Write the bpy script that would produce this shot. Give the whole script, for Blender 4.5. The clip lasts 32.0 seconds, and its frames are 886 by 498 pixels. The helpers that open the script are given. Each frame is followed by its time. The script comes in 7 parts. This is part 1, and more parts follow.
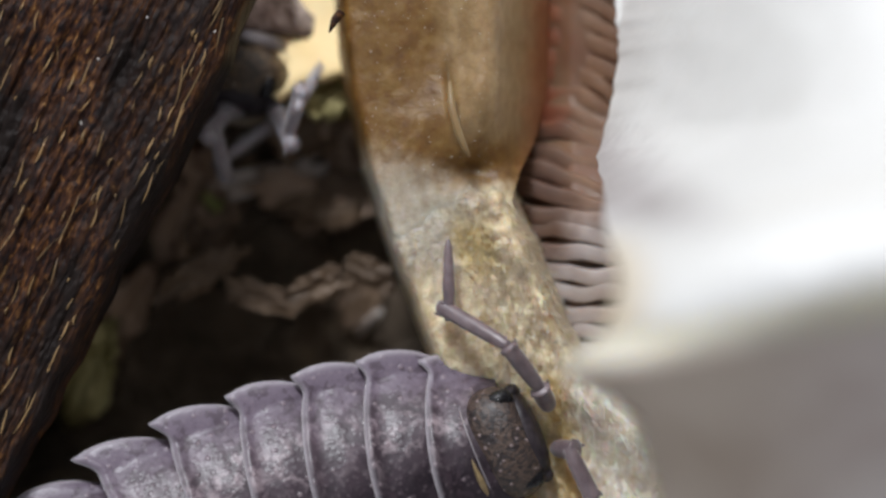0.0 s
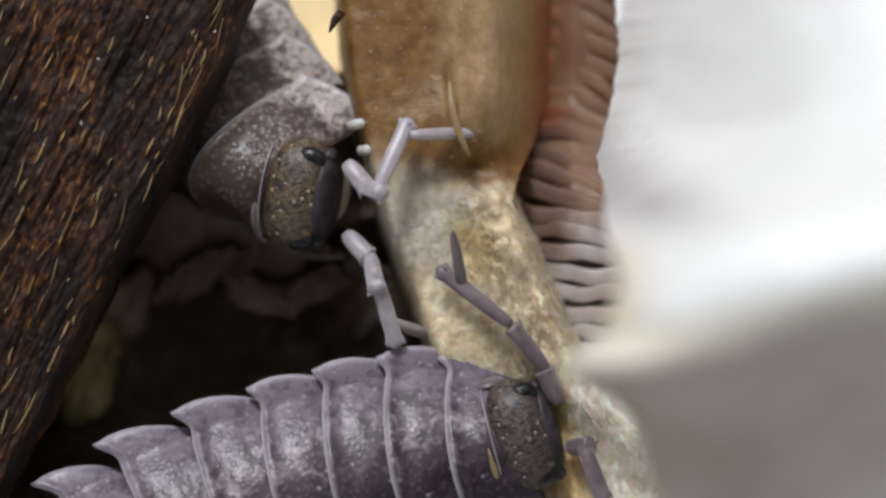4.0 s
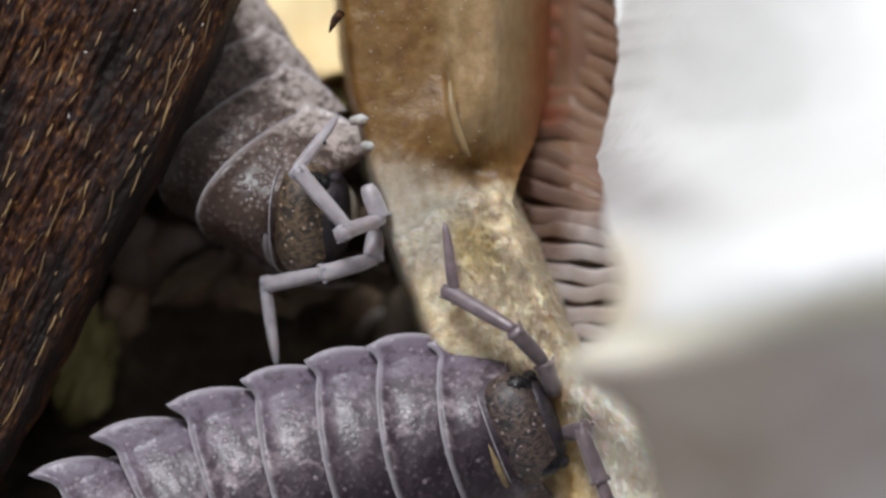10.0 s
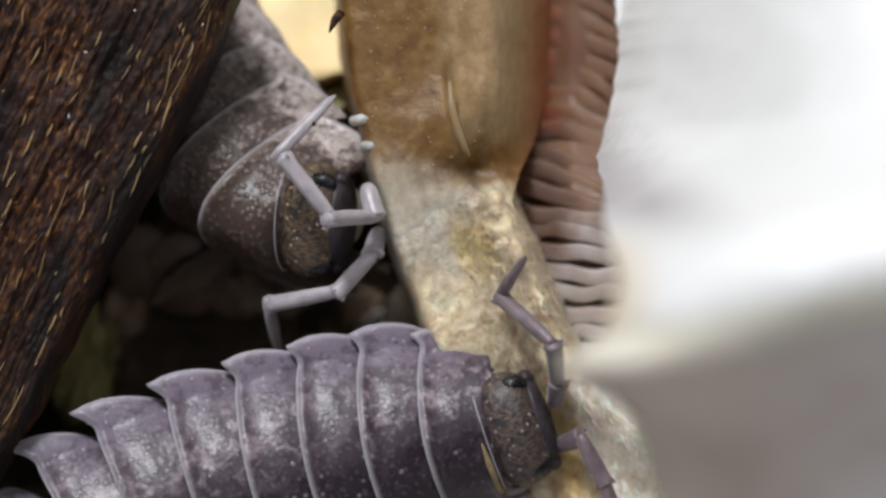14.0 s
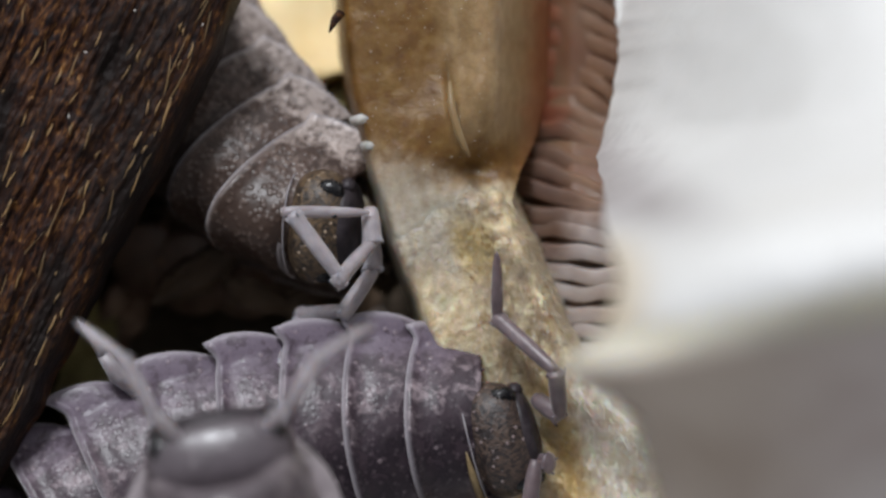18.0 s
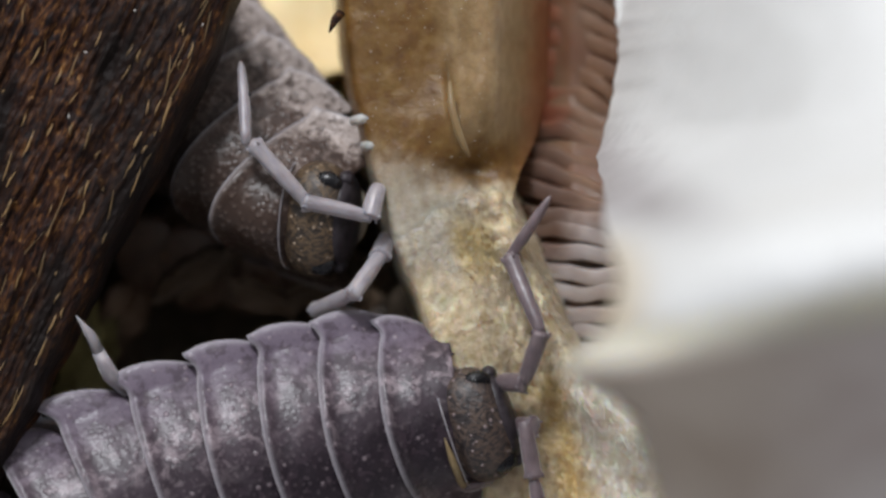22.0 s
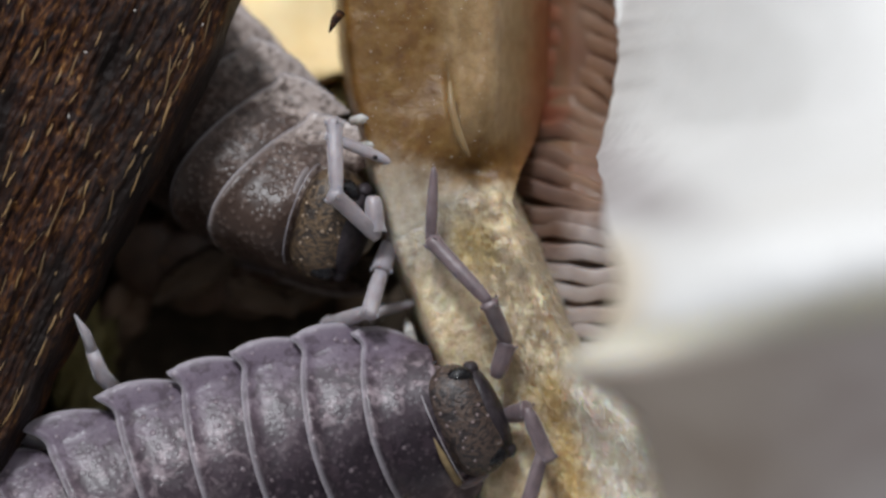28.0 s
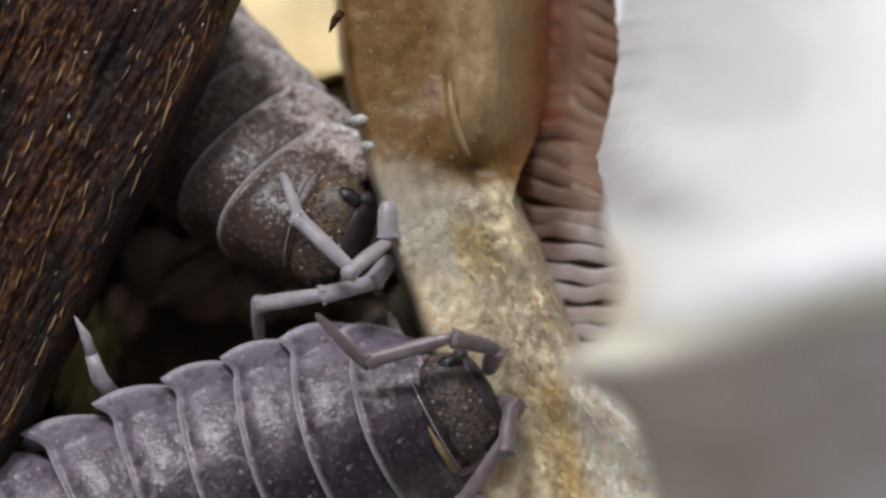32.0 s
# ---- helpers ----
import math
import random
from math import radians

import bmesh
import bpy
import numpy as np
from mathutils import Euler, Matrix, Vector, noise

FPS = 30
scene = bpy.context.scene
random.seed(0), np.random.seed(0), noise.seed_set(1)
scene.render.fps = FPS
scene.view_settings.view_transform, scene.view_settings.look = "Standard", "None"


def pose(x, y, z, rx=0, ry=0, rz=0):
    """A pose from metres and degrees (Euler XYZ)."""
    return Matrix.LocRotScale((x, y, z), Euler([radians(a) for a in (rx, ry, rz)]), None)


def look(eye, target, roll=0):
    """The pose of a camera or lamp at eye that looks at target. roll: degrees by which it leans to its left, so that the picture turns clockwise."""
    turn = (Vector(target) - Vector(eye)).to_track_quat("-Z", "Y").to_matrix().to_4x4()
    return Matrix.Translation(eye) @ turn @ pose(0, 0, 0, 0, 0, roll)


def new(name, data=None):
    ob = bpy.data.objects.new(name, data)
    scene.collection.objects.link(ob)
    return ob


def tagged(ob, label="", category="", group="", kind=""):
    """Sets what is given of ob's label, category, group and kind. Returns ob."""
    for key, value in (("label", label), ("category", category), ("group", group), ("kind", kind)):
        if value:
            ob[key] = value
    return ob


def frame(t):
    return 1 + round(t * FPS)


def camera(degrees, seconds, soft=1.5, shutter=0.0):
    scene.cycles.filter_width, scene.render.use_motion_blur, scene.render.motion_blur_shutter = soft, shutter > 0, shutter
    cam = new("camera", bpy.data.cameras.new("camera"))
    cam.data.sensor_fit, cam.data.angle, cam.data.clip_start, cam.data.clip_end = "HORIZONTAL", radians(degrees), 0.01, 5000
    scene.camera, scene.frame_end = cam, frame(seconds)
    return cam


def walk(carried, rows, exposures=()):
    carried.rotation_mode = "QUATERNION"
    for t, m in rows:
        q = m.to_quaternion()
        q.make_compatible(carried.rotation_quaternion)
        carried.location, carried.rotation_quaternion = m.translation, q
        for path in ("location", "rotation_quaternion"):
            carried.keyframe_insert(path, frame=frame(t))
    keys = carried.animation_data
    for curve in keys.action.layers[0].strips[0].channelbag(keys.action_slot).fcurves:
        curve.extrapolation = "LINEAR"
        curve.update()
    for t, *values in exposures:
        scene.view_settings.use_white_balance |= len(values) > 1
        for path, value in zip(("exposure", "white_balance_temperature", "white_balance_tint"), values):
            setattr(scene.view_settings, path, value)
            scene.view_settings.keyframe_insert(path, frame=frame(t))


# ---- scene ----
cam = camera(12.776, 32.0, soft=2.7, shutter=0.5)
MM = 0.001


def at(x, y, z, rx=0, ry=0, rz=0):
    """A pose from millimetres and degrees."""
    return pose(x * MM, y * MM, z * MM, rx, ry, rz)


# The camera hangs still above the crevice and looks straight down at it.
walk(cam, [(0, at(0, 0, 70)), (32, at(0, 0, 70))], exposures=[(0, 0.03), (7, 0.02), (9, 0.06), (13, 0.08), (14.5, 0.08), (17, -0.15), (32, -0.15)])
cam.data.dof.use_dof = True
cam.data.dof.focus_distance = 70.7 * MM
cam.data.dof.aperture_fstop = 54

# ---- light: a bright window, high and beyond the upper edge ----
world = bpy.data.worlds.new("world")
scene.world = world
world.use_nodes = True
sky = world.node_tree.nodes.new("ShaderNodeTexSky")
sky.sky_type, sky.sun_disc = "NISHITA", False
sky.sun_elevation, sky.sun_rotation = radians(41), radians(-16)
pale_sky = world.node_tree.nodes.new("ShaderNodeHueSaturation")
pale_sky.inputs["Saturation"].default_value = 0.15
world.node_tree.links.new(sky.outputs["Color"], pale_sky.inputs["Color"])
world.node_tree.links.new(pale_sky.outputs["Color"], world.node_tree.nodes["Background"].inputs["Color"])
world.node_tree.nodes["Background"].inputs["Strength"].default_value = 0.125
sun = new("sun", bpy.data.lights.new("sun", "SUN"))
sun.data.energy, sun.data.angle, sun.data.color = 2.65, radians(12), (0.95, 0.98, 1.035)
sun.matrix_basis = look((-0.21, 0.72, 0.66), (0, 0, 0))


# ---- materials ----
def material(name, stops, scale, rough=0.5, stretch=(1, 1, 1), second=None, bump=0.3, bump_scale=None, relief=0.05, detail=5.0,
             spots=None, gloss=0.5, soft=0.0, soft_colour=(1, 0.6, 0.4), coat=0.0, coords="Object", distort=0.0, island=0.0, zones=(), shine=0.32, sheen=0.0):
    """A mottled surface. scale and bump_scale are marks per millimetre; relief is in millimetres.
    second: (scale, colour, low, high), a coarser stain. spots: (scale, colour, size), small round marks.
    zones: (dark, pale, sides), another tint of the same surface, bounded by ragged lines (x, y, from, to, fray)."""
    m = bpy.data.materials.new(name)
    m.use_nodes = True
    nodes, links = m.node_tree.nodes, m.node_tree.links
    bsdf = nodes["Principled BSDF"]
    tc = nodes.new("ShaderNodeTexCoord")
    mapping = nodes.new("ShaderNodeMapping")
    mapping.inputs["Scale"].default_value = [1000 * s for s in stretch]
    links.new(tc.outputs[coords], mapping.inputs["Vector"])

    place = mapping.outputs["Vector"]

    def tex_noise(s, d=detail, rough_=0.6, dist=0.0):
        n = nodes.new("ShaderNodeTexNoise")
        n.inputs["Scale"].default_value, n.inputs["Detail"].default_value = s, d
        n.inputs["Roughness"].default_value, n.inputs["Distortion"].default_value = rough_, dist
        links.new(place, n.inputs["Vector"])
        return n

    n1 = tex_noise(scale, dist=distort)
    ramp = nodes.new("ShaderNodeValToRGB")
    while len(ramp.color_ramp.elements) < len(stops):
        ramp.color_ramp.elements.new(0.5)
    for e, (p, c) in zip(ramp.color_ramp.elements, stops):
        e.position, e.color = p, (*c, 1)
    links.new(n1.outputs["Fac"], ramp.inputs["Fac"])
    colour = ramp.outputs["Color"]

    def over(fac, c, colour):
        mix = nodes.new("ShaderNodeMix")
        mix.data_type = "RGBA"
        links.new(fac, mix.inputs[0])
        links.new(colour, mix.inputs[6])
        mix.inputs[7].default_value = (*c, 1)
        return mix.outputs[2]

    if second:
        n2 = tex_noise(second[0], 3.0)
        rng = nodes.new("ShaderNodeMapRange")
        rng.inputs["From Min"].default_value, rng.inputs["From Max"].default_value = second[2], second[3]
        links.new(n2.outputs["Fac"], rng.inputs["Value"])
        colour = over(rng.outputs["Result"], second[1], colour)
    for dark, pale, sides in zones:
        tint = nodes.new("ShaderNodeMapRange")
        tint.inputs["From Min"].default_value, tint.inputs["From Max"].default_value = 0.35, 0.65
        links.new(n1.outputs["Fac"], tint.inputs["Value"])
        grain = nodes.new("ShaderNodeMix")
        grain.data_type = "RGBA"
        grain.inputs[6].default_value, grain.inputs[7].default_value = (*dark, 1), (*pale, 1)
        links.new(tint.outputs["Result"], grain.inputs[0])
        inside = None
        for a, b, low, high, fray in sides:
            dot = nodes.new("ShaderNodeVectorMath")
            dot.operation = "DOT_PRODUCT"
            dot.inputs[1].default_value = (a, b, 0)
            links.new(mapping.outputs["Vector"], dot.inputs[0])
            rag = nodes.new("ShaderNodeMath")
            rag.operation = "MULTIPLY_ADD"
            links.new(tex_noise(2.6, 5.0).outputs["Fac"], rag.inputs[0])
            rag.inputs[1].default_value = fray
            links.new(dot.outputs["Value"], rag.inputs[2])
            rng = nodes.new("ShaderNodeMapRange")
            rng.interpolation_type = "SMOOTHSTEP"
            rng.inputs["From Min"].default_value, rng.inputs["From Max"].default_value = low + fray / 2, high + fray / 2
            links.new(rag.outputs[0], rng.inputs["Value"])
            if inside is None:
                inside = rng.outputs["Result"]
            else:
                both = nodes.new("ShaderNodeMath")
                both.operation = "MULTIPLY"
                links.new(inside, both.inputs[0])
                links.new(rng.outputs["Result"], both.inputs[1])
                inside = both.outputs[0]
        blend = nodes.new("ShaderNodeMix")
        blend.data_type = "RGBA"
        links.new(inside, blend.inputs[0])
        links.new(colour, blend.inputs[6])
        links.new(grain.outputs[2], blend.inputs[7])
        colour = blend.outputs[2]
    if spots:
        v = nodes.new("ShaderNodeTexVoronoi")
        v.inputs["Scale"].default_value = spots[0]
        links.new(place, v.inputs["Vector"])
        rng = nodes.new("ShaderNodeMapRange")
        rng.inputs["From Min"].default_value, rng.inputs["From Max"].default_value = spots[2], spots[2] * 0.5
        links.new(v.outputs["Distance"], rng.inputs["Value"])
        spot_height = rng.outputs["Result"]
        colour = over(spot_height, spots[1], colour)
    if island:
        info = nodes.new("ShaderNodeObjectInfo")
        hue = nodes.new("ShaderNodeHueSaturation")
        rng = nodes.new("ShaderNodeMapRange")
        rng.inputs["To Min"].default_value, rng.inputs["To Max"].default_value = 1 - island, 1 + island
        links.new(info.outputs["Random"], rng.inputs["Value"])
        links.new(rng.outputs["Result"], hue.inputs["Value"])
        links.new(colour, hue.inputs["Color"])
        colour = hue.outputs["Color"]
    links.new(colour, bsdf.inputs["Base Color"])
    n3 = tex_noise(bump_scale or scale * 3, 4.0)
    rr = nodes.new("ShaderNodeMapRange")
    rr.inputs["To Min"].default_value, rr.inputs["To Max"].default_value = max(rough - 0.18, 0.05), min(rough + 0.18, 1)
    links.new(n3.outputs["Fac"], rr.inputs["Value"])
    links.new(rr.outputs["Result"], bsdf.inputs["Roughness"])
    b = nodes.new("ShaderNodeBump")
    b.inputs["Strength"].default_value, b.inputs["Distance"].default_value = bump, relief * MM
    links.new(n3.outputs["Fac"], b.inputs["Height"])
    normal = b.outputs["Normal"]
    if spots:
        b2 = nodes.new("ShaderNodeBump")
        b2.inputs["Strength"].default_value, b2.inputs["Distance"].default_value = 0.7, relief * MM
        links.new(spot_height, b2.inputs["Height"])
        links.new(normal, b2.inputs["Normal"])
        normal = b2.outputs["Normal"]
    links.new(normal, bsdf.inputs["Normal"])
    bsdf.inputs["Specular IOR Level"].default_value = gloss
    bsdf.inputs["Coat Weight"].default_value, bsdf.inputs["Coat Roughness"].default_value = coat, shine
    bsdf.inputs["Sheen Weight"].default_value, bsdf.inputs["Sheen Roughness"].default_value = sheen, 0.35
    if soft:
        bsdf.inputs["Subsurface Weight"].default_value = soft
        bsdf.inputs["Subsurface Radius"].default_value = soft_colour
        bsdf.inputs["Subsurface Scale"].default_value = 0.5 * MM
    return m


def chitin(name, deep, mid, pale, flank, edge, coat=0.3, rough=0.36, marks=4.2, pebble=0.5, lobes=(0.60, 0.90)):
    """Woodlouse shell: dark blotches, pale worm marks over the muscles, pale thin side lobes, raised grains and a pale margin.
    The attributes across (0 at the spine, 1 at the side) and margin (1 at the free edge) come with the plates."""
    m = bpy.data.materials.new(name)
    m.use_nodes = True
    nodes, links = m.node_tree.nodes, m.node_tree.links
    bsdf = nodes["Principled BSDF"]

    def node(kind, settings=(), **ins):
        n = nodes.new("ShaderNode" + kind)
        for key, value in ins.items():
            socket = n.inputs[key.replace("_", " ")]
            if isinstance(value, bpy.types.NodeSocket):
                links.new(value, socket)
            else:
                socket.default_value = value
        return n

    def maths(op, a, b, c=0.0):
        n = nodes.new("ShaderNodeMath")
        n.operation = op
        for socket, value in zip(n.inputs, (a, b, c)):
            if isinstance(value, bpy.types.NodeSocket):
                links.new(value, socket)
            else:
                socket.default_value = value
        return n.outputs[0]

    def ramp(value, low, high, to=1.0):
        n = node("MapRange", Value=value, From_Min=low, From_Max=high, To_Max=to)
        n.interpolation_type = "SMOOTHSTEP"
        return n.outputs["Result"]

    def mix(fac, a, b):
        n = nodes.new("ShaderNodeMix")
        n.data_type = "RGBA"
        for socket, value in ((n.inputs[0], fac), (n.inputs[6], a), (n.inputs[7], b)):
            if isinstance(value, bpy.types.NodeSocket):
                links.new(value, socket)
            else:
                socket.default_value = value if isinstance(value, float) else (*value, 1)
        return n.outputs[2]

    tc, own = nodes.new("ShaderNodeTexCoord"), nodes.new("ShaderNodeObjectInfo")
    scale = node("Mapping", Vector=tc.outputs["Object"], Scale=(1000, 1000, 1000))
    shift = nodes.new("ShaderNodeVectorMath")
    shift.operation = "MULTIPLY_ADD"
    shift.inputs[1].default_value = (41, 37, 29)
    links.new(own.outputs["Random"], shift.inputs[0])
    links.new(scale.outputs["Vector"], shift.inputs[2])
    place = shift.outputs["Vector"]

    def noise_of(s, detail=4.0, distort=0.0, roughness=0.6):
        return node("TexNoise", Vector=place, Scale=s, Detail=detail, Distortion=distort, Roughness=roughness).outputs["Fac"]
    across, margin = nodes.new("ShaderNodeAttribute"), nodes.new("ShaderNodeAttribute")
    across.attribute_name, margin.attribute_name = "across", "margin"
    across, margin = across.outputs["Fac"], margin.outputs["Fac"]
    broad, blotch, worm, fine = noise_of(0.8, 2.0), noise_of(2.0, 3.0, 0.6), noise_of(marks, 2.5, 0.4), noise_of(11.0, 5.0, 0.0, 0.7)
    colour = mix(ramp(blotch, 0.36, 0.62), tuple(0.52 * c for c in mid), mid)
    zone = maths("MULTIPLY", ramp(across, 0.10, 0.30), ramp(across, 0.86, 0.60))
    zone = maths("MULTIPLY", zone, ramp(broad, 0.30, 0.58))
    colour = mix(maths("MULTIPLY", ramp(worm, 0.44, 0.70), maths("MULTIPLY_ADD", zone, 0.80, 0.14)), colour, pale)
    # Dark spine: pigment, deepened to stand in for shade on the lower back.
    colour = mix(ramp(across, 0.62, 0.14, 0.85), colour, deep)
    side = ramp(maths("MULTIPLY_ADD", blotch, 0.36, maths("MULTIPLY_ADD", worm, 0.22, across)), lobes[0] + 0.29, lobes[1] + 0.29)
    colour = mix(maths("MULTIPLY", side, 0.86), colour, flank)
    colour = mix(maths("MULTIPLY", ramp(worm, 0.46, 0.38), 0.55), colour, tuple(0.6 * c for c in mid))
    colour = mix(maths("MULTIPLY", ramp(fine, 0.48, 0.70), 0.30), colour, tuple(0.6 * a + 0.4 * b for a, b in zip(mid, deep)))
    v = node("TexVoronoi", Vector=place, Scale=3.4)
    v.inputs["Randomness"].default_value = 0.8
    grain = ramp(v.outputs["Distance"], 0.21, 0.07)
    small = node("TexVoronoi", Vector=place, Scale=8.0)
    pebbles = ramp(small.outputs["Distance"], 0.60, 0.15)
    # Pebble tops are paled: their highlights are put into the colour too.
    colour = mix(maths("MULTIPLY", ramp(small.outputs["Distance"], 0.42, 0.14), 0.42 * pebble), colour, pale)
    colour = mix(maths("MULTIPLY", grain, 0.5), colour, pale)
    colour = mix(maths("MULTIPLY", margin, 0.75), colour, edge)
    links.new(colour, bsdf.inputs["Base Color"])
    gloss = node("MapRange", Value=fine, To_Min=rough - 0.10, To_Max=rough + 0.16).outputs["Result"]
    links.new(maths("MULTIPLY_ADD", margin, -0.20, gloss), bsdf.inputs["Roughness"])
    normal = None
    for height, strength, size in ((worm, 0.3, 0.015), (pebbles, pebble, 0.013), (fine, 0.25, 0.006), (grain, 0.6, 0.02)):
        b = node("Bump", Height=height, Strength=strength, Distance=size * MM)
        if normal:
            links.new(normal, b.inputs["Normal"])
        normal = b.outputs["Normal"]
    links.new(normal, bsdf.inputs["Normal"])
    bsdf.inputs["Specular IOR Level"].default_value = 0.24
    bsdf.inputs["Coat Weight"].default_value, bsdf.inputs["Coat Roughness"].default_value = coat, 0.26
    links.new(normal, bsdf.inputs["Coat Normal"])
    return m


SHELL_FRONT = chitin("mauve_grey_shell", (0.012, 0.008, 0.012), (0.086, 0.060, 0.075), (0.29, 0.232, 0.25), (0.158, 0.126, 0.164), (0.44, 0.41, 0.44), 0.12, 0.37, 4.0, 0.28)
SHELL_REAR = chitin("brown_grey_shell", (0.044, 0.026, 0.019), (0.076, 0.047, 0.037), (0.19, 0.142, 0.122), (0.54, 0.455, 0.415), (0.46, 0.41, 0.40), 0.15, 0.36, 6.0, 0.9, (0.72, 0.90))
SHELL_PASS = chitin("dull_grey_shell", (0.085, 0.068, 0.078), (0.140, 0.116, 0.128), (0.24, 0.205, 0.215), (0.30, 0.26, 0.275), (0.44, 0.40, 0.41), 0.6, 0.34, 3.0, 0.3, (0.62, 0.94))
RIM = material("pale_shell_edge", [(0.3, (0.20, 0.17, 0.185)), (0.7, (0.34, 0.31, 0.32))], 5, rough=0.35, coat=0.3, soft=0.2)


def face_shell(name, tint):
    stops = [(p, tuple(a * b for a, b in zip(c, tint))) for p, c in ((0.40, (0.020, 0.015, 0.013)), (0.48, (0.055, 0.039, 0.028)), (0.54, (0.095, 0.067, 0.042)), (0.62, (0.030, 0.022, 0.018)))]
    return material(name, stops, 3.0, rough=0.45, spots=(5.5, tuple(a * b for a, b in zip((0.25, 0.205, 0.175), tint)), 0.24), bump=0.7, bump_scale=9, relief=0.06, detail=1.0, distort=2.6, coat=0.1)


FACE = face_shell("worm_marked_head_shell", (1.0, 0.92, 1.06))
FACE_REAR = face_shell("ochre_marked_head_shell", (1.5, 1.35, 1.1))
SNOUT = material("dark_snout", [(0.3, (0.014, 0.011, 0.014)), (0.7, (0.05, 0.04, 0.045))], 4, rough=0.4, gloss=0.25)
MOUTH = material("pale_mouth", [(0.3, (0.34, 0.28, 0.20)), (0.7, (0.55, 0.48, 0.38))], 3, rough=0.4, soft=0.3)
EYE = material("black_eye", [(0.3, (0.005, 0.005, 0.006)), (0.7, (0.012, 0.011, 0.013))], 4, rough=0.26, bump=0.1, gloss=0.4)
LIMB_DARK = material("mauve_antenna", [(0.3, (0.080, 0.055, 0.062)), (0.7, (0.185, 0.140, 0.148))], 4, rough=0.4, stretch=(0.5, 1, 1), soft=0.2, coat=0.2, sheen=0.4)
LIMB_PALE = material("pale_antenna", [(0.3, (0.22, 0.195, 0.215)), (0.7, (0.39, 0.355, 0.375))], 4, rough=0.38, stretch=(0.5, 1, 1), soft=0.35, coat=0.2, sheen=0.5)
LEG = material("white_leg", [(0.3, (0.36, 0.34, 0.32)), (0.7, (0.56, 0.53, 0.50))], 4, rough=0.4, soft=0.4)
BELLY = material("grey_belly", [(0.3, (0.14, 0.12, 0.12)), (0.7, (0.24, 0.21, 0.21))], 2, rough=0.6)
LOBE = material("brown_side_lobe", [(0.3, (0.14, 0.088, 0.064)), (0.7, (0.26, 0.175, 0.13))], 2.2, rough=0.4, soft=0.3, spots=(1.6, (0.34, 0.20, 0.11), 0.16))
SEAM = material("ochre_neck_skin", [(0.3, (0.17, 0.115, 0.052)), (0.7, (0.30, 0.22, 0.115))], 3, rough=0.5)
BARK = material("dark_wet_bark", [(0.38, (0.009, 0.0062, 0.0066)), (0.49, (0.031, 0.0125, 0.0085)), (0.58, (0.074, 0.030, 0.012)), (0.66, (0.170, 0.075, 0.022)), (0.75, (0.54, 0.34, 0.14))],
                13.0, rough=0.45, stretch=(0.30, 1, 1), second=(0.75, (0.012, 0.008, 0.007), 0.45, 0.60), bump=0.9, bump_scale=8, relief=0.10, detail=8, gloss=0.14, distort=0.7)
SPLINTER = material("ochre_wood_splinter", [(0.3, (0.13, 0.062, 0.020)), (0.7, (0.56, 0.39, 0.18))], 3, rough=0.4, stretch=(0.2, 1, 1), island=0.55, bump=0.6)
SPECK = material("pale_grit", [(0.3, (0.30, 0.27, 0.24)), (0.7, (0.60, 0.57, 0.53))], 6, rough=0.25, gloss=0.7, island=0.3)
def flesh(name, grain, bump, bump_scale, relief):
    return material(name, [(0.32, (0.122, 0.053, 0.0085)), (0.5, (0.168, 0.083, 0.016)), (0.70, (0.218, 0.124, 0.034))], grain, rough=0.46, bump=bump, bump_scale=bump_scale, relief=relief, soft=0.6, soft_colour=(1, 0.6, 0.3),
                 second=(0.7, (0.170, 0.088, 0.022), 0.5, 0.72), zones=(
                     ((0.235, 0.145, 0.062), (0.33, 0.222, 0.112), ((1, 0.1, 0.05, 0.75, 0.5), (0, 1, 1.75, 2.25, 0.4))),
                     ((0.37, 0.31, 0.235), (0.52, 0.46, 0.37), ((-0.3, -1, -1.75, -0.65, 0.9),)),
                     ((0.4, 0.278, 0.107), (0.57, 0.429, 0.202), ((1, 0.25, 0.00, 0.40, 0.5), (-1, -0.25, -1.3, -0.85, 0.5), (0, -1, -0.95, -0.2, 0.5))),
                     ((0.5, 0.38, 0.224), (0.71, 0.585, 0.396), ((1, 0.25, 0.85, 1.15, 0.5), (0, -1, -1.35, -0.8, 0.5))),
                     ((0.56, 0.429, 0.258), (0.8, 0.673, 0.464), ((0, -1, 0.0, 0.9, 0.6),)),
                     ((0.64, 0.429, 0.163), (0.8, 0.605, 0.301), ((1, 0.25, 0.70, 1.30, 0.9), (-1, -0.25, -2.0, -1.4, 0.9), (0, -1, 1.8, 2.6, 0.6))),
                     ((0.80, 0.69, 0.53), (0.93, 0.87, 0.75), ((1, 0.25, 1.35, 1.85, 0.9), (0, -1, 1.8, 2.6, 0.6))),
                     ((0.30, 0.095, 0.032), (0.40, 0.185, 0.082), ((1, -0.05, 1.15, 1.75, 0.6), (0, 1, 0.9, 1.5, 0.5)))))


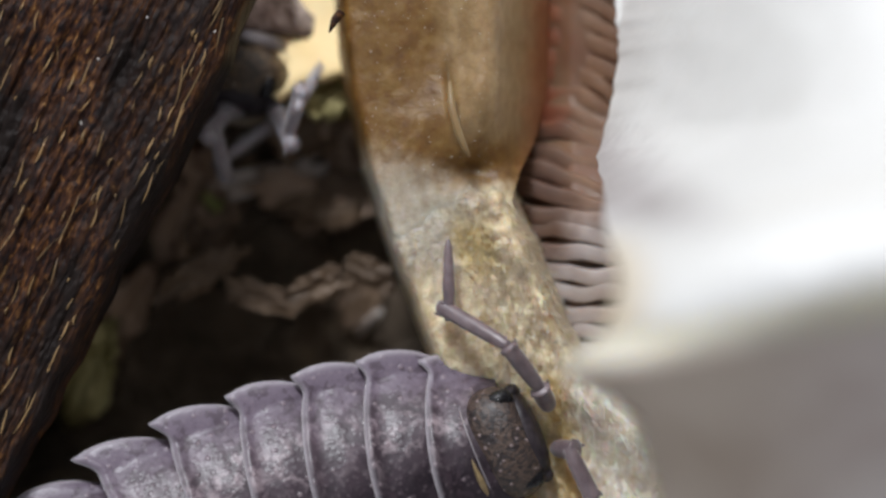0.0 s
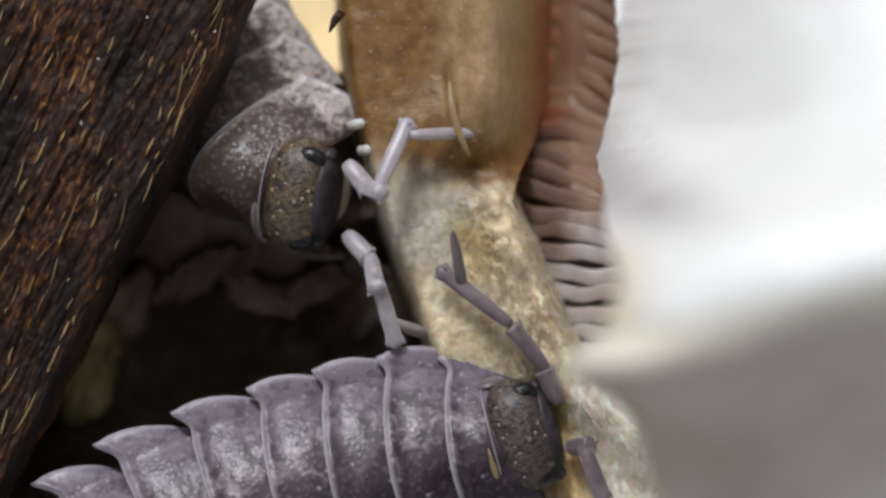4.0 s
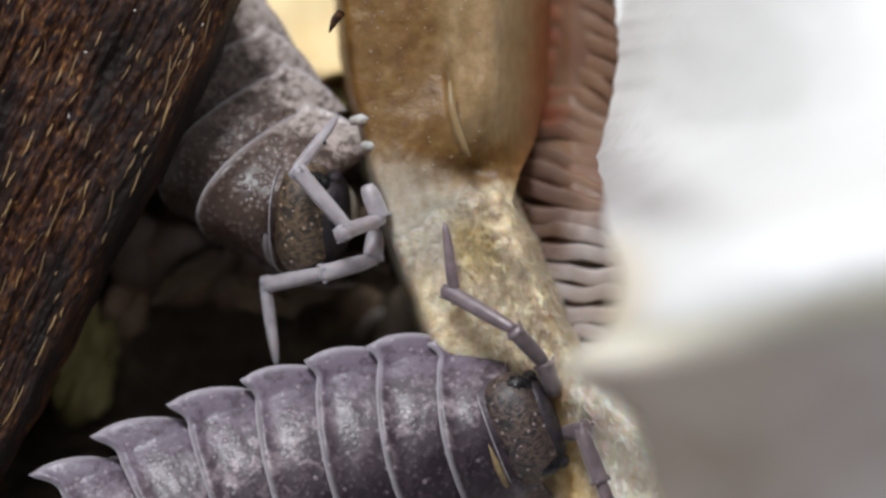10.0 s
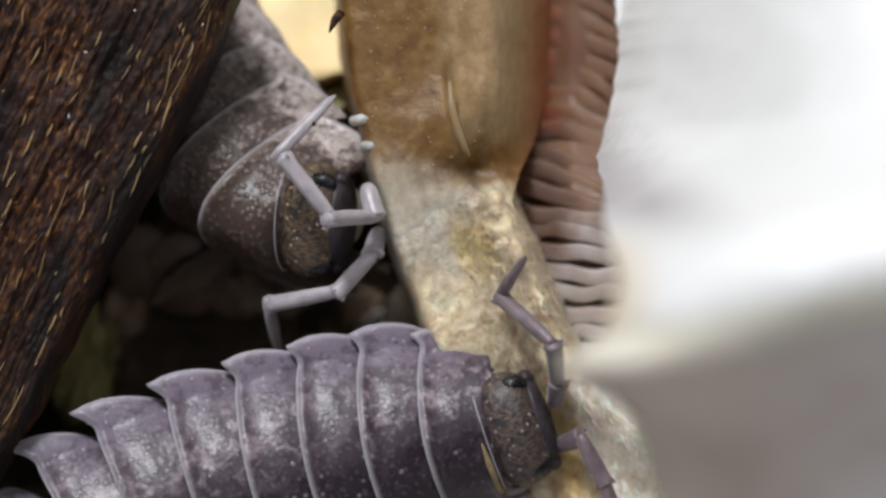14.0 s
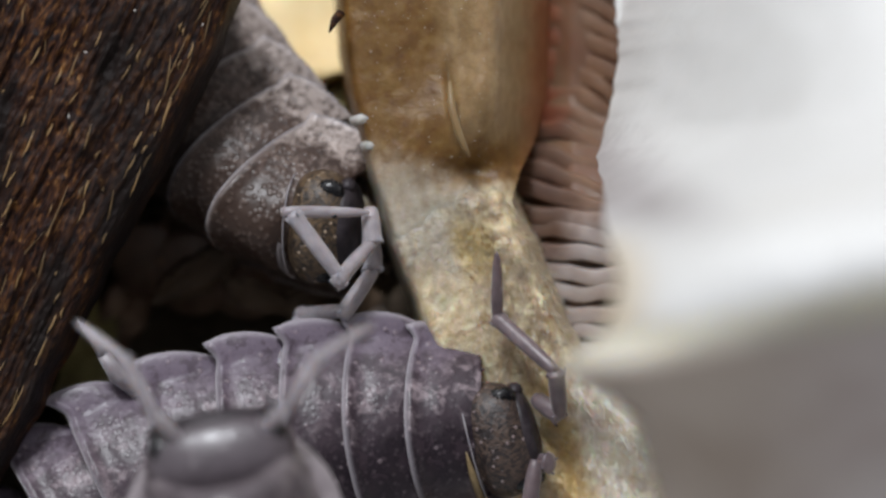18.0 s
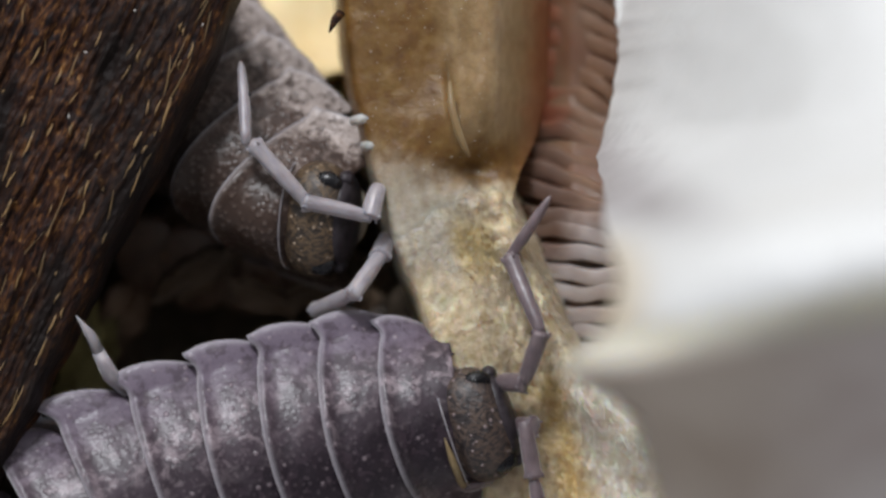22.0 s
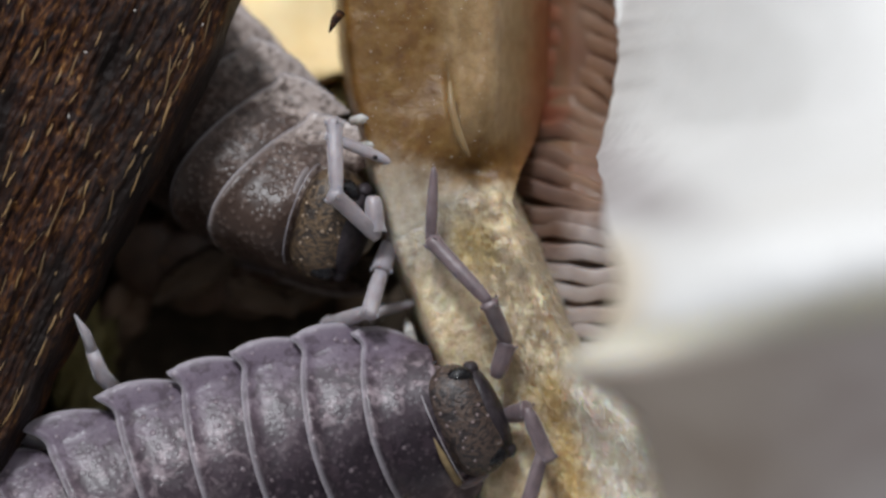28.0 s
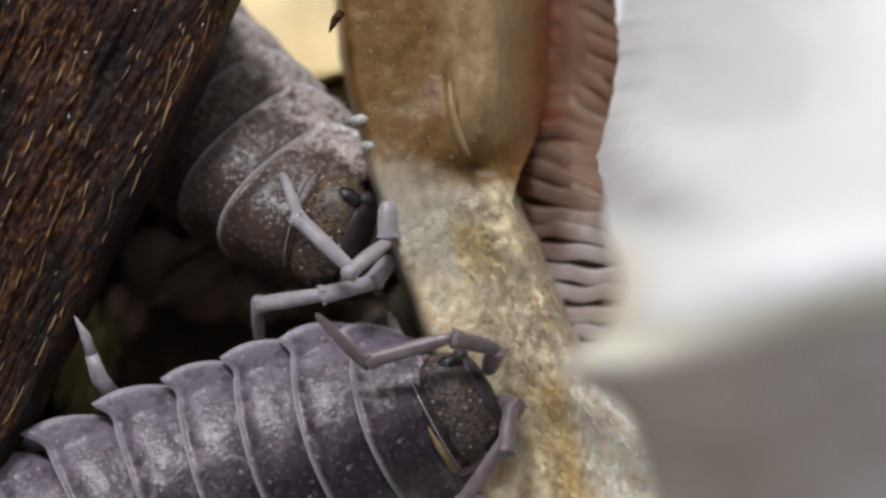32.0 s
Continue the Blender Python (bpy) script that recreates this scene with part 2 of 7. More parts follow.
FLESH = flesh("mushroom_flesh", 3.6, 0.4, 12, 0.045)
TORN = flesh("torn_mushroom_flesh", 6.0, 0.7, 13, 0.06)
CREAM = material("smooth_cream_flesh", [(0.3, (0.19, 0.125, 0.055)), (0.7, (0.27, 0.20, 0.105))], 1.2, rough=0.5, second=(0.5, (0.18, 0.11, 0.045), 0.5, 0.7), bump=0.3, soft=0.4, soft_colour=(1, 0.6, 0.35))
# Second zone: the stem's shade on the gills' left ends, painted dark brown.
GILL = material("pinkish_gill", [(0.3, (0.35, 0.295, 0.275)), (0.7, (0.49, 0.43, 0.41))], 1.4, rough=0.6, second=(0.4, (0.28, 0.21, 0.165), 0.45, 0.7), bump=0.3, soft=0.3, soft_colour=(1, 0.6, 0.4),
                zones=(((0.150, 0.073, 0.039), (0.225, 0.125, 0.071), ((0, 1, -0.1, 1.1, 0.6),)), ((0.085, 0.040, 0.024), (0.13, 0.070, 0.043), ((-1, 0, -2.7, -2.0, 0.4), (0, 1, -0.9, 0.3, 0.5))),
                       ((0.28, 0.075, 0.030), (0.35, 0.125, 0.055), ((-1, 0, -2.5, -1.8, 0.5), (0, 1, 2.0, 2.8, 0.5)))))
RUST = material("rusty_cap_flesh", [(0.3, (0.13, 0.050, 0.024)), (0.7, (0.20, 0.10, 0.055))], 1.0, rough=0.5, second=(0.35, (0.20, 0.115, 0.065), 0.42, 0.60), bump=0.4, soft=0.3, soft_colour=(1, 0.4, 0.2))
# Second zone: shade of the cap's hollow, painted grey into the white skin.
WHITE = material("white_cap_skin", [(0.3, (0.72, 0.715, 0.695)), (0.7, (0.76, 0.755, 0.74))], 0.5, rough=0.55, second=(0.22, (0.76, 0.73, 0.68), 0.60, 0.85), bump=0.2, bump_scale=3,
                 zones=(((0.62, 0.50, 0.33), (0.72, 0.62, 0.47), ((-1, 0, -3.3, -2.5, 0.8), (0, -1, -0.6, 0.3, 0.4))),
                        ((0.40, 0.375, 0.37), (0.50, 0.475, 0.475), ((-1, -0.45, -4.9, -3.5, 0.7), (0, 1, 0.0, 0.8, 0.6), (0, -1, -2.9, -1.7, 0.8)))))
RIMCREAM = material("cream_cap_rim", [(0.3, (0.62, 0.57, 0.45)), (0.7, (0.74, 0.70, 0.60))], 0.8, rough=0.55, bump=0.2, soft=0.3, soft_colour=(1, 0.75, 0.45))
UNDERCAP = material("grey_brown_cap_underside", [(0.35, (0.50, 0.42, 0.40)), (0.55, (0.67, 0.61, 0.60)), (0.7, (0.78, 0.755, 0.765))], 0.28, rough=0.6, second=(0.5, (0.60, 0.53, 0.49), 0.45, 0.7), bump=0.3, bump_scale=2,
                    zones=(((0.48, 0.395, 0.325), (0.68, 0.595, 0.525), ((-1, 0, -7.0, -3.4, 1.5),)),))
SOIL = material("dark_brown_soil", [(0.3, (0.055, 0.043, 0.031)), (0.55, (0.14, 0.105, 0.075)), (0.75, (0.28, 0.21, 0.145))], 0.9, rough=0.8, bump=0.9, bump_scale=5, relief=0.25, gloss=0.2)
LEAF = material("yellow_leaf", [(0.3, (0.86, 0.62, 0.29)), (0.7, (0.94, 0.76, 0.44))], 0.5, rough=0.6, bump=0.3, soft=0.1)
CRUMB = material("brown_leaf_crumb", [(0.3, (0.10, 0.060, 0.034)), (0.7, (0.21, 0.138, 0.085))], 1.2, rough=0.6, island=0.5, bump=0.7)
MOSS = material("moss_shred", [(0.3, (0.24, 0.29, 0.08)), (0.7, (0.52, 0.52, 0.20))], 2, rough=0.6, bump=0.5)
TAN = material("tan_dead_leaf", [(0.3, (0.36, 0.24, 0.16)), (0.7, (0.56, 0.41, 0.30))], 0.9, rough=0.6, second=(0.5, (0.13, 0.085, 0.055), 0.5, 0.7), bump=0.5)
OLIVE = material("yellow_green_leaf", [(0.3, (0.34, 0.29, 0.11)), (0.7, (0.54, 0.47, 0.22))], 1.0, rough=0.6, bump=0.5)
PALELEAF = material("pale_leaf_shred", [(0.3, (0.56, 0.48, 0.42)), (0.7, (0.78, 0.70, 0.64))], 1.5, rough=0.6)


# ---- building helpers (all in millimetres) ----
def mesh_of(name, verts, faces, mat, smooth=True):
    me = bpy.data.meshes.new(name)
    me.from_pydata((np.asarray(verts, float) * MM).tolist(), [], faces)
    if smooth:
        me.polygons.foreach_set("use_smooth", [True] * len(me.polygons))
    me.materials.append(mat)
    me.update()
    return me


def part(name, shape, mat, parent=None, label="", m=None):
    """Links a shape (verts, faces) or a finished mesh as one object, under a thing or a part."""
    me = shape if isinstance(shape, bpy.types.Mesh) else mesh_of(name, shape[0], shape[1], mat)
    ob = new(name, me)
    if parent:
        ob.parent = parent
    if m is not None:
        ob.matrix_basis = m
    return tagged(ob, label) if label else ob


def join(*shapes):
    verts, faces = [], []
    for v, f in shapes:
        k = len(verts)
        verts += [tuple(p) for p in v]
        faces += [tuple(i + k for i in q) for q in f]
    return verts, faces


def moved(shape, m):
    return [tuple(m @ Vector(p)) for p in shape[0]], shape[1]


def sheet_faces(nu, nv, start=0, flip=False):
    f = []
    for j in range(nv - 1):
        for i in range(nu - 1):
            a = start + j * nu + i
            q = (a, a + 1, a + nu + 1, a + nu)
            f.append(q[::-1] if flip else q)
    return f


def slab(top, under):
    """A closed solid between two sheets of points, arrays [nv, nu, 3]."""
    nv, nu = top.shape[:2]
    n = nu * nv
    verts = np.concatenate([top.reshape(-1, 3), under.reshape(-1, 3)])
    faces = sheet_faces(nu, nv) + sheet_faces(nu, nv, n, True)
    edge = [i for i in range(nu)] + [j * nu + nu - 1 for j in range(1, nv)] + [(nv - 1) * nu + i for i in range(nu - 2, -1, -1)] + [j * nu for j in range(nv - 2, 0, -1)]
    for a, b in zip(edge, edge[1:] + edge[:1]):
        faces.append((b, a, a + n, b + n))
    q = np.array(faces)
    a, b, c, d = (verts[q[:, k]] for k in range(4))
    inside_out = (np.cross(a, b) * c + np.cross(a, c) * d).sum() < 0
    return verts, [f[::-1] for f in faces] if inside_out else faces


def tube(points, radii, sides=10, squash=1.0):
    """A round bar along points, closed at both ends."""
    pts = [Vector(p) for p in points]
    verts, faces = [], []
    for i, p in enumerate(pts):
        d = (pts[min(i + 1, len(pts) - 1)] - pts[max(i - 1, 0)]).normalized()
        up = Vector((0, 0, 1)) if abs(d.z) < 0.9 else Vector((0, 1, 0))
        a = d.cross(up).normalized()
        b = a.cross(d)
        for k in range(sides):
            w = 2 * math.pi * k / sides
            verts.append(tuple(p + radii[i] * (math.cos(w) * a + squash * math.sin(w) * b)))
    for i in range(len(pts) - 1):
        for k in range(sides):
            k2 = (k + 1) % sides
            faces.append((i * sides + k, (i + 1) * sides + k, (i + 1) * sides + k2, i * sides + k2))
    faces.append(tuple(range(sides)))
    faces.append(tuple((len(pts) - 1) * sides + k for k in range(sides - 1, -1, -1)))
    return verts, faces


def ball(centre, radii, nu=16, nv=10, power=1.0):
    verts, faces = [], []
    sgn = lambda c: math.copysign(abs(c) ** power, c)
    for j in range(nv + 1):
        a = math.pi * j / nv
        for i in range(nu):
            b = 2 * math.pi * i / nu
            verts.append((centre[0] + radii[0] * sgn(math.sin(a) * math.cos(b)), centre[1] + radii[1] * sgn(math.sin(a) * math.sin(b)), centre[2] + radii[2] * sgn(math.cos(a))))
    for j in range(nv):
        for i in range(nu):
            i2 = (i + 1) % nu
            faces.append((j * nu + i, (j + 1) * nu + i, (j + 1) * nu + i2, j * nu + i2))
    return verts, faces


def hashed(i, j, seed):
    h = np.sin(i * 127.1 + j * 311.7 + seed * 74.7) * 43758.5453
    return h - np.floor(h)


def lumps(x, y, seed=0):
    """Smooth value noise, 0 to 1, on arrays."""
    i, j = np.floor(x), np.floor(y)
    u, v = x - i, y - j
    u, v = u * u * (3 - 2 * u), v * v * (3 - 2 * v)
    return (hashed(i, j, seed) * (1 - u) + hashed(i + 1, j, seed) * u) * (1 - v) + (hashed(i, j + 1, seed) * (1 - u) + hashed(i + 1, j + 1, seed) * u) * v


def rough_field(x, y, seed=0, octaves=4, gain=0.5):
    total, amp, norm = 0, 1.0, 0.0
    for k in range(octaves):
        total = total + amp * lumps(x * 2 ** k, y * 2 ** k, seed + 7 * k)
        norm += amp
        amp *= gain
    return total / norm


def step(a, b, x):
    t = np.clip((x - a) / (b - a), 0, 1)
    return t * t * (3 - 2 * t)


# ---- the ground: black soil, a pit between bark and mushroom ----
def soil_height(x, y):
    pit = step(-2.5, -1.5, y - 0.33 * np.minimum(x, 0)) * step(-13, -10.0, x) * (1 - step(0.2, 1.6, x)) * (1 - step(9, 14, y))
    hollow = step(0.8, 1.5, x) * (1 - step(3.9, 4.7, x)) * step(-2.8, -1.8, y) * (1 - step(9, 14, y))
    base = -3.0 - 3.9 * pit - 1.9 * hollow * (1 - pit)
    far = np.hypot(x, y)
    return base + 0.8 * (rough_field(x * 0.7, y * 0.7, 3) - 0.5) * (1 + pit) + 0.10 * np.maximum(far - 25, 0) ** 0.5


def build_ground():
    k = np.linspace(-1, 1, 261)
    line = 14 * k + 1500 * k ** 15
    x, y = np.meshgrid(line, line)
    z = soil_height(x, y)
    top = np.stack([x, y, z], -1)
    ob = part("ground", (top.reshape(-1, 3), sheet_faces(261, 261)), SOIL)
    tagged(ob, "damp dark brown soil with a dark pit under the bark", "ground", kind="structure")


build_ground()


# ---- bark ----
def build_bark():
    root = tagged(new("bark"), "dark wet piece of fibrous bark leaning over the soil", "bark")
    turn = Matrix.Translation((-3.24, 4.355, 0)) @ Matrix.Rotation(radians(65.5), 4, "Z")
    nu, nv = 520, 300
    u = np.linspace(-14, 0.12, nu)
    v = np.linspace(0, 1, nv) ** 1.25 * 9.5
    U, V = np.meshgrid(u, v)
    wob = 0.28 * (lumps(U * 0.35, U * 0 + 2.0, 5) - 0.5) + 0.10 * (lumps(U * 1.7, U * 0, 9) - 0.5) + 0.006 * U ** 2
    z = 0.25 - 0.8 * np.exp(-(V / 0.16) ** 1.3) - 0.02 * (V - 3) ** 2
    warp = 0.5 * (lumps(U * 0.4, V * 0.7, 2) - 0.5)
    fib = 0.30 * (rough_field(U * 0.22, (V + warp) * 2.0, 11, 3) - 0.5)
    fib += 0.20 * np.abs(rough_field(U * 0.55, (V + warp) * 6.0, 21, 3) - 0.5)
    fib += 0.15 * (rough_field(U * 0.9, (V + warp) * 13.0, 31, 2) - 0.5)
    fib += 0.07 * (rough_field(U * 3.6, V * 6.0, 41, 3) - 0.5)
    fib += 0.16 * (rough_field(U * 1.3 + V, V * 2.6, 51, 4, 0.6) - 0.5) + 0.05 * (rough_field(U * 6.0, V * 9.0, 61, 2) - 0.5)
    z = z + 0.15 * step(-6.6, -4.4, U) * np.exp(-V / 5)
    z = z + fib * (0.5 + 0.5 * step(0.2, 1.4, V))
    top = np.stack([U, V + wob * np.exp(-V / 1.5), z], -1)
    under = np.stack([U, V + wob * np.exp(-V / 1.5) + 1.3 * np.exp(-V / 2), np.minimum(z - 0.3, -4.4 + 0 * z)], -1)
    m = turn
    part("wood", slab(top, under), BARK, root, "dark brown fibrous wood", m=at(-3.24, 4.355, 0, 0, 0, 65.5))
    rnd = random.Random(4)
    kinds = []
    for k in range(6):
        L, r = (0.45, 0.6, 0.8, 1.1, 0.35, 0.25)[k], (0.018, 0.020, 0.022, 0.020, 0.030, 0.024)[k]
        bend = 0.015 * (k % 3 - 1)
        pts = [(L * (s - 0.5), bend * math.sin(3 * s) + 0.004 * math.sin(9 * s + k), 0.05 * math.sin(3.1 * s)) for s in (0, 0.2, 0.4, 0.6, 0.8, 1)]
        kinds.append(mesh_of("splinter", *tube(pts, [r * f for f in (0.25, 0.9, 1, 0.85, 0.6, 0.15)], 5, 0.6), SPLINTER))
    grit = [mesh_of("grit", *ball((0, 0, 0), (0.022 + 0.014 * k, 0.02, 0.02), 6, 4), SPECK) for k in range(3)]

    def surface(a, b):
        j, i = int(np.argmin(abs(v - b))), int(np.argmin(abs(u - a)))
        return Vector(top[j, i])
    for k in range(290):
        a, b = rnd.uniform(-11.5, 0.4), 0.35 + 7.5 * rnd.random() ** 1.2
        p = m @ (surface(a, b) + Vector((0, 0, 0.02)))
        part("splinter", kinds[rnd.randrange(6)], SPLINTER, root, m=at(*p, rnd.uniform(-40, 40), rnd.uniform(-12, 12), 65.5 + rnd.gauss(0, 7)) @ Matrix.Diagonal((rnd.uniform(0.25, 1.1), rnd.uniform(0.4, 0.9), 1, 1)))
    for k in range(34):
        a, b = rnd.uniform(-11.5, 0.4), 0.4 + 7.0 * rnd.random()
        p = m @ (surface(a, b) + Vector((0, 0, 0.015)))
        part("grit", grit[rnd.randrange(3)], SPECK, root, m=at(*p, 0, 0, rnd.uniform(0, 360)))
    return root


bark = build_bark()


# ---- the broken mushroom: stem, torn flesh, rusty cap flesh and gills ----
def build_mushroom():
    root = tagged(new("broken_mushroom"), "broken honey-coloured mushroom with torn white stem and pinkish gills on soil", "mushroom")
    root.matrix_basis = at(0, 0, -1.0)
    ny = 240
    ys = np.linspace(6.5, -7.5, ny)
    left = np.interp(-ys, [-6.5, -4.4, -2.9, -1.5, -0.2, 1.2, 2.0, 4.4, 7.5], [-2.10, -1.97, -1.80, -1.44, -1.02, -0.50, -0.22, 0.62, 1.7])
    left = left - 0.07 + 0.05 * (lumps(ys * 2.2, ys * 0, 3) - 0.5)
    # honey-coloured flesh of the stem
    def stem_top(X, Y, dist):
        Z = -0.15 - 3.6 * np.exp(-(dist / 0.09) ** 1.2) - 0.55 * step(1.7, 3.2, dist) * step(-0.5, 1.5, Y)
        Z = Z + 0.22 * (rough_field(X * 0.9, Y * 0.9, 5, 2) - 0.5) + 0.035 * (rough_field(X * 7, Y * 7, 8, 3) - 0.5)
        Z = Z - 0.35 * step(-1.0, -3.2, Y) - 0.12 * np.exp(-((X - 0.12 - 0.1 * (3 - Y)) / 0.08) ** 2) * step(1.6, 2.2, Y) * (1 - step(3.0, 3.6, Y))
        Z = Z - 3.3 * step(0.90, 2.5, X) * step(0.9, 2.2, Y)
        Z = Z + 0.75 * np.exp(-((X - 0.80) / 0.50) ** 2) * step(1.5, 3.0, Y)
        return Z - 0.40 * np.exp(-((X - 0.50) / 0.40) ** 2 - ((Y - 1.40) / 0.28) ** 2)
    s = np.linspace(0, 1, 120)
    S, Y = np.meshgrid(s, ys)
    full = np.minimum(4.2, np.interp(-ys, [-6.5, -2.9, -2.1, -1.4, -0.9, 0.0, 1.0, 2.0, 3.2, 4.4, 7.5], [2.05, 1.95, 1.75, 1.4, 1.25, 1.4, 1.75, 2.1, 2.9, 3.7, 5.5]) - left)[:, None]
    X = left[:, None] + S * full
    Z = stem_top(X, Y, S * full)
    part("stem", slab(np.stack([X, Y, Z], -1), np.stack([X, Y, np.full_like(Z, -4.2)], -1)), FLESH, root, "honey-coloured moist stem flesh")
    # torn white flesh below the notch
    n2 = 230
    y2 = np.linspace(1.5, -7.5, n2)
    la = np.interp(y2, ys[::-1], left[::-1]) - 0.02
    ra = np.interp(-y2, [-1.5, -1.1, 0.0, 1.0, 2.0, 3.2, 4.4, 7.5], [1.2, 1.45, 1.85, 2.25, 2.75, 4.0, 5.2, 7.0])
    ra = ra + 0.14 * (rough_field(y2 * 2.5, y2 * 0, 4) - 0.5)
    s = np.linspace(0, 1, 190)
    S, Y = np.meshgrid(s, y2)
    wide = (ra - la)[:, None]
    X = la[:, None] + S * wide
    frayed = 0.9 * (rough_field(X * 2.0, Y * 2.0, 71) - 0.5)
    ridge = step(0.45, 0.85, X + 0.25 * Y)
    inside = np.minimum(1.28 - Y - 0.65 * np.maximum(0.05 - X, 0) + frayed, 1.0)
    cover = step(-0.15, 0.9, inside)
    Z = stem_top(X, Y, S * wide) - 0.12 + (0.15 + 0.15 * ridge) * cover - 2.2 * np.exp(-((1 - S) * wide / 0.20) ** 1.3)
    Z += cover * (0.16 * (rough_field(X * 1.5, Y * 1.1, 15) - 0.5) + (0.25 + 0.75 * ridge) * (0.10 * np.abs(rough_field(X * 4 + Y, Y * 2.5, 18, 3) - 0.5) + 0.06 * (rough_field(X * 11 + Y, Y * 9, 19, 2) - 0.5)))
    Z += 0.28 * cover * np.exp(-((X - ra[:, None] + 0.42) / 0.28) ** 2)
    Z += 0.6 * step(-1.5, -3.0, Y) * np.exp(-((X - ra[:, None] + 0.8) / 0.6) ** 2)
    top = np.stack([X, Y, Z], -1)
    under = np.stack([X, Y, np.full_like(Z, -3.9)], -1)
    part("torn_flesh", slab(top, under), TORN, root, "torn fibrous white flesh")
    # loose fibres standing on the torn flesh
    rnd = random.Random(9)
    hairs = []
    for k in range(2600):
        j, i = rnd.randrange(12, 190), rnd.randrange(60, 188)
        p = Vector(top[j, i])
        if p.x + 0.25 * p.y < 0.45 + rnd.gauss(0, 0.2):
            continue
        w, L = rnd.gauss(-1.12, 0.42), rnd.uniform(0.10, 0.42)
        d = Vector((math.cos(w) * L, math.sin(w) * L, rnd.uniform(-0.01, 0.05)))
        hairs.append(tube([p - Vector((0, 0, 0.006)), p + d * 0.5 + Vector((0, 0, 0.03)), p + d], [0.008, 0.008, 0.003], 3))
    crumbs = []
    for k in range(350):
        j, i = rnd.randrange(14, 170), rnd.randrange(20, 187)
        p, r = top[j, i], rnd.uniform(0.008, 0.024)
        crumbs.append(ball((p[0], p[1], p[2] - 0.006), (r * rnd.uniform(0.8, 1.6), r * rnd.uniform(0.8, 1.6), r), 6, 4))
    tagged(part("crumbled_flesh", join(*crumbs), TORN, root, "moist granules of torn flesh"), kind="stuff")
    tagged(part("fuzz", join(*hairs), TORN, root, "fine white fibres"), kind="stuff")
    # pale grains added on the honey-coloured and torn flesh to imitate its glints
    flecks = []
    for k in range(200):
        x, y = rnd.uniform(-1.6, 1.0), rnd.uniform(0.9, 4.6)
        l_ = float(np.interp(y, ys[::-1], left[::-1]))
        if x < l_ + 0.15:
            continue
        zf = float(stem_top(np.array(x), np.array(y), np.array(x - l_)))
        r = rnd.uniform(0.003, 0.010)
        flecks.append(ball((x, y, zf + 0.01), (r * rnd.uniform(1, 2.5), r, r), 5, 3))
    for k in range(260):
        p = top[rnd.randrange(20, 150), rnd.randrange(70, 186)]
        r = rnd.uniform(0.004, 0.010)
        flecks.append(ball((p[0], p[1], p[2] + 0.002), (r * rnd.uniform(1, 2.2), r * rnd.uniform(1, 2.0), r), 5, 3))
    tagged(part("glisten", join(*flecks), SPECK, root, "pale grains standing in for glints"), kind="stuff")
    # rusty flesh between the gills
    X_, Y_ = np.meshgrid(np.linspace(1.3, 4.0, 40), np.linspace(6.5, -2.6, 90))
    Z_ = -1.66 - 0.25 * step(-0.6, 2.0, Y_) - 1.3 * step(0.6, 3.2, Y_) + 0.22 * step(-0.5, 1.5, Y_) - 0.7 * np.clip((2.4 - X_) / 1.1, 0, 1) + 0.08 * (rough_field(X_ * 1.6, Y_ * 1.2, 39) - 0.5)
    part("cap_flesh", slab(np.stack([X_, Y_, Z_], -1), np.stack([X_, Y_, Z_ * 0 - 4.6], -1)), RUST, root, "rusty brown flesh between the gills")
    # a thin peeled shred on the honey flesh
    part("shred", tube([(0.12 + 0.35 * f * f, 3.0 - 1.35 * f, 0.25 + 0.15 * math.sin(3 * f)) for f in np.linspace(0, 1, 9)], [0.02, 0.04, 0.06, 0.07, 0.07, 0.07, 0.06, 0.05, 0.02], 6, 0.5), CREAM, root, "peeled shred of flesh")
    # gills: thin wavy plates on edge
    for k in range(23):
        y0 = 5.3 - 0.36 * k + 0.025 * math.sin(k * 2.3)
        xs = np.linspace(0, 1, 34)
        high = float(step(-0.6, 2.0, np.array(y0)))
        a = 0.8 + 0.75 * float(step(1.2, 2.6, np.array(y0))) + 0.95 * float(step(1.0, -2.2, np.array(y0)))
        b = np.interp(-y0, [-5.2, -3.4, -2.2, -1.4, -0.6, 0.6, 2.4], [3.9, 3.75, 3.45, 3.4, 3.5, 3.6, 3.7]) + 0.06 * math.sin(k * 4.1)
        x = a + xs * (b - a)
        wave = (0.02 + 0.03 * hashed(k, 1, 2)) * np.sin(x * (2.6 + 1.5 * hashed(k, 3, 2)) + k * 0.9) + 0.02 * np.sin(x * 8 + k * 1.7) - 0.55 * high * step(0.35, 1.0, xs) + 0.10 * (1 - xs) ** 2
        crest = -0.40 + 0.25 * (1 - high) - 1.3 * float(step(0.6, 3.2, np.array(y0))) + 0.04 * np.sin(x * 5 + k) - 0.25 * xs ** 8 - 0.75 * (1 - xs) ** 1.6
        rows_t, rows_u = [], []
        lean = 0.22 + 0.10 * math.sin(k * 3.7)
        for f, th in ((0.0, 0.15), (0.5, 0.165), (0.85, 0.171), (0.94, 0.171), (0.975, 0.164), (0.993, 0.148), (1.0, 0.12)):
            zz, th = crest - (1 - f) * 1.5, th * (0.88 + 0.12 * high)
            rows_t.append(np.stack([x, y0 + wave + lean * (1 - f) + th, zz], -1))
            rows_u.append(np.stack([x, y0 + wave + lean * (1 - f) - th, zz], -1))
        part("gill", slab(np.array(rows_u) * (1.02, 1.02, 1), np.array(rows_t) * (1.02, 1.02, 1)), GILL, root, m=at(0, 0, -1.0))
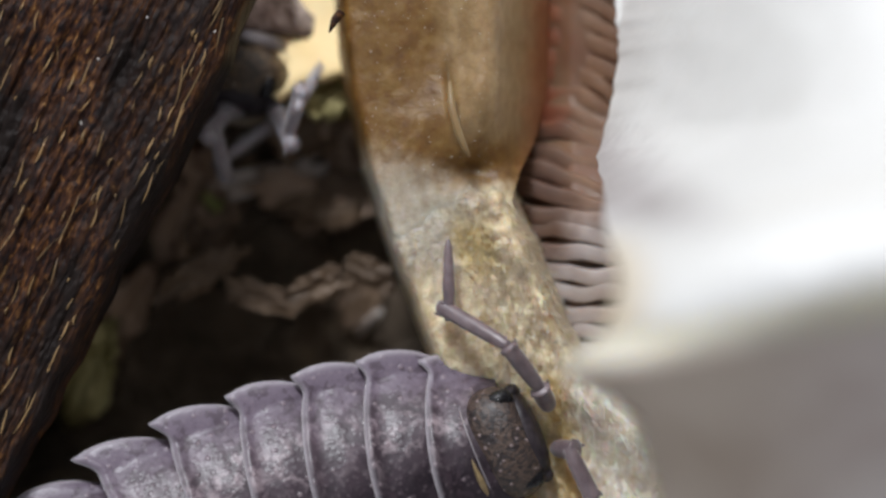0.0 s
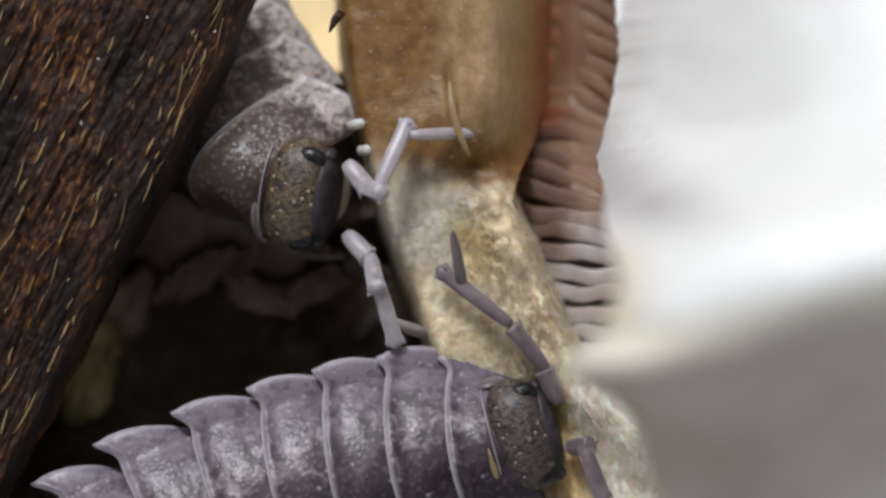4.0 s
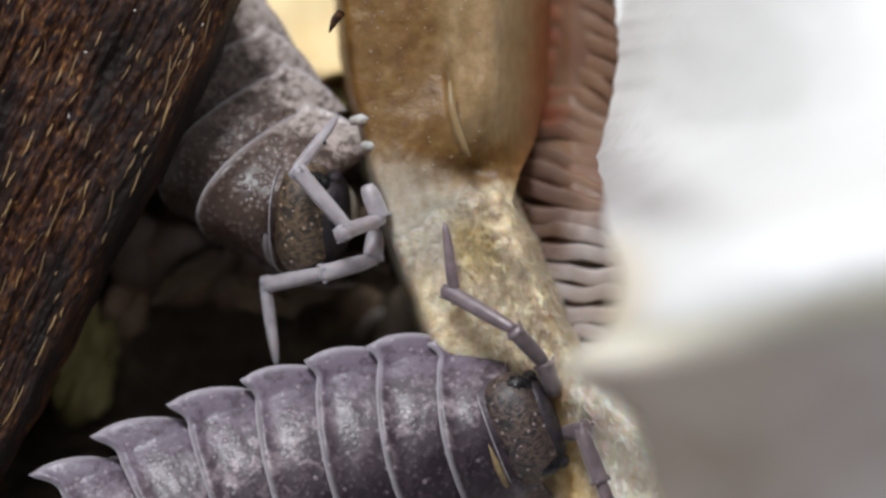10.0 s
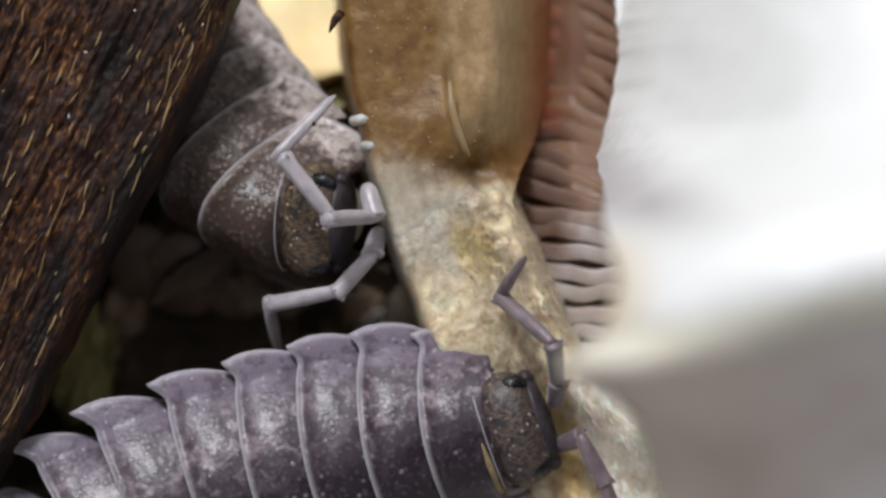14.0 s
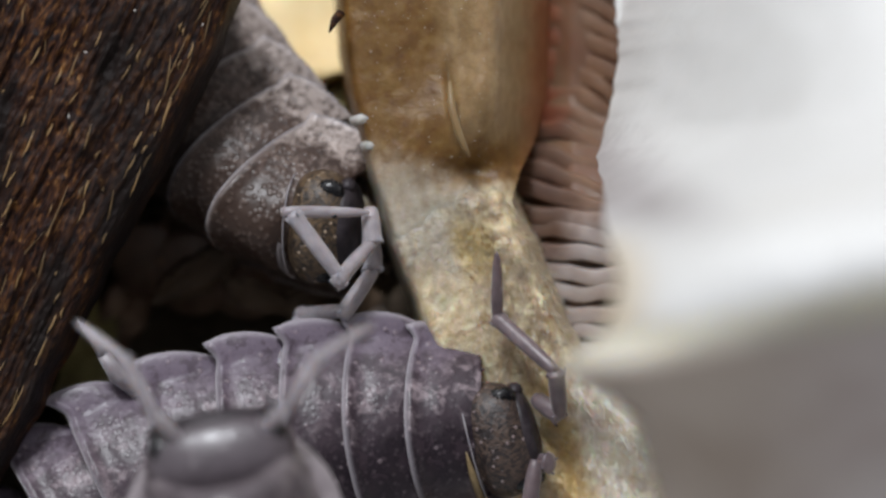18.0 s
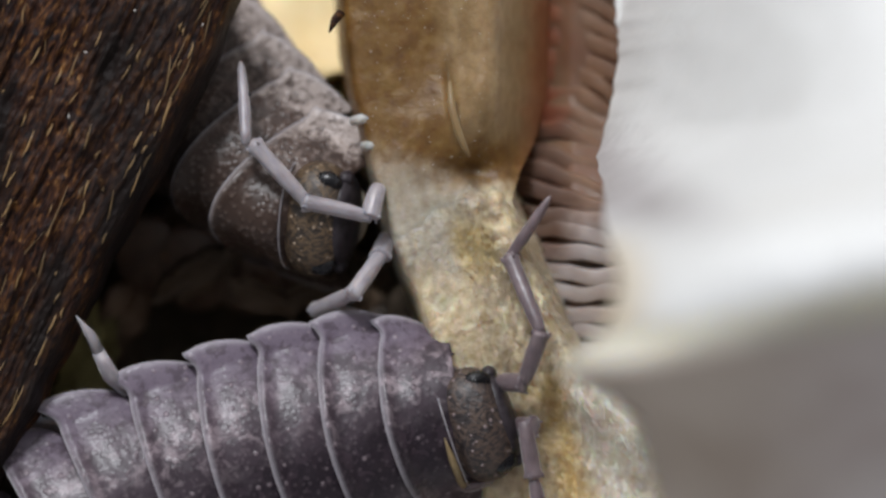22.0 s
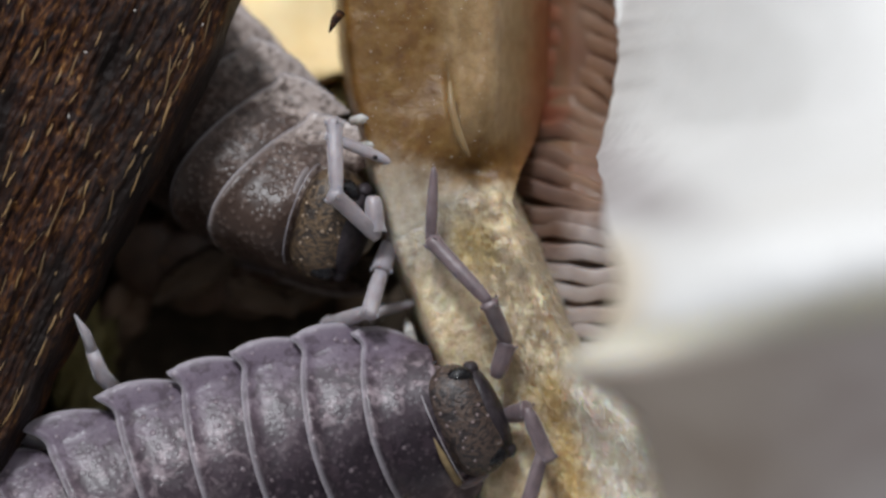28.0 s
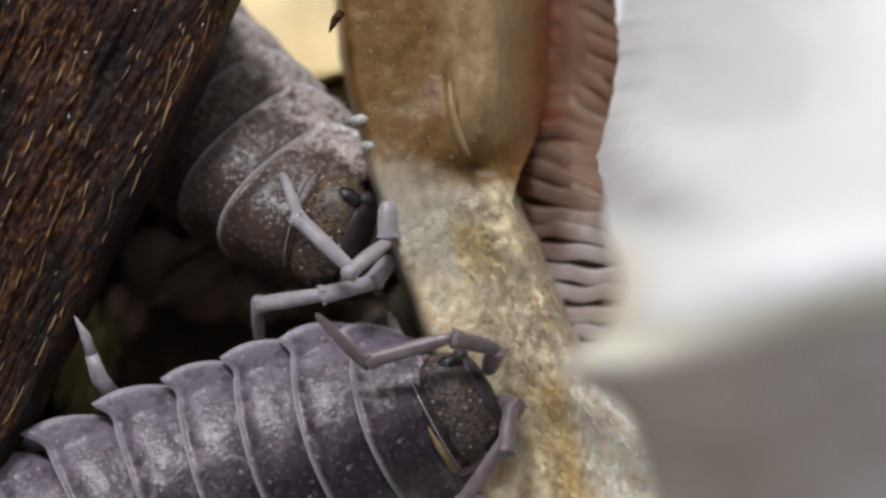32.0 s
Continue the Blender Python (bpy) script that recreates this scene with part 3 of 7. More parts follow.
    # dark thorn on the stem's edge
    part("thorn", tube([(-1.82, 4.22, 0.3), (-1.93, 4.08, 0.4), (-2.03, 3.86, 0.4)], [0.09, 0.08, 0.012], 7), BARK, root, "dark brown thorn")
    return root


build_mushroom()


# ---- the pale cap that rises towards the camera ----
def build_cap():
    root = tagged(new("pale_mushroom_cap"), "large white mushroom cap with a brownish grey underside beside the gills", "mushroom")
    d = np.linspace(0, 1, 130) ** 1.3 * 14

    def edge_x(y):
        return 2.52 + 0.12 * np.sin(y * 0.9) + 0.28 * (lumps(y * 0.8, y * 0, 6) - 0.5) - 0.66 * np.exp(-((y + 1.80) / 0.34) ** 2) - 0.40 * np.exp(-((y - 1.7) / 1.15) ** 2) + 0.15 * step(2.6, 4.0, y) + 0.26 * np.exp(-((y + 0.45) / 0.65) ** 2) + 0.45 * step(-2.0, -2.7, y) + 0.25 * step(-2.5, -4.4, y)

    def shell_part(name, a, b, rows, mat, label):
        """The strip of the cap between a and b millimetres beyond its fold."""
        w, D = np.meshgrid(np.linspace(a, b, rows), d, indexing="ij")
        y = -1.5 + 0.20 * D + w
        x = edge_x(y) + D + (0.04 * np.abs(np.sin(y * 8.3 + 3.2 * lumps(y * 1.7, y * 0, 8))) * (0.2 + 1.2 * lumps(y * 2.3, y * 0, 4)) + 0.16 * (lumps(y * 1.1, y * 0, 14) - 0.5)) * step(0.2, 1.2, y) * np.exp(-D / 0.30)
        low = step(-0.7, 2.2, y)
        fold = 0.28 * np.log1p(np.exp(-(w + 0.12) / 0.28))
        fall = 4.5 * step(0.0, 7.0, y)
        z = 13.0 - fall - (2.0 + 12.6 * low - fall * low) * np.exp(-(D / (0.6 + 2.6 * low)) ** 1.1) + 0.9 * step(0, 3, D) - 1.9 * fold * np.exp(-fold / 9) - 0.16 * np.maximum(w, 0) - 0.022 * np.maximum(w, 0) ** 2
        z += 0.25 * (rough_field(x * 0.42, y * 0.42, 12, 3) - 0.5) * step(0, 1.2, w) + 0.3 * (rough_field(x * 0.8, y * 0.8, 22, 3) - 0.5)
        z -= 0.60 * np.exp(-((y - 1.23 - 0.6 * (x - 3.4)) / 0.55) ** 2) * step(2.4, 3.0, x) * (1 - step(4.2, 5.6, x))
        z = np.maximum(z, -3.05)
        x = x * (70 - z) / 59
        top = np.stack([x, y, z], -1)[::-1]
        foot = np.full_like(z, -3.1) if name == "cap_top" else np.maximum(z - 2.5, -3.1)
        under = np.stack([x * (70 - foot) / (70 - z) + 0.3, y * (70 - foot) / (70 - z), foot], -1)[::-1]
        part(name, slab(top, under), mat, root, label)
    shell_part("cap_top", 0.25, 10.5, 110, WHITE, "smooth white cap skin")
    shell_part("cap_rim", -0.35, 0.25, 14, RIMCREAM, "cream rim of the cap")
    shell_part("cap_underside", -7.5, -0.35, 80, UNDERCAP, "brownish grey underside")


build_cap()


# ---- shreds of leaf, root and moss in the pit ----
def build_litter():
    def flake(name, seed, size, mat, x, y, z, turn, label, tilt=0, thick=0.25):
        n = 26
        S, T = np.meshgrid(np.linspace(-1, 1, n), np.linspace(-1, 1, n))
        r = 0.45 + 1.1 * rough_field(S * 2.2 + 5, T * 2.2 + 5, seed, 5, 0.65)
        k = np.maximum(np.abs(S), np.abs(T)) / np.maximum(np.hypot(S, T), 1e-6)
        px, py = S * r * size[0] * k, T * r * size[1] * k
        pz = 0.9 * size[1] * (rough_field(S * 1.6, T * 1.6, seed + 3, 4) - 0.5) - 0.15 * size[1] * T ** 2
        top = np.stack([px, py, pz], -1)
        ob = part(name, slab(top, top - np.array([0, 0, thick])), mat, m=at(x, y, z, tilt, 0, turn))
        tagged(ob, label, "plant litter", "litter in the pit")
        return ob
    leaf = flake("yellow_leaf", 3, (4.0, 2.6), LEAF, -2.6, 5.9, -4.8, 10, "bright yellow fallen leaf lying on the soil", -28)
    part("midrib", tube([(-3.6 + 1.2 * k, 0.05 * k, 0.12) for k in range(7)], [0.05, 0.09, 0.12, 0.13, 0.14, 0.15, 0.16], 7), LEAF, leaf, "pale raised midrib")
    shred = flake("leaf_shred", 5, (1.1, 0.32), PALELEAF, -3.3, 1.35, -6.3, 12, "pale curled shred of leaf on the soil", 10)
    part("vein", tube([(-0.9 + 0.3 * k, 0.02 * math.sin(k), 0.06) for k in range(7)], [0.015, 0.025, 0.03, 0.03, 0.03, 0.025, 0.015], 6), PALELEAF, shred)
    flake("moss_shred", 8, (0.6, 0.3), MOSS, -4.1, 1.15, -6.4, 30, "small green shred of moss on the soil", 10)
    for k, (x, y, low, sx, sy, turn) in enumerate(((-2.35, 2.55, -6.5, 0.9, 0.6, 40), (-2.0, 0.9, -6.8, 1.1, 0.5, 20), (-4.4, 0.6, -7.2, 1.3, 0.5, 60), (-3.1, 0.2, -7.6, 1.0, 0.4, -20), (-1.6, -0.9, -7.6, 0.7, 0.35, 70), (-5.4, -0.2, -7.6, 1.4, 0.5, 60), (-2.9, 3.3, -7.1, 1.2, 0.6, -30), (-1.7, 2.0, -7.0, 0.5, 0.4, 10), (-4.6, -0.5, -5.2, 0.9, 0.35, 25), (-3.4, -0.9, -5.0, 0.8, 0.3, -15), (-2.3, -0.7, -4.9, 0.6, 0.3, 20), (-1.3, -0.5, -5.0, 0.5, 0.25, -30))):
        flake("leaf_crumb", 20 + k, (sx, sy), CRUMB, x, y, low + 0.8, turn, "brown crumb of dead leaf on the soil", 8 * (k % 3))
    shred = flake("leaf_shred", 41, (0.55, 1.2), OLIVE, -6.9, -2.3, -5.6, -20, "yellowish green shred of leaf on the soil", 12)
    part("vein", tube([(0.03 * math.sin(k), -1.0 + 0.33 * k, 0.10) for k in range(7)], [0.02, 0.035, 0.04, 0.045, 0.04, 0.035, 0.02], 6), OLIVE, shred)
    for k, (x, y, z, sx, sy, turn) in enumerate(((-1.9, 2.3, -5.9, 0.5, 1.0, 10), (-2.5, 1.0, -6.1, 1.2, 0.45, -8), (-4.7, 1.2, -6.4, 0.6, 0.9, 30), (-5.3, 0.1, -6.5, 0.45, 0.9, -25), (-6.1, -1.3, -5.9, 0.4, 1.1, -28), (-3.9, 0.3, -6.8, 0.7, 0.35, 20))):
        flake("leaf_shred", 60 + k, (sx, sy), TAN, x, y, z, turn, "tan shred of dead leaf on the soil", 10 - 6 * (k % 3))
    for k, (x, y, z, sx, sy, turn) in enumerate(((-2.2, 3.1, -4.6, 0.55, 0.6, 15), (-3.2, 3.0, -6.3, 0.8, 0.5, -20))):
        flake("leaf_shred", 70 + k, (sx, sy), OLIVE, x, y, z, turn, "yellowish green shred of leaf on the soil", -30)
    for k, (a, b) in enumerate((((-1.92, 3.95, -5.0), (-2.62, 2.9, -5.3)), ((-2.1, 3.2, -5.6), (-2.8, 2.5, -5.9)), ((-1.2, -1.2, -6.4), (-1.9, -1.9, -7.4)))):
        a, b = Vector(a), Vector(b)
        pts = [a.lerp(b, f) + Vector((0, 0, 0.12 * math.sin(4 * f + k))) for f in np.linspace(0, 1, 7)]
        tagged(part("rootlet", tube(pts, [0.07, 0.09, 0.085, 0.085, 0.08, 0.07, 0.04], 8), PALELEAF), "thin pale rootlet among the litter", "rootlet")


build_litter()

# ---- woodlice ----
SEGMENT_S = (1.183, 2.2, 3.31, 4.477, 5.841, 7.289, 8.55)
SEGMENT_W = (2.178, 2.545, 2.725, 2.847, 2.955, 2.98, 2.80)
SEGMENT_LAG = (-0.65, -0.70, -0.65, -0.50, -0.15, 0.20, 0.40)


def tergite(w, lag, mid_len, side_len, height=1.85, tip=0.26, low=1.15, collar=0.0, saw=0.25, blunt=0.0, dip=0.26, far=1.0):
    """One arched back plate with its edges bent down; its rear side corners lie at x = 0."""
    nu, nv = 97, 27
    u, v = np.meshgrid(np.linspace(-1, 1, nu), np.linspace(0, 1, nv))
    au = np.abs(u)
    rear = lag * (1 - au ** 2.4) - tip * np.exp(-((1 - au) / 0.07) ** 1.4)
    rear = rear + 0.05 * np.exp(-((au - 0.88) / 0.06) ** 2)
    front = (lag + mid_len) * (1 - au ** 2.4) + side_len * au ** 2.4
    front = front - blunt * np.exp(-((1 - au) / 0.24) ** 2)
    x = front + (rear - front) * v
    out = 1 - saw * (1 - v) ** 1.8 * au ** 4 + 0.035 * np.sin(math.pi * v) * au ** 6
    y = w * u * out
    dome = np.clip(au / 0.84, 0, 1)
    z = low + height * (1 - dome ** 2.1) + 0.22 * np.clip((1 - au) / 0.16, 0, 1) ** 0.8 - dip * (1 - v) ** 1.3 + 0.075 * np.exp(-((v - 0.93) / 0.06) ** 2)
    z -= 0.03 * np.exp(-((v - 0.72) / 0.12) ** 2) * (1 - au ** 4)
    z += 0.07 * (rough_field(x * 1.6 + 9 * lag, y * 1.6 + w, 61, 3) - 0.5) * np.clip((1 - au) / 0.3, 0, 1)
    z -= collar * np.clip(1 - v / 0.3, 0, 1) ** 2
    top = np.stack([x, y, z], -1)
    under = top - np.stack([0 * x, 0.05 * u, 0.09 + 0 * x], -1)
    me = mesh_of("plate", *slab(top, under), SHELL_FRONT)
    behind = np.abs(x - rear)
    margin = np.maximum(np.exp(-(behind / 0.05) ** 2), 0.9 * np.exp(-((1 - au) * w / 0.06) ** 2))
    # far below 1 darkens the right-hand lobes: shade on that side, put into colour.
    for key, values in (("across", np.where(u < 0, far * au, au)), ("margin", margin)):
        me.attributes.new(key, "FLOAT", "POINT").data.foreach_set("value", np.concatenate([values.ravel(), values.ravel()]))
    return me, top


def antenna_parts(root, mat, lens, side):
    """Four articles, each a slightly flattened bar with a narrow root and a flared, toothed collar; the last tapers to a blunt tip."""
    made = {}
    for name, L, r in (("antenna_base", lens[0], 0.175), ("antenna_arm", lens[1], 0.155), ("antenna_forearm", lens[2], 0.145), ("antenna_flagellum", lens[3], 0.112)):
        if name == "antenna_flagellum":
            fs, prof = (-0.12, 0.04, 0.30, 0.47, 0.50, 0.53, 0.75, 0.92, 1.0, 1.04), (0.7, 0.92, 1.0, 0.98, 0.86, 0.92, 0.80, 0.62, 0.38, 0.06)
        else:
            fs, prof = (-0.03, 0.03, 0.10, 0.30, 0.60, 0.86, 0.93, 0.97, 1.0, 1.04), (0.62, 0.72, 0.84, 0.94, 1.0, 1.0, 1.10, 1.14, 0.95, 0.5)
        pts = [(f * L, 0.0, 0.03 * math.sin(3 * f)) for f in fs]
        shapes = [tube(pts, [r * p for p in prof], 18, 0.88)]
        if name != "antenna_flagellum":
            for k in range(4):
                w = k * math.pi / 2 + 0.4
                c, d = math.cos(w) * r, math.sin(w) * r * 0.88
                shapes.append(tube([(0.93 * L, c * 1.05, d * 1.05), (0.99 * L, c * 1.16, d * 1.16), (0.99 * L + 0.04, c * 1.17, d * 1.17)], [0.030, 0.026, 0.006], 5))
        made[name] = part(name, join(*shapes), mat, root)
    return made


def leg_shape(reach, fold, back):
    """Thigh, shin and claw of one leg, from the body's underside at (0, 0, 0) out along +y and down."""
    a, b, c, d = (0, 0, 0), (0.35 * back, reach * 0.55, 0.15), (0.8 * back, reach * 0.85, -fold * 0.5), (back, reach, -fold)
    return join(tube([a, ((a[0] + b[0]) / 2, b[1] / 2, 0.14), b], [0.16, 0.17, 0.13], 9), tube([b, ((b[0] + c[0]) / 2, (b[1] + c[1]) / 2, 0.02 - fold * 0.2), c], [0.13, 0.15, 0.11], 9),
                tube([c, ((c[0] + d[0]) / 2, (c[1] + d[1]) / 2, -fold * 0.75), d], [0.11, 0.085, 0.015], 9))


def arc(s, bend):
    """The pose of a body ring, s millimetres behind the neck, on a spine that bends."""
    b = bend if abs(bend) > 1e-5 else 1e-5
    return at(-math.sin(b * s) / b, (math.cos(b * s) - 1) / b, 0, 0, 0, math.degrees(b * s))


def mirrored(shape):
    return [(x, -y, z) for x, y, z in shape[0]], [tuple(f)[::-1] for f in shape[1]]


def woodlouse(label, shell, limb, lens, splay=0.8, size=1.0, face=FACE, neck=SEAM, tip=0.26, saw=0.25, bend=0.0, sunk=0.0, taper=(1, 1, 1), hood=0.0, drop=0.0, overlap=0.28, dip=0.26, rim=0.013, far=1.0, arch=1.85, reach=0.0, collar=0.3, long_arm=0.0):
    root = tagged(new("woodlouse"), label, "woodlouse", "woodlice feeding in the crevice")
    made, rings, tergites = {}, [], []

    def ring(name, shape, mat, s, label="", local=Matrix()):
        ob = part(name, shape, mat, root, label, m=arc(s, bend) @ local)
        rings.append((ob, s, local))
        return ob
    for k in range(7):
        s, w, lag = SEGMENT_S[k], SEGMENT_W[k] * (taper[k] if k < 3 else 1), SEGMENT_LAG[k]
        mids = [SEGMENT_S[i] - SEGMENT_LAG[i] for i in range(7)]
        mid_len = (mids[k] - mids[k - 1] if k else 1.14 - 1.28 * sunk + reach) + 0.32
        side_len = (s - SEGMENT_S[k - 1] if k else 1.50 - 1.2 * sunk + hood) + (overlap if k else 0.35)
        shape, top = tergite(w * size, lag, mid_len, side_len, height=arch, tip=tip, saw=saw if k else saw + 0.22 - hood, collar=0.0 if k else collar, blunt=0.0 if k else 0.45, dip=dip, far=far)
        shape.materials[0] = shell
        t = ring("back_plate", shape, shell, s, local=at(0, 0, -drop * k))
        edge = [tuple(p) for p in top[-1]]
        side_a = [tuple(p) for p in top[6:-1:2, 0]]
        side_b = [tuple(p) for p in top[6:-1:2, -1][::-1]]
        line = side_a + edge + side_b
        part("plate_rim", tube([(p[0], p[1], p[2] - 0.012) for p in line], [0.5 * rim] + [rim] * (len(line) - 2) + [0.5 * rim], 6), RIM, t, "pale glossy rim")
        tergites.append(t)
    made["plates"] = tergites
    # narrow tail plates, tail tip and tail spines
    for k in range(5):
        w = 2.1 - 0.22 * k
        shape, top = tergite(w * size, 0.15, 0.62, 0.55, height=arch - 0.3 - 0.12 * k, low=1.05, tip=min(tip, 0.2), saw=saw)
        shape.materials[0] = shell
        t = ring("tail_plate", shape, shell, 9.15 + 0.40 * k, local=at(0, 0, -drop * 6))
        part("plate_rim", tube([tuple(p) for p in top[-1]], [rim] * 97, 6), RIM, t, "pale glossy rim")
    ring("tail_tip", tube([(0, 0, 1.95), (-0.6, 0, 1.75), (-1.3, 0, 1.5)], [0.75, 0.5, 0.05], 14, 0.4), shell, 10.6)
    for sgn in (1, -1):
        ring("tail_spine", tube([(0, 0.55 * sgn, 1.4), (-0.7, 0.75 * sgn, 1.3), (-1.4, 0.85 * sgn, 1.1)], [0.2, 0.18, 0.03], 9, 0.6), limb, 10.7)
    for s in (1.9, 4.0, 6.1, 8.2):
        ring("belly_ring", ball((0, 0, 1.35), (1.5, 1.55 * size, 0.70), 20, 12), BELLY, s, local=at(0, 0, -drop * s / 1.2))
    # head with eyes, snout and mouth
    h = part("head", ball((0.50, 0, 1.78), (0.60, 1.05, 0.68), 40, 24, 0.80), face, root, "dark head marked with fine brown lines")
    part("head_rim", tube([(0.02 - 0.05 * math.cos(a), 0.98 * math.sin(a), 1.78 + 0.69 * math.cos(a)) for a in np.linspace(-1.55, 1.55, 31)], [0.016] * 31, 6), RIM, h, "pale line behind the head")
    if sunk:
        part("neck_seam", tube([(-0.075 - 0.05 * math.cos(a), 0.97 * math.sin(a), 1.765 + 0.69 * math.cos(a)) for a in np.linspace(-1.50, 0.0, 21)], [0.012] + [0.065] * 14 + [0.06, 0.05, 0.04, 0.03, 0.02, 0.008], 8), SEAM, h, "ochre skin between head and first plate")
    part("snout", ball((0.96, 0, 1.66), (0.25, 0.86, 0.66), 24, 14, 0.9), SNOUT, h, "dark front of the head")
    part("mouth", ball((0.98, 0, 1.1), (0.26, 0.55, 0.42), 20, 12), MOUTH, h, "pale mouthparts")
    part("neck", ball((-0.16, 0, 1.62), (0.12, 0.92, 0.56) if sunk else (0.18, 0.95, 0.75), 24, 12), neck, h, "ochre neck skin")
    for sgn in (1, -1):
        v, f = ball((0, 0, 0), (1, 1, 1), 40, 28)
        bead = [1 + 0.10 * abs(math.sin(10 * math.atan2(p[1], p[0])) * math.sin(9 * math.acos(max(-1, min(1, p[2]))))) for p in v]
        v = [(0.70 + 0.27 * p[0] * k, (0.76 + 0.19 * p[1] * k) * sgn, 2.11 + 0.18 * p[2] * k) for p, k in zip(v, bead)]
        part("eye", (v, f if sgn > 0 else [q[::-1] for q in f]), EYE, h, "black beaded eye")
        if sunk:
            part("side_lobe", ball((0.16, 1.02 * sgn, 1.50), (0.36, 0.14, 0.38), 18, 12), LIMB_DARK, h, "mauve side lobe of the head")
        part("cheek", ball((0.98, 0.80 * sgn, 1.80), (0.15, 0.15, 0.20), 14, 10), SNOUT, h)
    made["head"] = h
    for k in range(7):
        for sgn in (1, -1):
            shape = leg_shape(SEGMENT_W[k] * splay * size - 0.6, 1.1, 0.25 - 0.12 * k)
            ring("leg", shape if sgn > 0 else mirrored(shape), LEG, SEGMENT_S[k] - 0.5, "pale jointed leg", at(0, 0.6 * sgn, 1.1))
    made["rings"] = rings
    return root, made, antenna_parts(root, limb, (lens[0], lens[1] + long_arm, *lens[2:]), 1), antenna_parts(root, limb, lens, -1)


front_root, front, front_left, front_right = woodlouse("mauve-grey mottled woodlouse with saw-edged back plates beside the mushroom", SHELL_FRONT, LIMB_DARK, (0.62, 1.0, 1.56, 1.28), sunk=0.32, arch=1.3, reach=0.34, collar=0.0)
# far=0.7 paints the shaded right-hand lobes darker than the left ones.
rear_root, rear, rear_left, rear_right = woodlouse("brown-grey woodlouse with pale antennae squeezed between bark and mushroom", SHELL_REAR, LIMB_PALE, (0.62, 1.0, 1.45, 1.45), 0.6, 0.80, FACE_REAR, BELLY, tip=0.08, saw=0.14, bend=-0.13, hood=0.25, drop=0.36, rim=0.018, far=0.7, long_arm=0.22)
passer_root, passer, passer_left, passer_right = woodlouse("dull grey woodlouse hurrying over another woodlouse's back", SHELL_PASS, LIMB_PALE, (0.4, 0.7, 1.3, 1.2), 0.72, 1.08, SHELL_PASS, SHELL_PASS, 0.12, 0.20, taper=(0.92, 0.97, 1), hood=0.08, overlap=0.12, dip=0.10, rim=0.008)
passer_root.scale = (0.86, 0.86, 0.86)

# the leg that the front woodlouse rests on the bark
front["reaching_leg"] = part("leg", join(tube([(0, 0, 0), (0.45, 0.10, 0.12), (0.95, 0.06, 0.10)], [0.15, 0.15, 0.12], 10), tube([(0.93, 0.06, 0.10), (1.3, 0.02, 0.06), (1.72, 0.06, 0)], [0.11, 0.09, 0.012], 10)), LIMB_PALE, front_root, "pale leg set on the bark")
front["tail_leg"] = part("leg", front["reaching_leg"].data, LEG, front_root, "pale leg set on the bark")
# two forelegs of the rear woodlouse, braced against the stem
for name in ("foreleg", "second_foreleg"):
    rear[name] = part("foreleg", join(tube([(-0.15, 0, -0.1), (0.0, 0, 0.02), (0.2, 0, 0.03)], [0.09, 0.10, 0.08], 9), tube([(0.18, 0, 0.03), (0.30, 0, 0.02), (0.44, 0.02, 0)], [0.08, 0.06, 0.012], 9)), LEG, rear_root, "white foreleg")
# the thin lobes that hang below the rear woodlouse's far side
for x, y, z, r in ((-2.75, -0.55, -4.9, 0.62), (-3.75, -0.55, -5.0, 0.72), (-4.75, -0.45, -5.1, 0.75), (-5.6, -0.2, -5.2, 0.7)):
    lobe = part("side_lobe", moved(ball((0, 0, 0), (1.0, 1.15, 0.2), 24, 12, 0.9), Matrix.Diagonal((r, r, r, 1))), LOBE, rear_root, "thin brown translucent side lobe")
    lobe.matrix_basis = at(-1.109, 0.923, -3.5, 27, -22, -20).inverted() @ at(x, y, z, 18, -14, 12)
# a dark grain on an antenna and a rust-red spot on a back plate
part("dark_grain", ball((0.80, -0.08, 0.08), (0.05, 0.045, 0.05), 10, 8), EYE, rear_left["antenna_flagellum"], "tiny black grain")
part("red_spot", ball((0.94, 1.31, 2.06), (0.045, 0.03, 0.03), 10, 8), SNOUT, front["plates"][0], "tiny rust-red spot")
# the passer's antennae, held forward
for made_, sgn, wide in ((passer_left, 1, 18), (passer_right, -1, 44)):
    tip = Vector((0.2, 0.6 * sgn, 1.6))
    for name, L, turn, rise in (("antenna_base", 0.4, wide, 10), ("antenna_arm", 0.7, wide + 15, 25), ("antenna_forearm", 1.3, wide, 5), ("antenna_flagellum", 1.2, wide + 25, -15)):
        made_[name].matrix_basis = at(*tip, 0, -rise, turn * sgn)
        tip = tip + L * Vector((math.cos(radians(rise)) * math.cos(radians(turn)), sgn * math.cos(radians(rise)) * math.sin(radians(turn)), math.sin(radians(rise))))
passer["head"].matrix_basis = at(-0.95, 0, -0.1, 0, 14, 0) @ Matrix.Diagonal((1.35, 1.42, 0.95, 1))
# a leg that reaches out from under the passer's side
part("leg", join(tube([(-7.2, -2.0, 1.1), (-7.2, -2.7, 1.15), (-7.15, -3.25, 1.0)], [0.17, 0.17, 0.14], 10), tube([(-7.15, -3.22, 1.0), (-7.1, -3.6, 0.95), (-7.0, -4.15, 0.9)], [0.13, 0.10, 0.015], 10)), LEG, passer_root, "pale leg reaching out sideways")
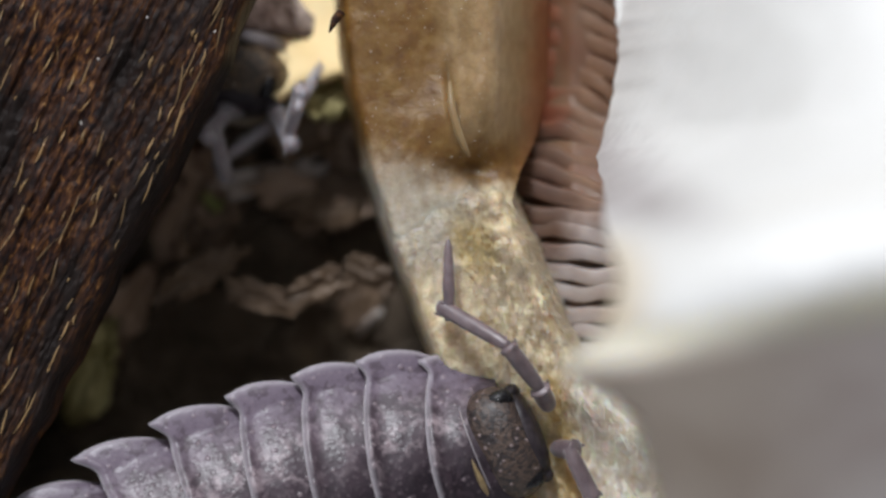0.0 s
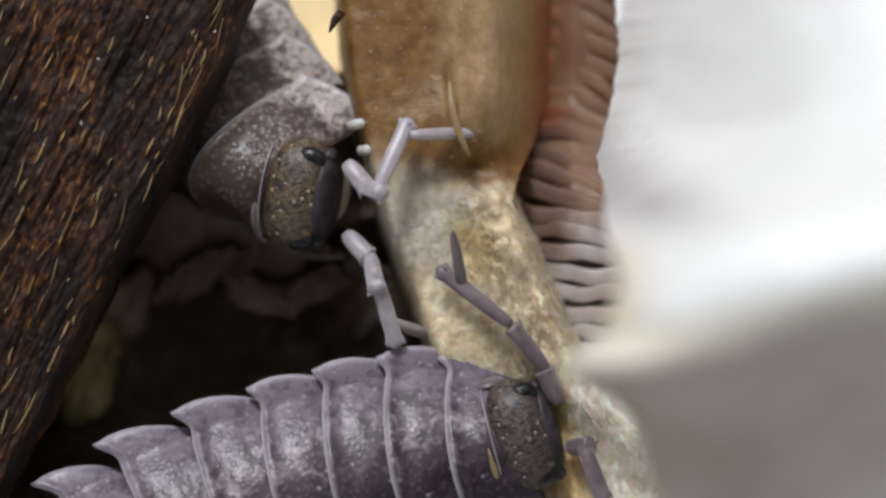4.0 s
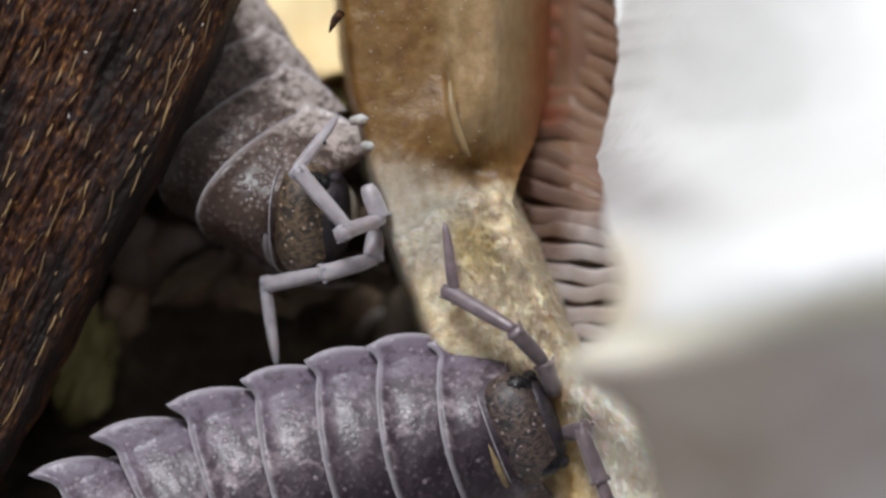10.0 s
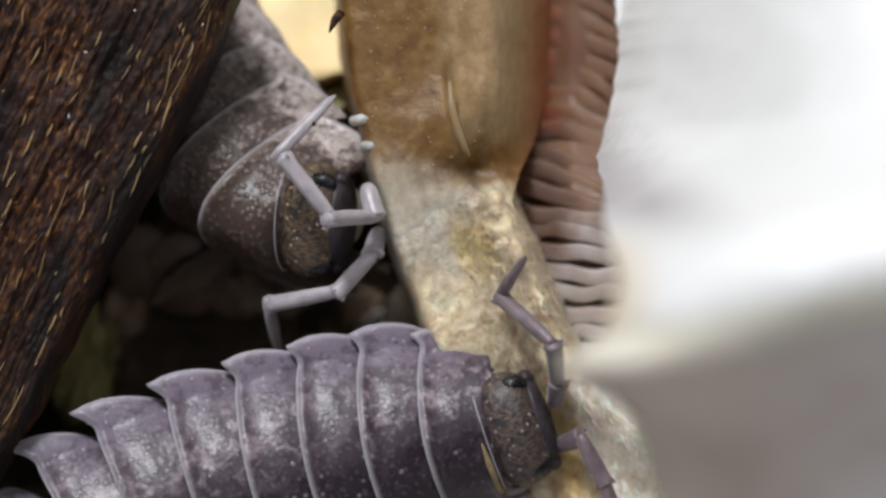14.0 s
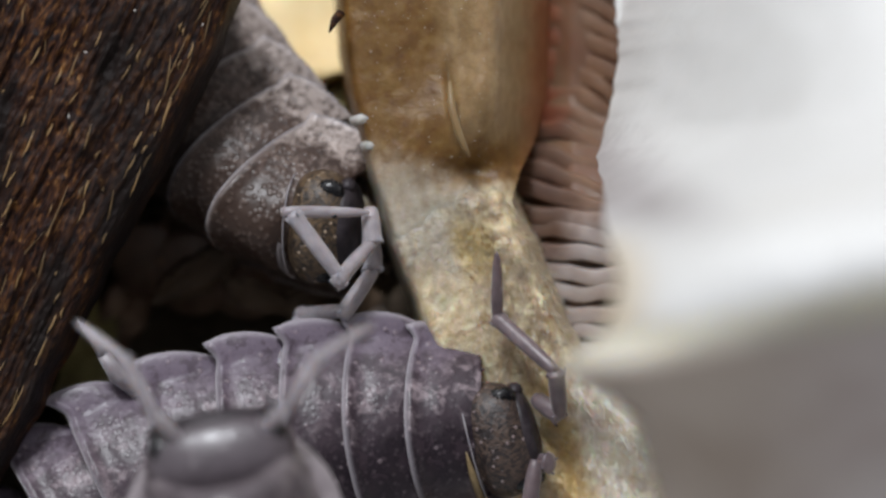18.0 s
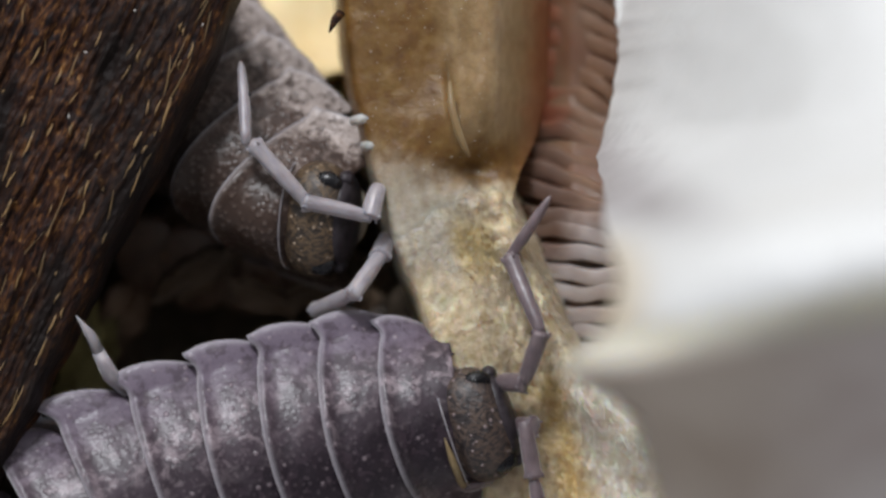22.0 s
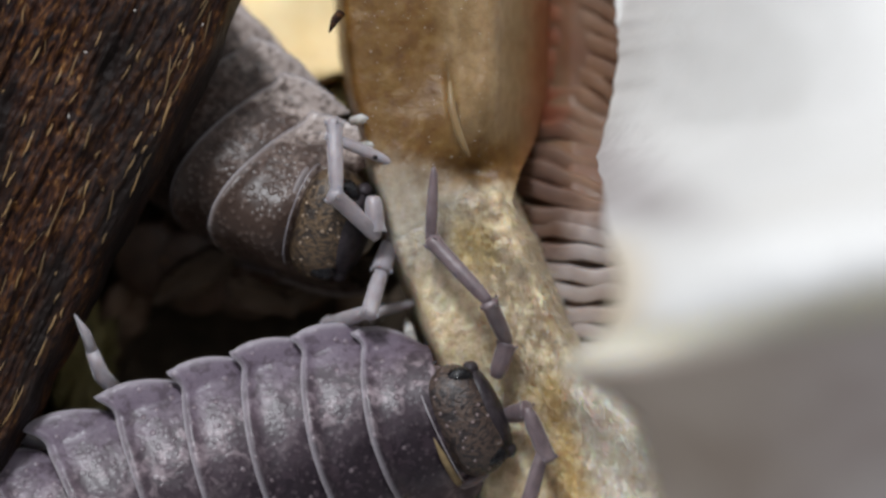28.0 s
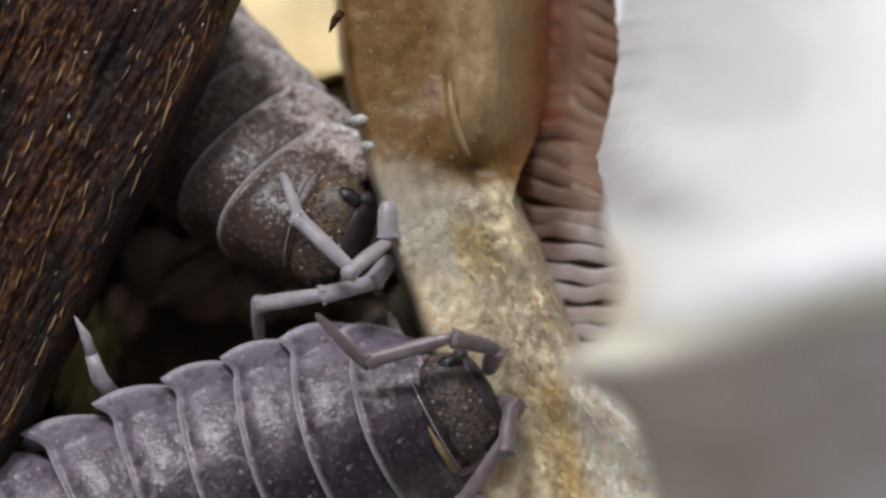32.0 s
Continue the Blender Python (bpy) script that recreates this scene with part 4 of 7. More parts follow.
# the passer's two trailing hind legs
for name in ("trailing_leg", "second_trailing_leg"):
    passer[name] = part("hind_leg", join(tube([(0, 0, 0), (0.55, 0.06, 0.10), (1.15, 0.0, 0.10)], [0.17, 0.20, 0.16], 10), tube([(1.1, 0, 0.10), (1.35, 0, 0.10), (1.62, 0, 0.08)], [0.17, 0.17, 0.15], 10),
                                         tube([(1.58, 0, 0.08), (1.9, 0.0, 0.05), (2.35, 0.02, 0)], [0.13, 0.11, 0.03], 10)), LEG, passer_root, "pale trailing hind leg")


def motions():
    spine = [(0, 1.687, -3.855, 16.98, 0.0235), (1, 1.753, -3.946, 16.92, 0.0205), (2, 1.874, -3.807, 16.72, 0.0234),
        (3, 1.967, -3.815, 16.56, 0.0229), (3.5, 2.013, -3.815, 17.35, 0.0161), (5.5, 2.026, -3.75, 15.4, 0.0204),
        (6, 2.092, -3.77, 15.36, 0.0185), (7, 2.064, -3.716, 16.09, 0.0171), (8, 2.031, -3.625, 17.13, 0.0154),
        (9, 1.978, -3.519, 18.96, 0.0115), (10, 1.927, -3.459, 20.07, 0.0096), (10.5, 1.878, -3.358, 21.41, 0.0088),
        (11, 1.696, -3.332, 20.12, 0.0289), (11.5, 1.585, -3.392, 19.89, 0.033), (12, 1.534, -3.355, 20.74, 0.0332),
        (13, 1.58, -3.305, 20.92, 0.0331), (13.5, 1.569, -3.331, 21.33, 0.0296), (14, 1.539, -3.372, 17.85, 0.0092),
        (14.5, 1.557, -3.428, 17.59, 0.0108), (16.5, 1.383, -3.321, 13.15, 0.0269), (17, 1.299, -3.381, 12.17, 0.0301),
        (18, 1.215, -3.463, 9, 0.0384), (20, 1.033, -3.226, 16.26, 0.0129), (21, 0.986, -3.191, 17.27, 0.0114),
        (22, 0.864, -3.076, 19.39, 0.0085), (23, 0.758, -3.113, 19.63, 0.0085), (24, 0.621, -3.134, 20.73, 0.0071),
        (25, 0.521, -3.103, 22.87, 0.0038), (25.5, 0.528, -3.197, 22.53, 0.0034), (27.5, 0.535, -3.132, 23.06, 0.004),
        (28, 0.596, -3.186, 22.5, 0.0031), (29, 0.572, -3.101, 22.69, 0.0058), (30, 0.499, -2.784, 28.95, -0.0092),
        (31, 0.461, -2.76, 29.87, -0.013), (32, 0.466, -2.95, 28.52, -0.0126)]
    walk(front["head"], [(0, at(-0.92, -0.011, 0.111, -12, -0.005, 5.401)), (1, at(-0.774, 0.153, 0.073, -11.997, -0.001, 4.009)), (2, at(-0.952, 0.125, 0.087, -11.999, -0.003, 0.732)),
        (3, at(-0.984, 0.204, 0.079, -11.997, 0.002, -4.586)), (6, at(-0.941, -0.072, 0.127, -11.999, 0, 5.008)), (7, at(-0.843, -0.056, 0.127, -11.997, -0, 3.349)),
        (8, at(-0.885, -0.12, 0.145, -11.999, -0.002, 2.309)), (9, at(-0.912, -0.161, 0.159, -12, 0, -0.041)), (10, at(-0.919, -0.101, 0.142, -11.997, 0.004, 1.174)),
        (11, at(-0.804, -0.298, 0.196, -11.997, 0.003, -1.227)), (12, at(-0.634, -0.299, 0.188, -11.998, 0.006, 2.462)), (13, at(-0.673, -0.23, 0.177, -12, 0, -0.165)),
        (14, at(-0.698, -0.27, 0.184, -11.997, -0.001, 1.154)), (17, at(-0.653, -0.456, 0.219, -11.997, -0.001, 6.749)), (18, at(-0.638, -0.465, 0.223, -12.003, -0.002, 6.121)),
        (19, at(-0.737, -0.544, 0.251, -12.002, 0.003, 1.998)), (20, at(-0.734, -0.326, 0.204, -11.995, 0.003, -1.516)), (21, at(-0.709, -0.349, 0.204, -11.997, 0.002, 1.164)),
        (22, at(-0.766, -0.451, 0.234, -11.998, -0.002, -0.958)), (23, at(-0.803, -0.321, 0.207, -11.997, 0.003, -3.34)), (24, at(-0.828, -0.41, 0.226, -12.004, 0.004, -1.763)),
        (25, at(-0.656, -0.405, 0.22, -12, 0.005, 0.473)), (28, at(-0.619, -0.331, 0.195, -12.002, 0, 2.937)), (29, at(-0.663, -0.166, 0.157, -12.004, -0.001, 1.649)),
        (30, at(-0.545, -0.244, 0.183, -11.998, 0.001, -1.031)), (31, at(-0.537, -0.241, 0.175, -11.999, 0.001, 2.277)), (32, at(-0.619, -0.295, 0.193, -12, 0.002, 0.092))])
    walk(front_left["antenna_base"], [(0, at(0.506, 0.827, 1.911, 3.081, -36.97, 98.084)), (1, at(0.563, 0.902, 1.892, 1.534, 8.178, 96.316)), (2, at(0.418, 0.855, 1.904, -0.355, -9.719, 88.644)),
        (3, at(0.343, 0.935, 1.884, 0.464, 8.255, 91.893)), (6, at(0.389, 0.729, 1.936, 1.769, 8.151, 97.296)), (7, at(0.412, 0.666, 1.951, 0.576, 8.246, 92.359)),
        (8, at(0.382, 0.579, 1.973, 2.329, -12.302, 98.662)), (9, at(0.435, 0.498, 1.993, 0.895, 8.232, 93.681)), (10, at(0.372, 0.711, 1.94, -0.017, -5.97, 89.917)),
        (10.4, at(0.348, 0.635, 1.958, 0.166, -16.132, 90.59)), (10.8, at(0.429, 0.673, 1.95, -1.934, -34.605, 84.697)), (11.2, at(0.535, 0.65, 1.955, -8.745, -40.445, 67.855)),
        (12, at(0.618, 0.512, 1.99, -8.011, -22.889, 61.851)), (13, at(0.642, 0.554, 1.979, -8.18, -36.959, 67.614)), (14, at(0.622, 0.345, 2.031, -7.32, -36.691, 70.068)),
        (17, at(0.389, 0.056, 2.103, -16.976, -34.053, 8.808)), (18, at(0.555, 0.619, 1.963, -13.146, -38.562, -35.272)), (18.5, at(0.449, 0.397, 2.018, -12.084, -40.332, 9.766)),
        (19, at(0.343, 0.175, 2.074, -13.001, -42.155, 56.08)), (20, at(0.374, 0.583, 1.972, -13.981, -24.733, 31.534)), (21, at(0.42, 0.531, 1.984, -20.901, -47.398, 12.372)),
        (22, at(0.364, 0.526, 1.986, -19.466, -46.781, -5.5)), (23, at(0.336, 0.419, 2.013, -14.042, -18.716, 23.354)), (24, at(0.423, 0.51, 1.99, -19.172, -43.019, 20.59)),
        (25, at(0.728, 0.398, 2.018, -6.903, 6.447, 60.37)), (28, at(0.679, 0.613, 1.965, -9.153, 4.869, 49.138)), (29, at(0.786, 0.791, 1.919, -6.414, -2.288, 63.505)),
        (30, at(0.798, 0.617, 1.964, -2.173, -6.132, 81.528)), (31, at(0.7, 0.638, 1.958, -12.876, -28.745, 43.265)), (32, at(0.666, 0.433, 2.009, -13.175, -36.668, 49.735))])
    walk(front_left["antenna_arm"], [(0, at(0.43, 1.336, 2.279, 4.859, -8.13, 109.018)), (1, at(0.48, 1.651, 1.769, 9.033, 4.967, 130.224)), (2, at(0.429, 1.475, 2.006, 4.706, -9.409, 108.229)),
        (3, at(0.321, 1.563, 1.791, 5.225, 7.253, 112.013)), (6, at(0.306, 1.369, 1.84, 3.741, -23.054, 102.5)), (7, at(0.385, 1.294, 1.858, 3.349, -29.001, 100.232)),
        (8, at(0.286, 1.188, 2.103, 3.298, -23.193, 100.953)), (9, at(0.393, 1.142, 1.896, 2.812, -22.881, 99.371)), (10, at(0.37, 1.335, 2.003, 5.754, -23.021, 109.573)),
        (10.4, at(0.338, 1.242, 2.128, 11.598, -30.58, 128.835)), (10.8, at(0.469, 1.197, 2.297, 8.001, -23.627, 117.805)), (11.2, at(0.624, 0.961, 2.389, 2.872, -39.274, 97.134)),
        (12, at(0.882, 1.029, 2.227, -3.505, -39.156, 81.258)), (13, at(0.823, 1.029, 2.348, -6.464, -39.842, 73.8)), (14, at(0.784, 0.831, 2.397, -2.754, -31.788, 82.01)),
        (17, at(0.889, 0.152, 2.446, -4.604, -32.416, 76.67)), (18, at(0.944, 0.353, 2.346, -0.493, -22.946, 88.371)), (19, at(0.536, 0.52, 2.499, 2.76, -16.546, 99.895)),
        (20, at(0.85, 0.889, 2.228, -5.725, -18.958, 69.512)), (21, at(0.825, 0.638, 2.437, -7.263, 6.236, 58.663)), (22, at(0.784, 0.501, 2.434, -8.636, -8.903, 54.349)),
        (23, at(0.873, 0.661, 2.21, -6.006, -24.291, 69.89)), (24, at(0.845, 0.685, 2.409, -7.085, -19.402, 64.324)), (25, at(1.064, 0.99, 1.934, 0.463, 8.254, 91.912)),
        (28, at(1.091, 1.091, 1.909, 0.649, -20.588, 92.212)), (29, at(1.062, 1.35, 1.944, -0.352, -2.399, 88.619)), (30, at(0.888, 1.23, 2.028, 6.096, 6.874, 115.886)),
        (31, at(1.095, 1.018, 2.254, 9.571, -25.496, 123.339)), (32, at(0.988, 0.824, 2.377, 11.372, -25.321, 131.663))])
    walk(front_left["antenna_forearm"], [(0, at(0.104, 2.282, 2.418, 11.925, 38.825, 139.668)), (1, at(-0.205, 2.472, 1.687, 11.472, 7.963, 145.872)), (2, at(0.116, 2.422, 2.167, 4.387, 21.72, 108.228)),
        (3, at(-0.1, 2.599, 1.655, 7.996, 11.425, 125.853)), (6, at(0.097, 2.284, 2.227, 8.84, 31.3, 126.551)), (7, at(0.218, 2.173, 2.339, 9.07, 34.175, 126.874)),
        (8, at(0.103, 2.109, 2.492, 10.94, 39.222, 133.493)), (9, at(0.235, 2.067, 2.281, 9.778, 30.643, 131.409)), (10, at(0.056, 2.217, 2.39, 11.206, 37.638, 136.101)),
        (10.4, at(-0.205, 1.932, 2.633, 16.355, 30.489, -175.56)), (10.8, at(0.038, 2.023, 2.694, 18.062, 45.025, 171.427)), (11.2, at(0.523, 1.722, 3.024, 8.912, 31.497, 126.996)),
        (12, at(0.985, 1.818, 2.853, -1.796, 59.845, 84.56)), (13, at(0.95, 1.608, 3.028, -21.462, 51.912, 1.248)), (13.5, at(0.919, 1.651, 2.973, -1.804, 56.812, 67.33)),
        (14, at(0.888, 1.694, 2.918, 10.633, 48.546, 127.593)), (17, at(1.067, 1, 2.975, 10.464, 46.227, 128.115)), (18, at(0.956, 1.294, 2.73, 11.185, 38.349, 134.624)),
        (19, at(0.366, 1.48, 2.78, 6.478, 18.23, 117.656)), (20, at(1.171, 1.787, 2.55, 1.933, 30.09, 97.708)), (21, at(1.352, 1.51, 2.322, 0.187, 31.127, 89.573)),
        (22, at(1.354, 1.314, 2.586, 0.861, 36.464, 93.233)), (23, at(1.179, 1.531, 2.617, 2.324, 29.129, 99.325)), (24, at(1.248, 1.547, 2.738, 3.142, 28.383, 102.673)),
        (25, at(1.025, 2.123, 1.774, 6.483, 12.447, 117.718)), (28, at(1.052, 2.035, 2.258, 5.507, 29.824, 112.606)), (29, at(1.084, 2.352, 1.985, 2.907, 19.446, 102.044)),
        (30, at(0.439, 2.156, 1.9, 11.218, 13.411, 143.408)), (31, at(0.603, 1.78, 2.682, 13.539, 9.767, 164.303)), (32, at(0.392, 1.512, 2.801, 13.802, 8.65, 168.924))])
    walk(front_left["antenna_flagellum"], [(0, at(-0.712, 2.951, 1.568, -3.947, 13.444, 73.487)), (1, at(-1.279, 3.189, 1.508, 7.97, 11.501, 125.305)), (2, at(-0.336, 3.798, 1.59, -2.501, -18.912, 81.252)),
        (3, at(-0.7, 3.427, 1.449, -2.648, -34.184, 82.911)), (6, at(-0.616, 3.243, 1.495, -1.317, 13.939, 84.539)), (7, at(-0.498, 3.124, 1.525, -3.083, 13.664, 77.174)),
        (8, at(-0.664, 2.912, 1.577, -2.843, 11.116, 78.246)), (9, at(-0.573, 2.97, 1.563, -2.939, 13.688, 77.637)), (10, at(-0.711, 2.936, 1.571, -3.053, 13.671, 77.309)),
        (10.2, at(-1.131, 2.373, 1.712, 11.15, 8.516, 143.091)), (10.4, at(-1.552, 1.814, 1.851, 12.682, -11.074, -154.786)), (10.8, at(-0.882, 2.13, 1.772, 18.438, -42.985, -179.145)),
        (11, at(-0.582, 2.409, 1.825, 18.052, -45.448, 140.249)), (11.2, at(-0.277, 2.777, 2.21, 7.675, -40.144, 109.349)), (11.6, at(0.384, 2.38, 1.867, -4.308, -39.442, 79.253)),
        (12, at(1.041, 2.059, 1.79, -13.242, -35.301, 45.432)), (13, at(1.273, 1.406, 1.953, -19.738, -54.103, -17.046)), (13.5, at(0.777, 1.942, 1.819, -21.763, -47.309, 20.124)),
        (14, at(0.267, 2.498, 1.753, -14.121, -39.974, 49.439)), (17, at(0.413, 1.829, 1.854, -15.052, -25.509, 21.414)), (18, at(0.107, 2.152, 1.767, -1.955, -12.715, 82.575)),
        (19, at(-0.36, 2.868, 2.273, -1.889, -18.026, 83.368)), (20, at(0.997, 3.124, 1.769, -10.499, 3.54, 41.469)), (21, at(1.377, 2.609, 1.653, -10.957, 8.765, 38.197)),
        (22, at(1.293, 2.554, 1.667, -11.174, -2.206, 38.483)), (23, at(0.962, 2.875, 1.858, -8.821, -8.661, 53.373)), (24, at(0.95, 2.885, 1.997, -11.573, -23.689, 46.138)),
        (25, at(0.381, 3.365, 1.464, -5.852, -3.61, 67.356)), (28, at(0.525, 3.282, 1.485, -5.967, 7.93, 64.59)), (29, at(0.777, 3.793, 1.465, -3.576, 1.313, 75.403)),
        (30, at(-0.769, 3.051, 1.543, -1.532, -13.119, 84.347)), (31, at(-0.935, 2.212, 2.414, -0.461, -31.722, 88.678)), (32, at(-1.203, 1.822, 2.563, 3.619, -12.703, 103.524))])
    walk(front_right["antenna_base"], [(0, at(0.385, 0.046, 1.899, -23.761, -54.945, 2.352)), (9, at(0.276, -0.018, 1.916, -23.315, -52.709, 11.033)), (13, at(0.464, -0.369, 2.003, -18.212, -39.355, 9.232)),
        (17, at(0.286, -0.476, 2.029, -14.454, -42.93, 51.767)), (18, at(0.263, -0.515, 2.04, -23.359, -52.871, 10.413)), (19, at(0.24, -0.555, 2.05, -17.199, -64.007, -42.859)),
        (19.5, at(0.288, -0.513, 2.039, -23.693, -54.331, 4.752)), (20, at(0.336, -0.471, 2.029, -17.431, -44.943, 41.987)), (23, at(0.353, -0.311, 1.988, -22.978, -58.948, -14.5)),
        (25, at(0.601, -0.447, 2.022, -21.948, -53.383, -5.575)), (28, at(0.596, -0.143, 1.946, -23.228, -52.45, 12.045)), (29, at(0.59, 0.03, 1.903, -16.348, -31.346, 15.235)),
        (30, at(0.682, -0.04, 1.921, -13.249, -36.586, 49.331)), (31, at(0.555, -0.341, 1.996, -10.832, -10.194, 42.936)), (31.5, at(0.567, -0.262, 1.977, -25.419, -34.437, 11.424)),
        (32, at(0.578, -0.183, 1.956, -20.545, -61.924, -29.521))])
    walk(front_right["antenna_arm"], [(0, at(0.616, 0.125, 2.396, -2.462, -13.817, -80.533)), (9, at(0.52, 0.097, 2.403, 0.165, -13.998, -90.941)), (13, at(0.928, -0.24, 2.487, -2.5, -13.792, -79.909)),
        (17, at(0.468, -0.17, 2.469, 0.819, -13.942, -95.324)), (19, at(0.349, -0.579, 2.571, 4.702, -12.905, -113.226)), (20, at(0.64, -0.161, 2.467, 3.36, -13.597, -104.056)),
        (23, at(0.523, -0.276, 2.496, 2.213, -13.828, -99.178)), (25, at(0.967, -0.452, 2.54, 0.902, -13.971, -93.734)), (28, at(0.955, -0.04, 2.437, -0.202, -13.999, -89.465)),
        (29, at(1.098, 0.226, 2.371, 7.657, -11.505, -125.277)), (29.33, at(1.067, 0.272, 2.359, -7.15, -13.519, -74.648)), (29.67, at(1.037, 0.32, 2.347, -16.004, -5.587, -23.1)),
        (30, at(1.006, 0.366, 2.336, -11.629, 6.735, 28.273)), (30.25, at(0.867, 0.159, 2.387, -12.284, 6.397, 26.723)), (30.5, at(0.727, -0.045, 2.438, -14.642, -35.554, 36.629)),
        (31, at(0.652, -0.078, 2.447, -25.018, -38.921, 49.97)), (31.5, at(0.681, -0.137, 2.461, -51.783, -80.315, 80.972)), (32, at(0.737, -0.211, 2.48, 165.831, -42.961, -132.438))])
    walk(front_right["antenna_forearm"], [(0, at(0.727, -0.512, 2.555, -1.34, -13.964, -85.789)), (9, at(0.511, -0.815, 2.63, 0.072, -13.996, -91.372)), (13, at(1.079, -1.07, 2.694, -0.95, -13.979, -86.767)),
        (17, at(0.418, -0.848, 2.639, 0.036, -13.997, -91.113)), (19, at(0.1, -1.215, 2.73, 1.302, -13.918, -96.336)), (20, at(0.396, -1.144, 2.712, 1.311, -13.925, -96.041)),
        (23, at(0.36, -1.293, 2.749, 2.148, -13.819, -99.404)), (25, at(0.902, -1.469, 2.793, 2.133, -13.807, -99.706)), (28, at(0.964, -0.773, 2.62, 8.201, -10.958, -129.054)),
        (29, at(0.654, -0.429, 2.534, 8.995, -9.575, -137.422)), (30, at(1.641, 0.685, 2.256, 4.968, -13.078, -111.301)), (30.5, at(1.12, 0.216, 2.682, 6.149, -10.632, -141.277)),
        (31, at(0.931, 0.221, 2.681, 6.304, -8.68, -142.242)), (31.5, at(0.687, -0.089, 2.965, 6.219, 7.389, -142.922)), (32, at(0.436, -0.557, 2.824, 4.038, 4.37, -149.81))])
    walk(front_right["antenna_flagellum"], [(0, at(0.817, -1.546, 2.812, 0.318, -13.977, -93.318)), (9, at(0.5, -2.034, 2.934, 0.135, -13.995, -91.534)), (13, at(1.164, -2.338, 3.01, 1.596, -13.853, -98.477)),
        (17, at(0.41, -2.03, 2.933, -2.392, -13.799, -80.077)), (19, at(-0.014, -2.375, 3.019, -0.991, -13.965, -85.845)), (20, at(0.273, -2.413, 3.029, -3.391, -13.542, -75.022)),
        (23, at(0.16, -2.553, 3.064, -0.592, -13.987, -87.44)), (25, at(0.713, -2.646, 3.087, 1.352, -13.925, -96.033)), (28, at(0.234, -1.731, 2.859, 8.71, -10.635, -131.136)),
        (28.5, at(0.112, -1.414, 2.78, 0.705, -13.942, -84.659)), (29, at(-0.01, -1.099, 2.701, -10.351, -8.389, -36.26)), (30, at(1.136, -0.64, 2.587, -11.195, -5.724, -23.706)),
        (30.5, at(-0.147, -0.814, 2.939, -3.651, 4.977, -43.216)), (31, at(-0.31, -0.74, 2.921, -6.573, 3.581, -55.218)), (32, at(-0.632, -1.181, 2.721, -10.151, -12.849, -66.178))])
    walk(front["reaching_leg"], [(0, at(-6.165, 1.214, 0, 14.752, -32.434, 143.927)), (16.5, at(-6.536, 1.361, -0.037, 10.244, -31.224, 122.775)), (17.1, at(-6.532, 1.682, -0.117, 5.828, -23.051, 109.838)),
        (17.5, at(-6.548, 1.871, 1.136, 5.427, -12.615, 110.642)), (18, at(-6.536, 1.724, 1.173, 6.363, -8.47, 115.289)), (20, at(-6.107, 2.234, 1.046, 4.606, -7.748, 108.037)),
        (22, at(-6.016, 2.419, 0.999, 2.668, -8.388, 100.27)), (23, at(-5.92, 2.452, 0.991, 2.38, -8.53, 99.146)), (24, at(-5.827, 2.569, 0.962, 1.476, -8.92, 95.631)),
        (25, at(-5.731, 2.751, 0.917, 0.094, -9.431, 90.378)), (28, at(-5.758, 2.784, 0.908, 0.461, -8.956, 91.756)), (32, at(-5.479, 3.042, 0.844, -1.566, -8.51, 84.01))])
    walk(front["tail_leg"], [(0, at(-6.188, 1.131, -0.489, 15.756, -38.218, 141.264)), (16, at(-7.064, 0.742, -0.392, 19.648, -44.03, 163.605)), (16.8, at(-8.031, 1.056, 0.13, 12.979, -19.156, 146.226)),
        (18, at(-8.106, 0.755, 0.205, 13.058, -17.316, 148.433)), (20, at(-7.8, 1.471, 0.026, 12.009, -15.878, 141.696)), (25, at(-7.226, 2.039, -0.115, 10.853, -15.173, 134.947)),
        (28, at(-7.29, 2.068, -0.123, 10.855, -15.144, 135.007)), (32, at(-6.997, 2.536, -0.239, 9.739, -14.17, 129.437))])
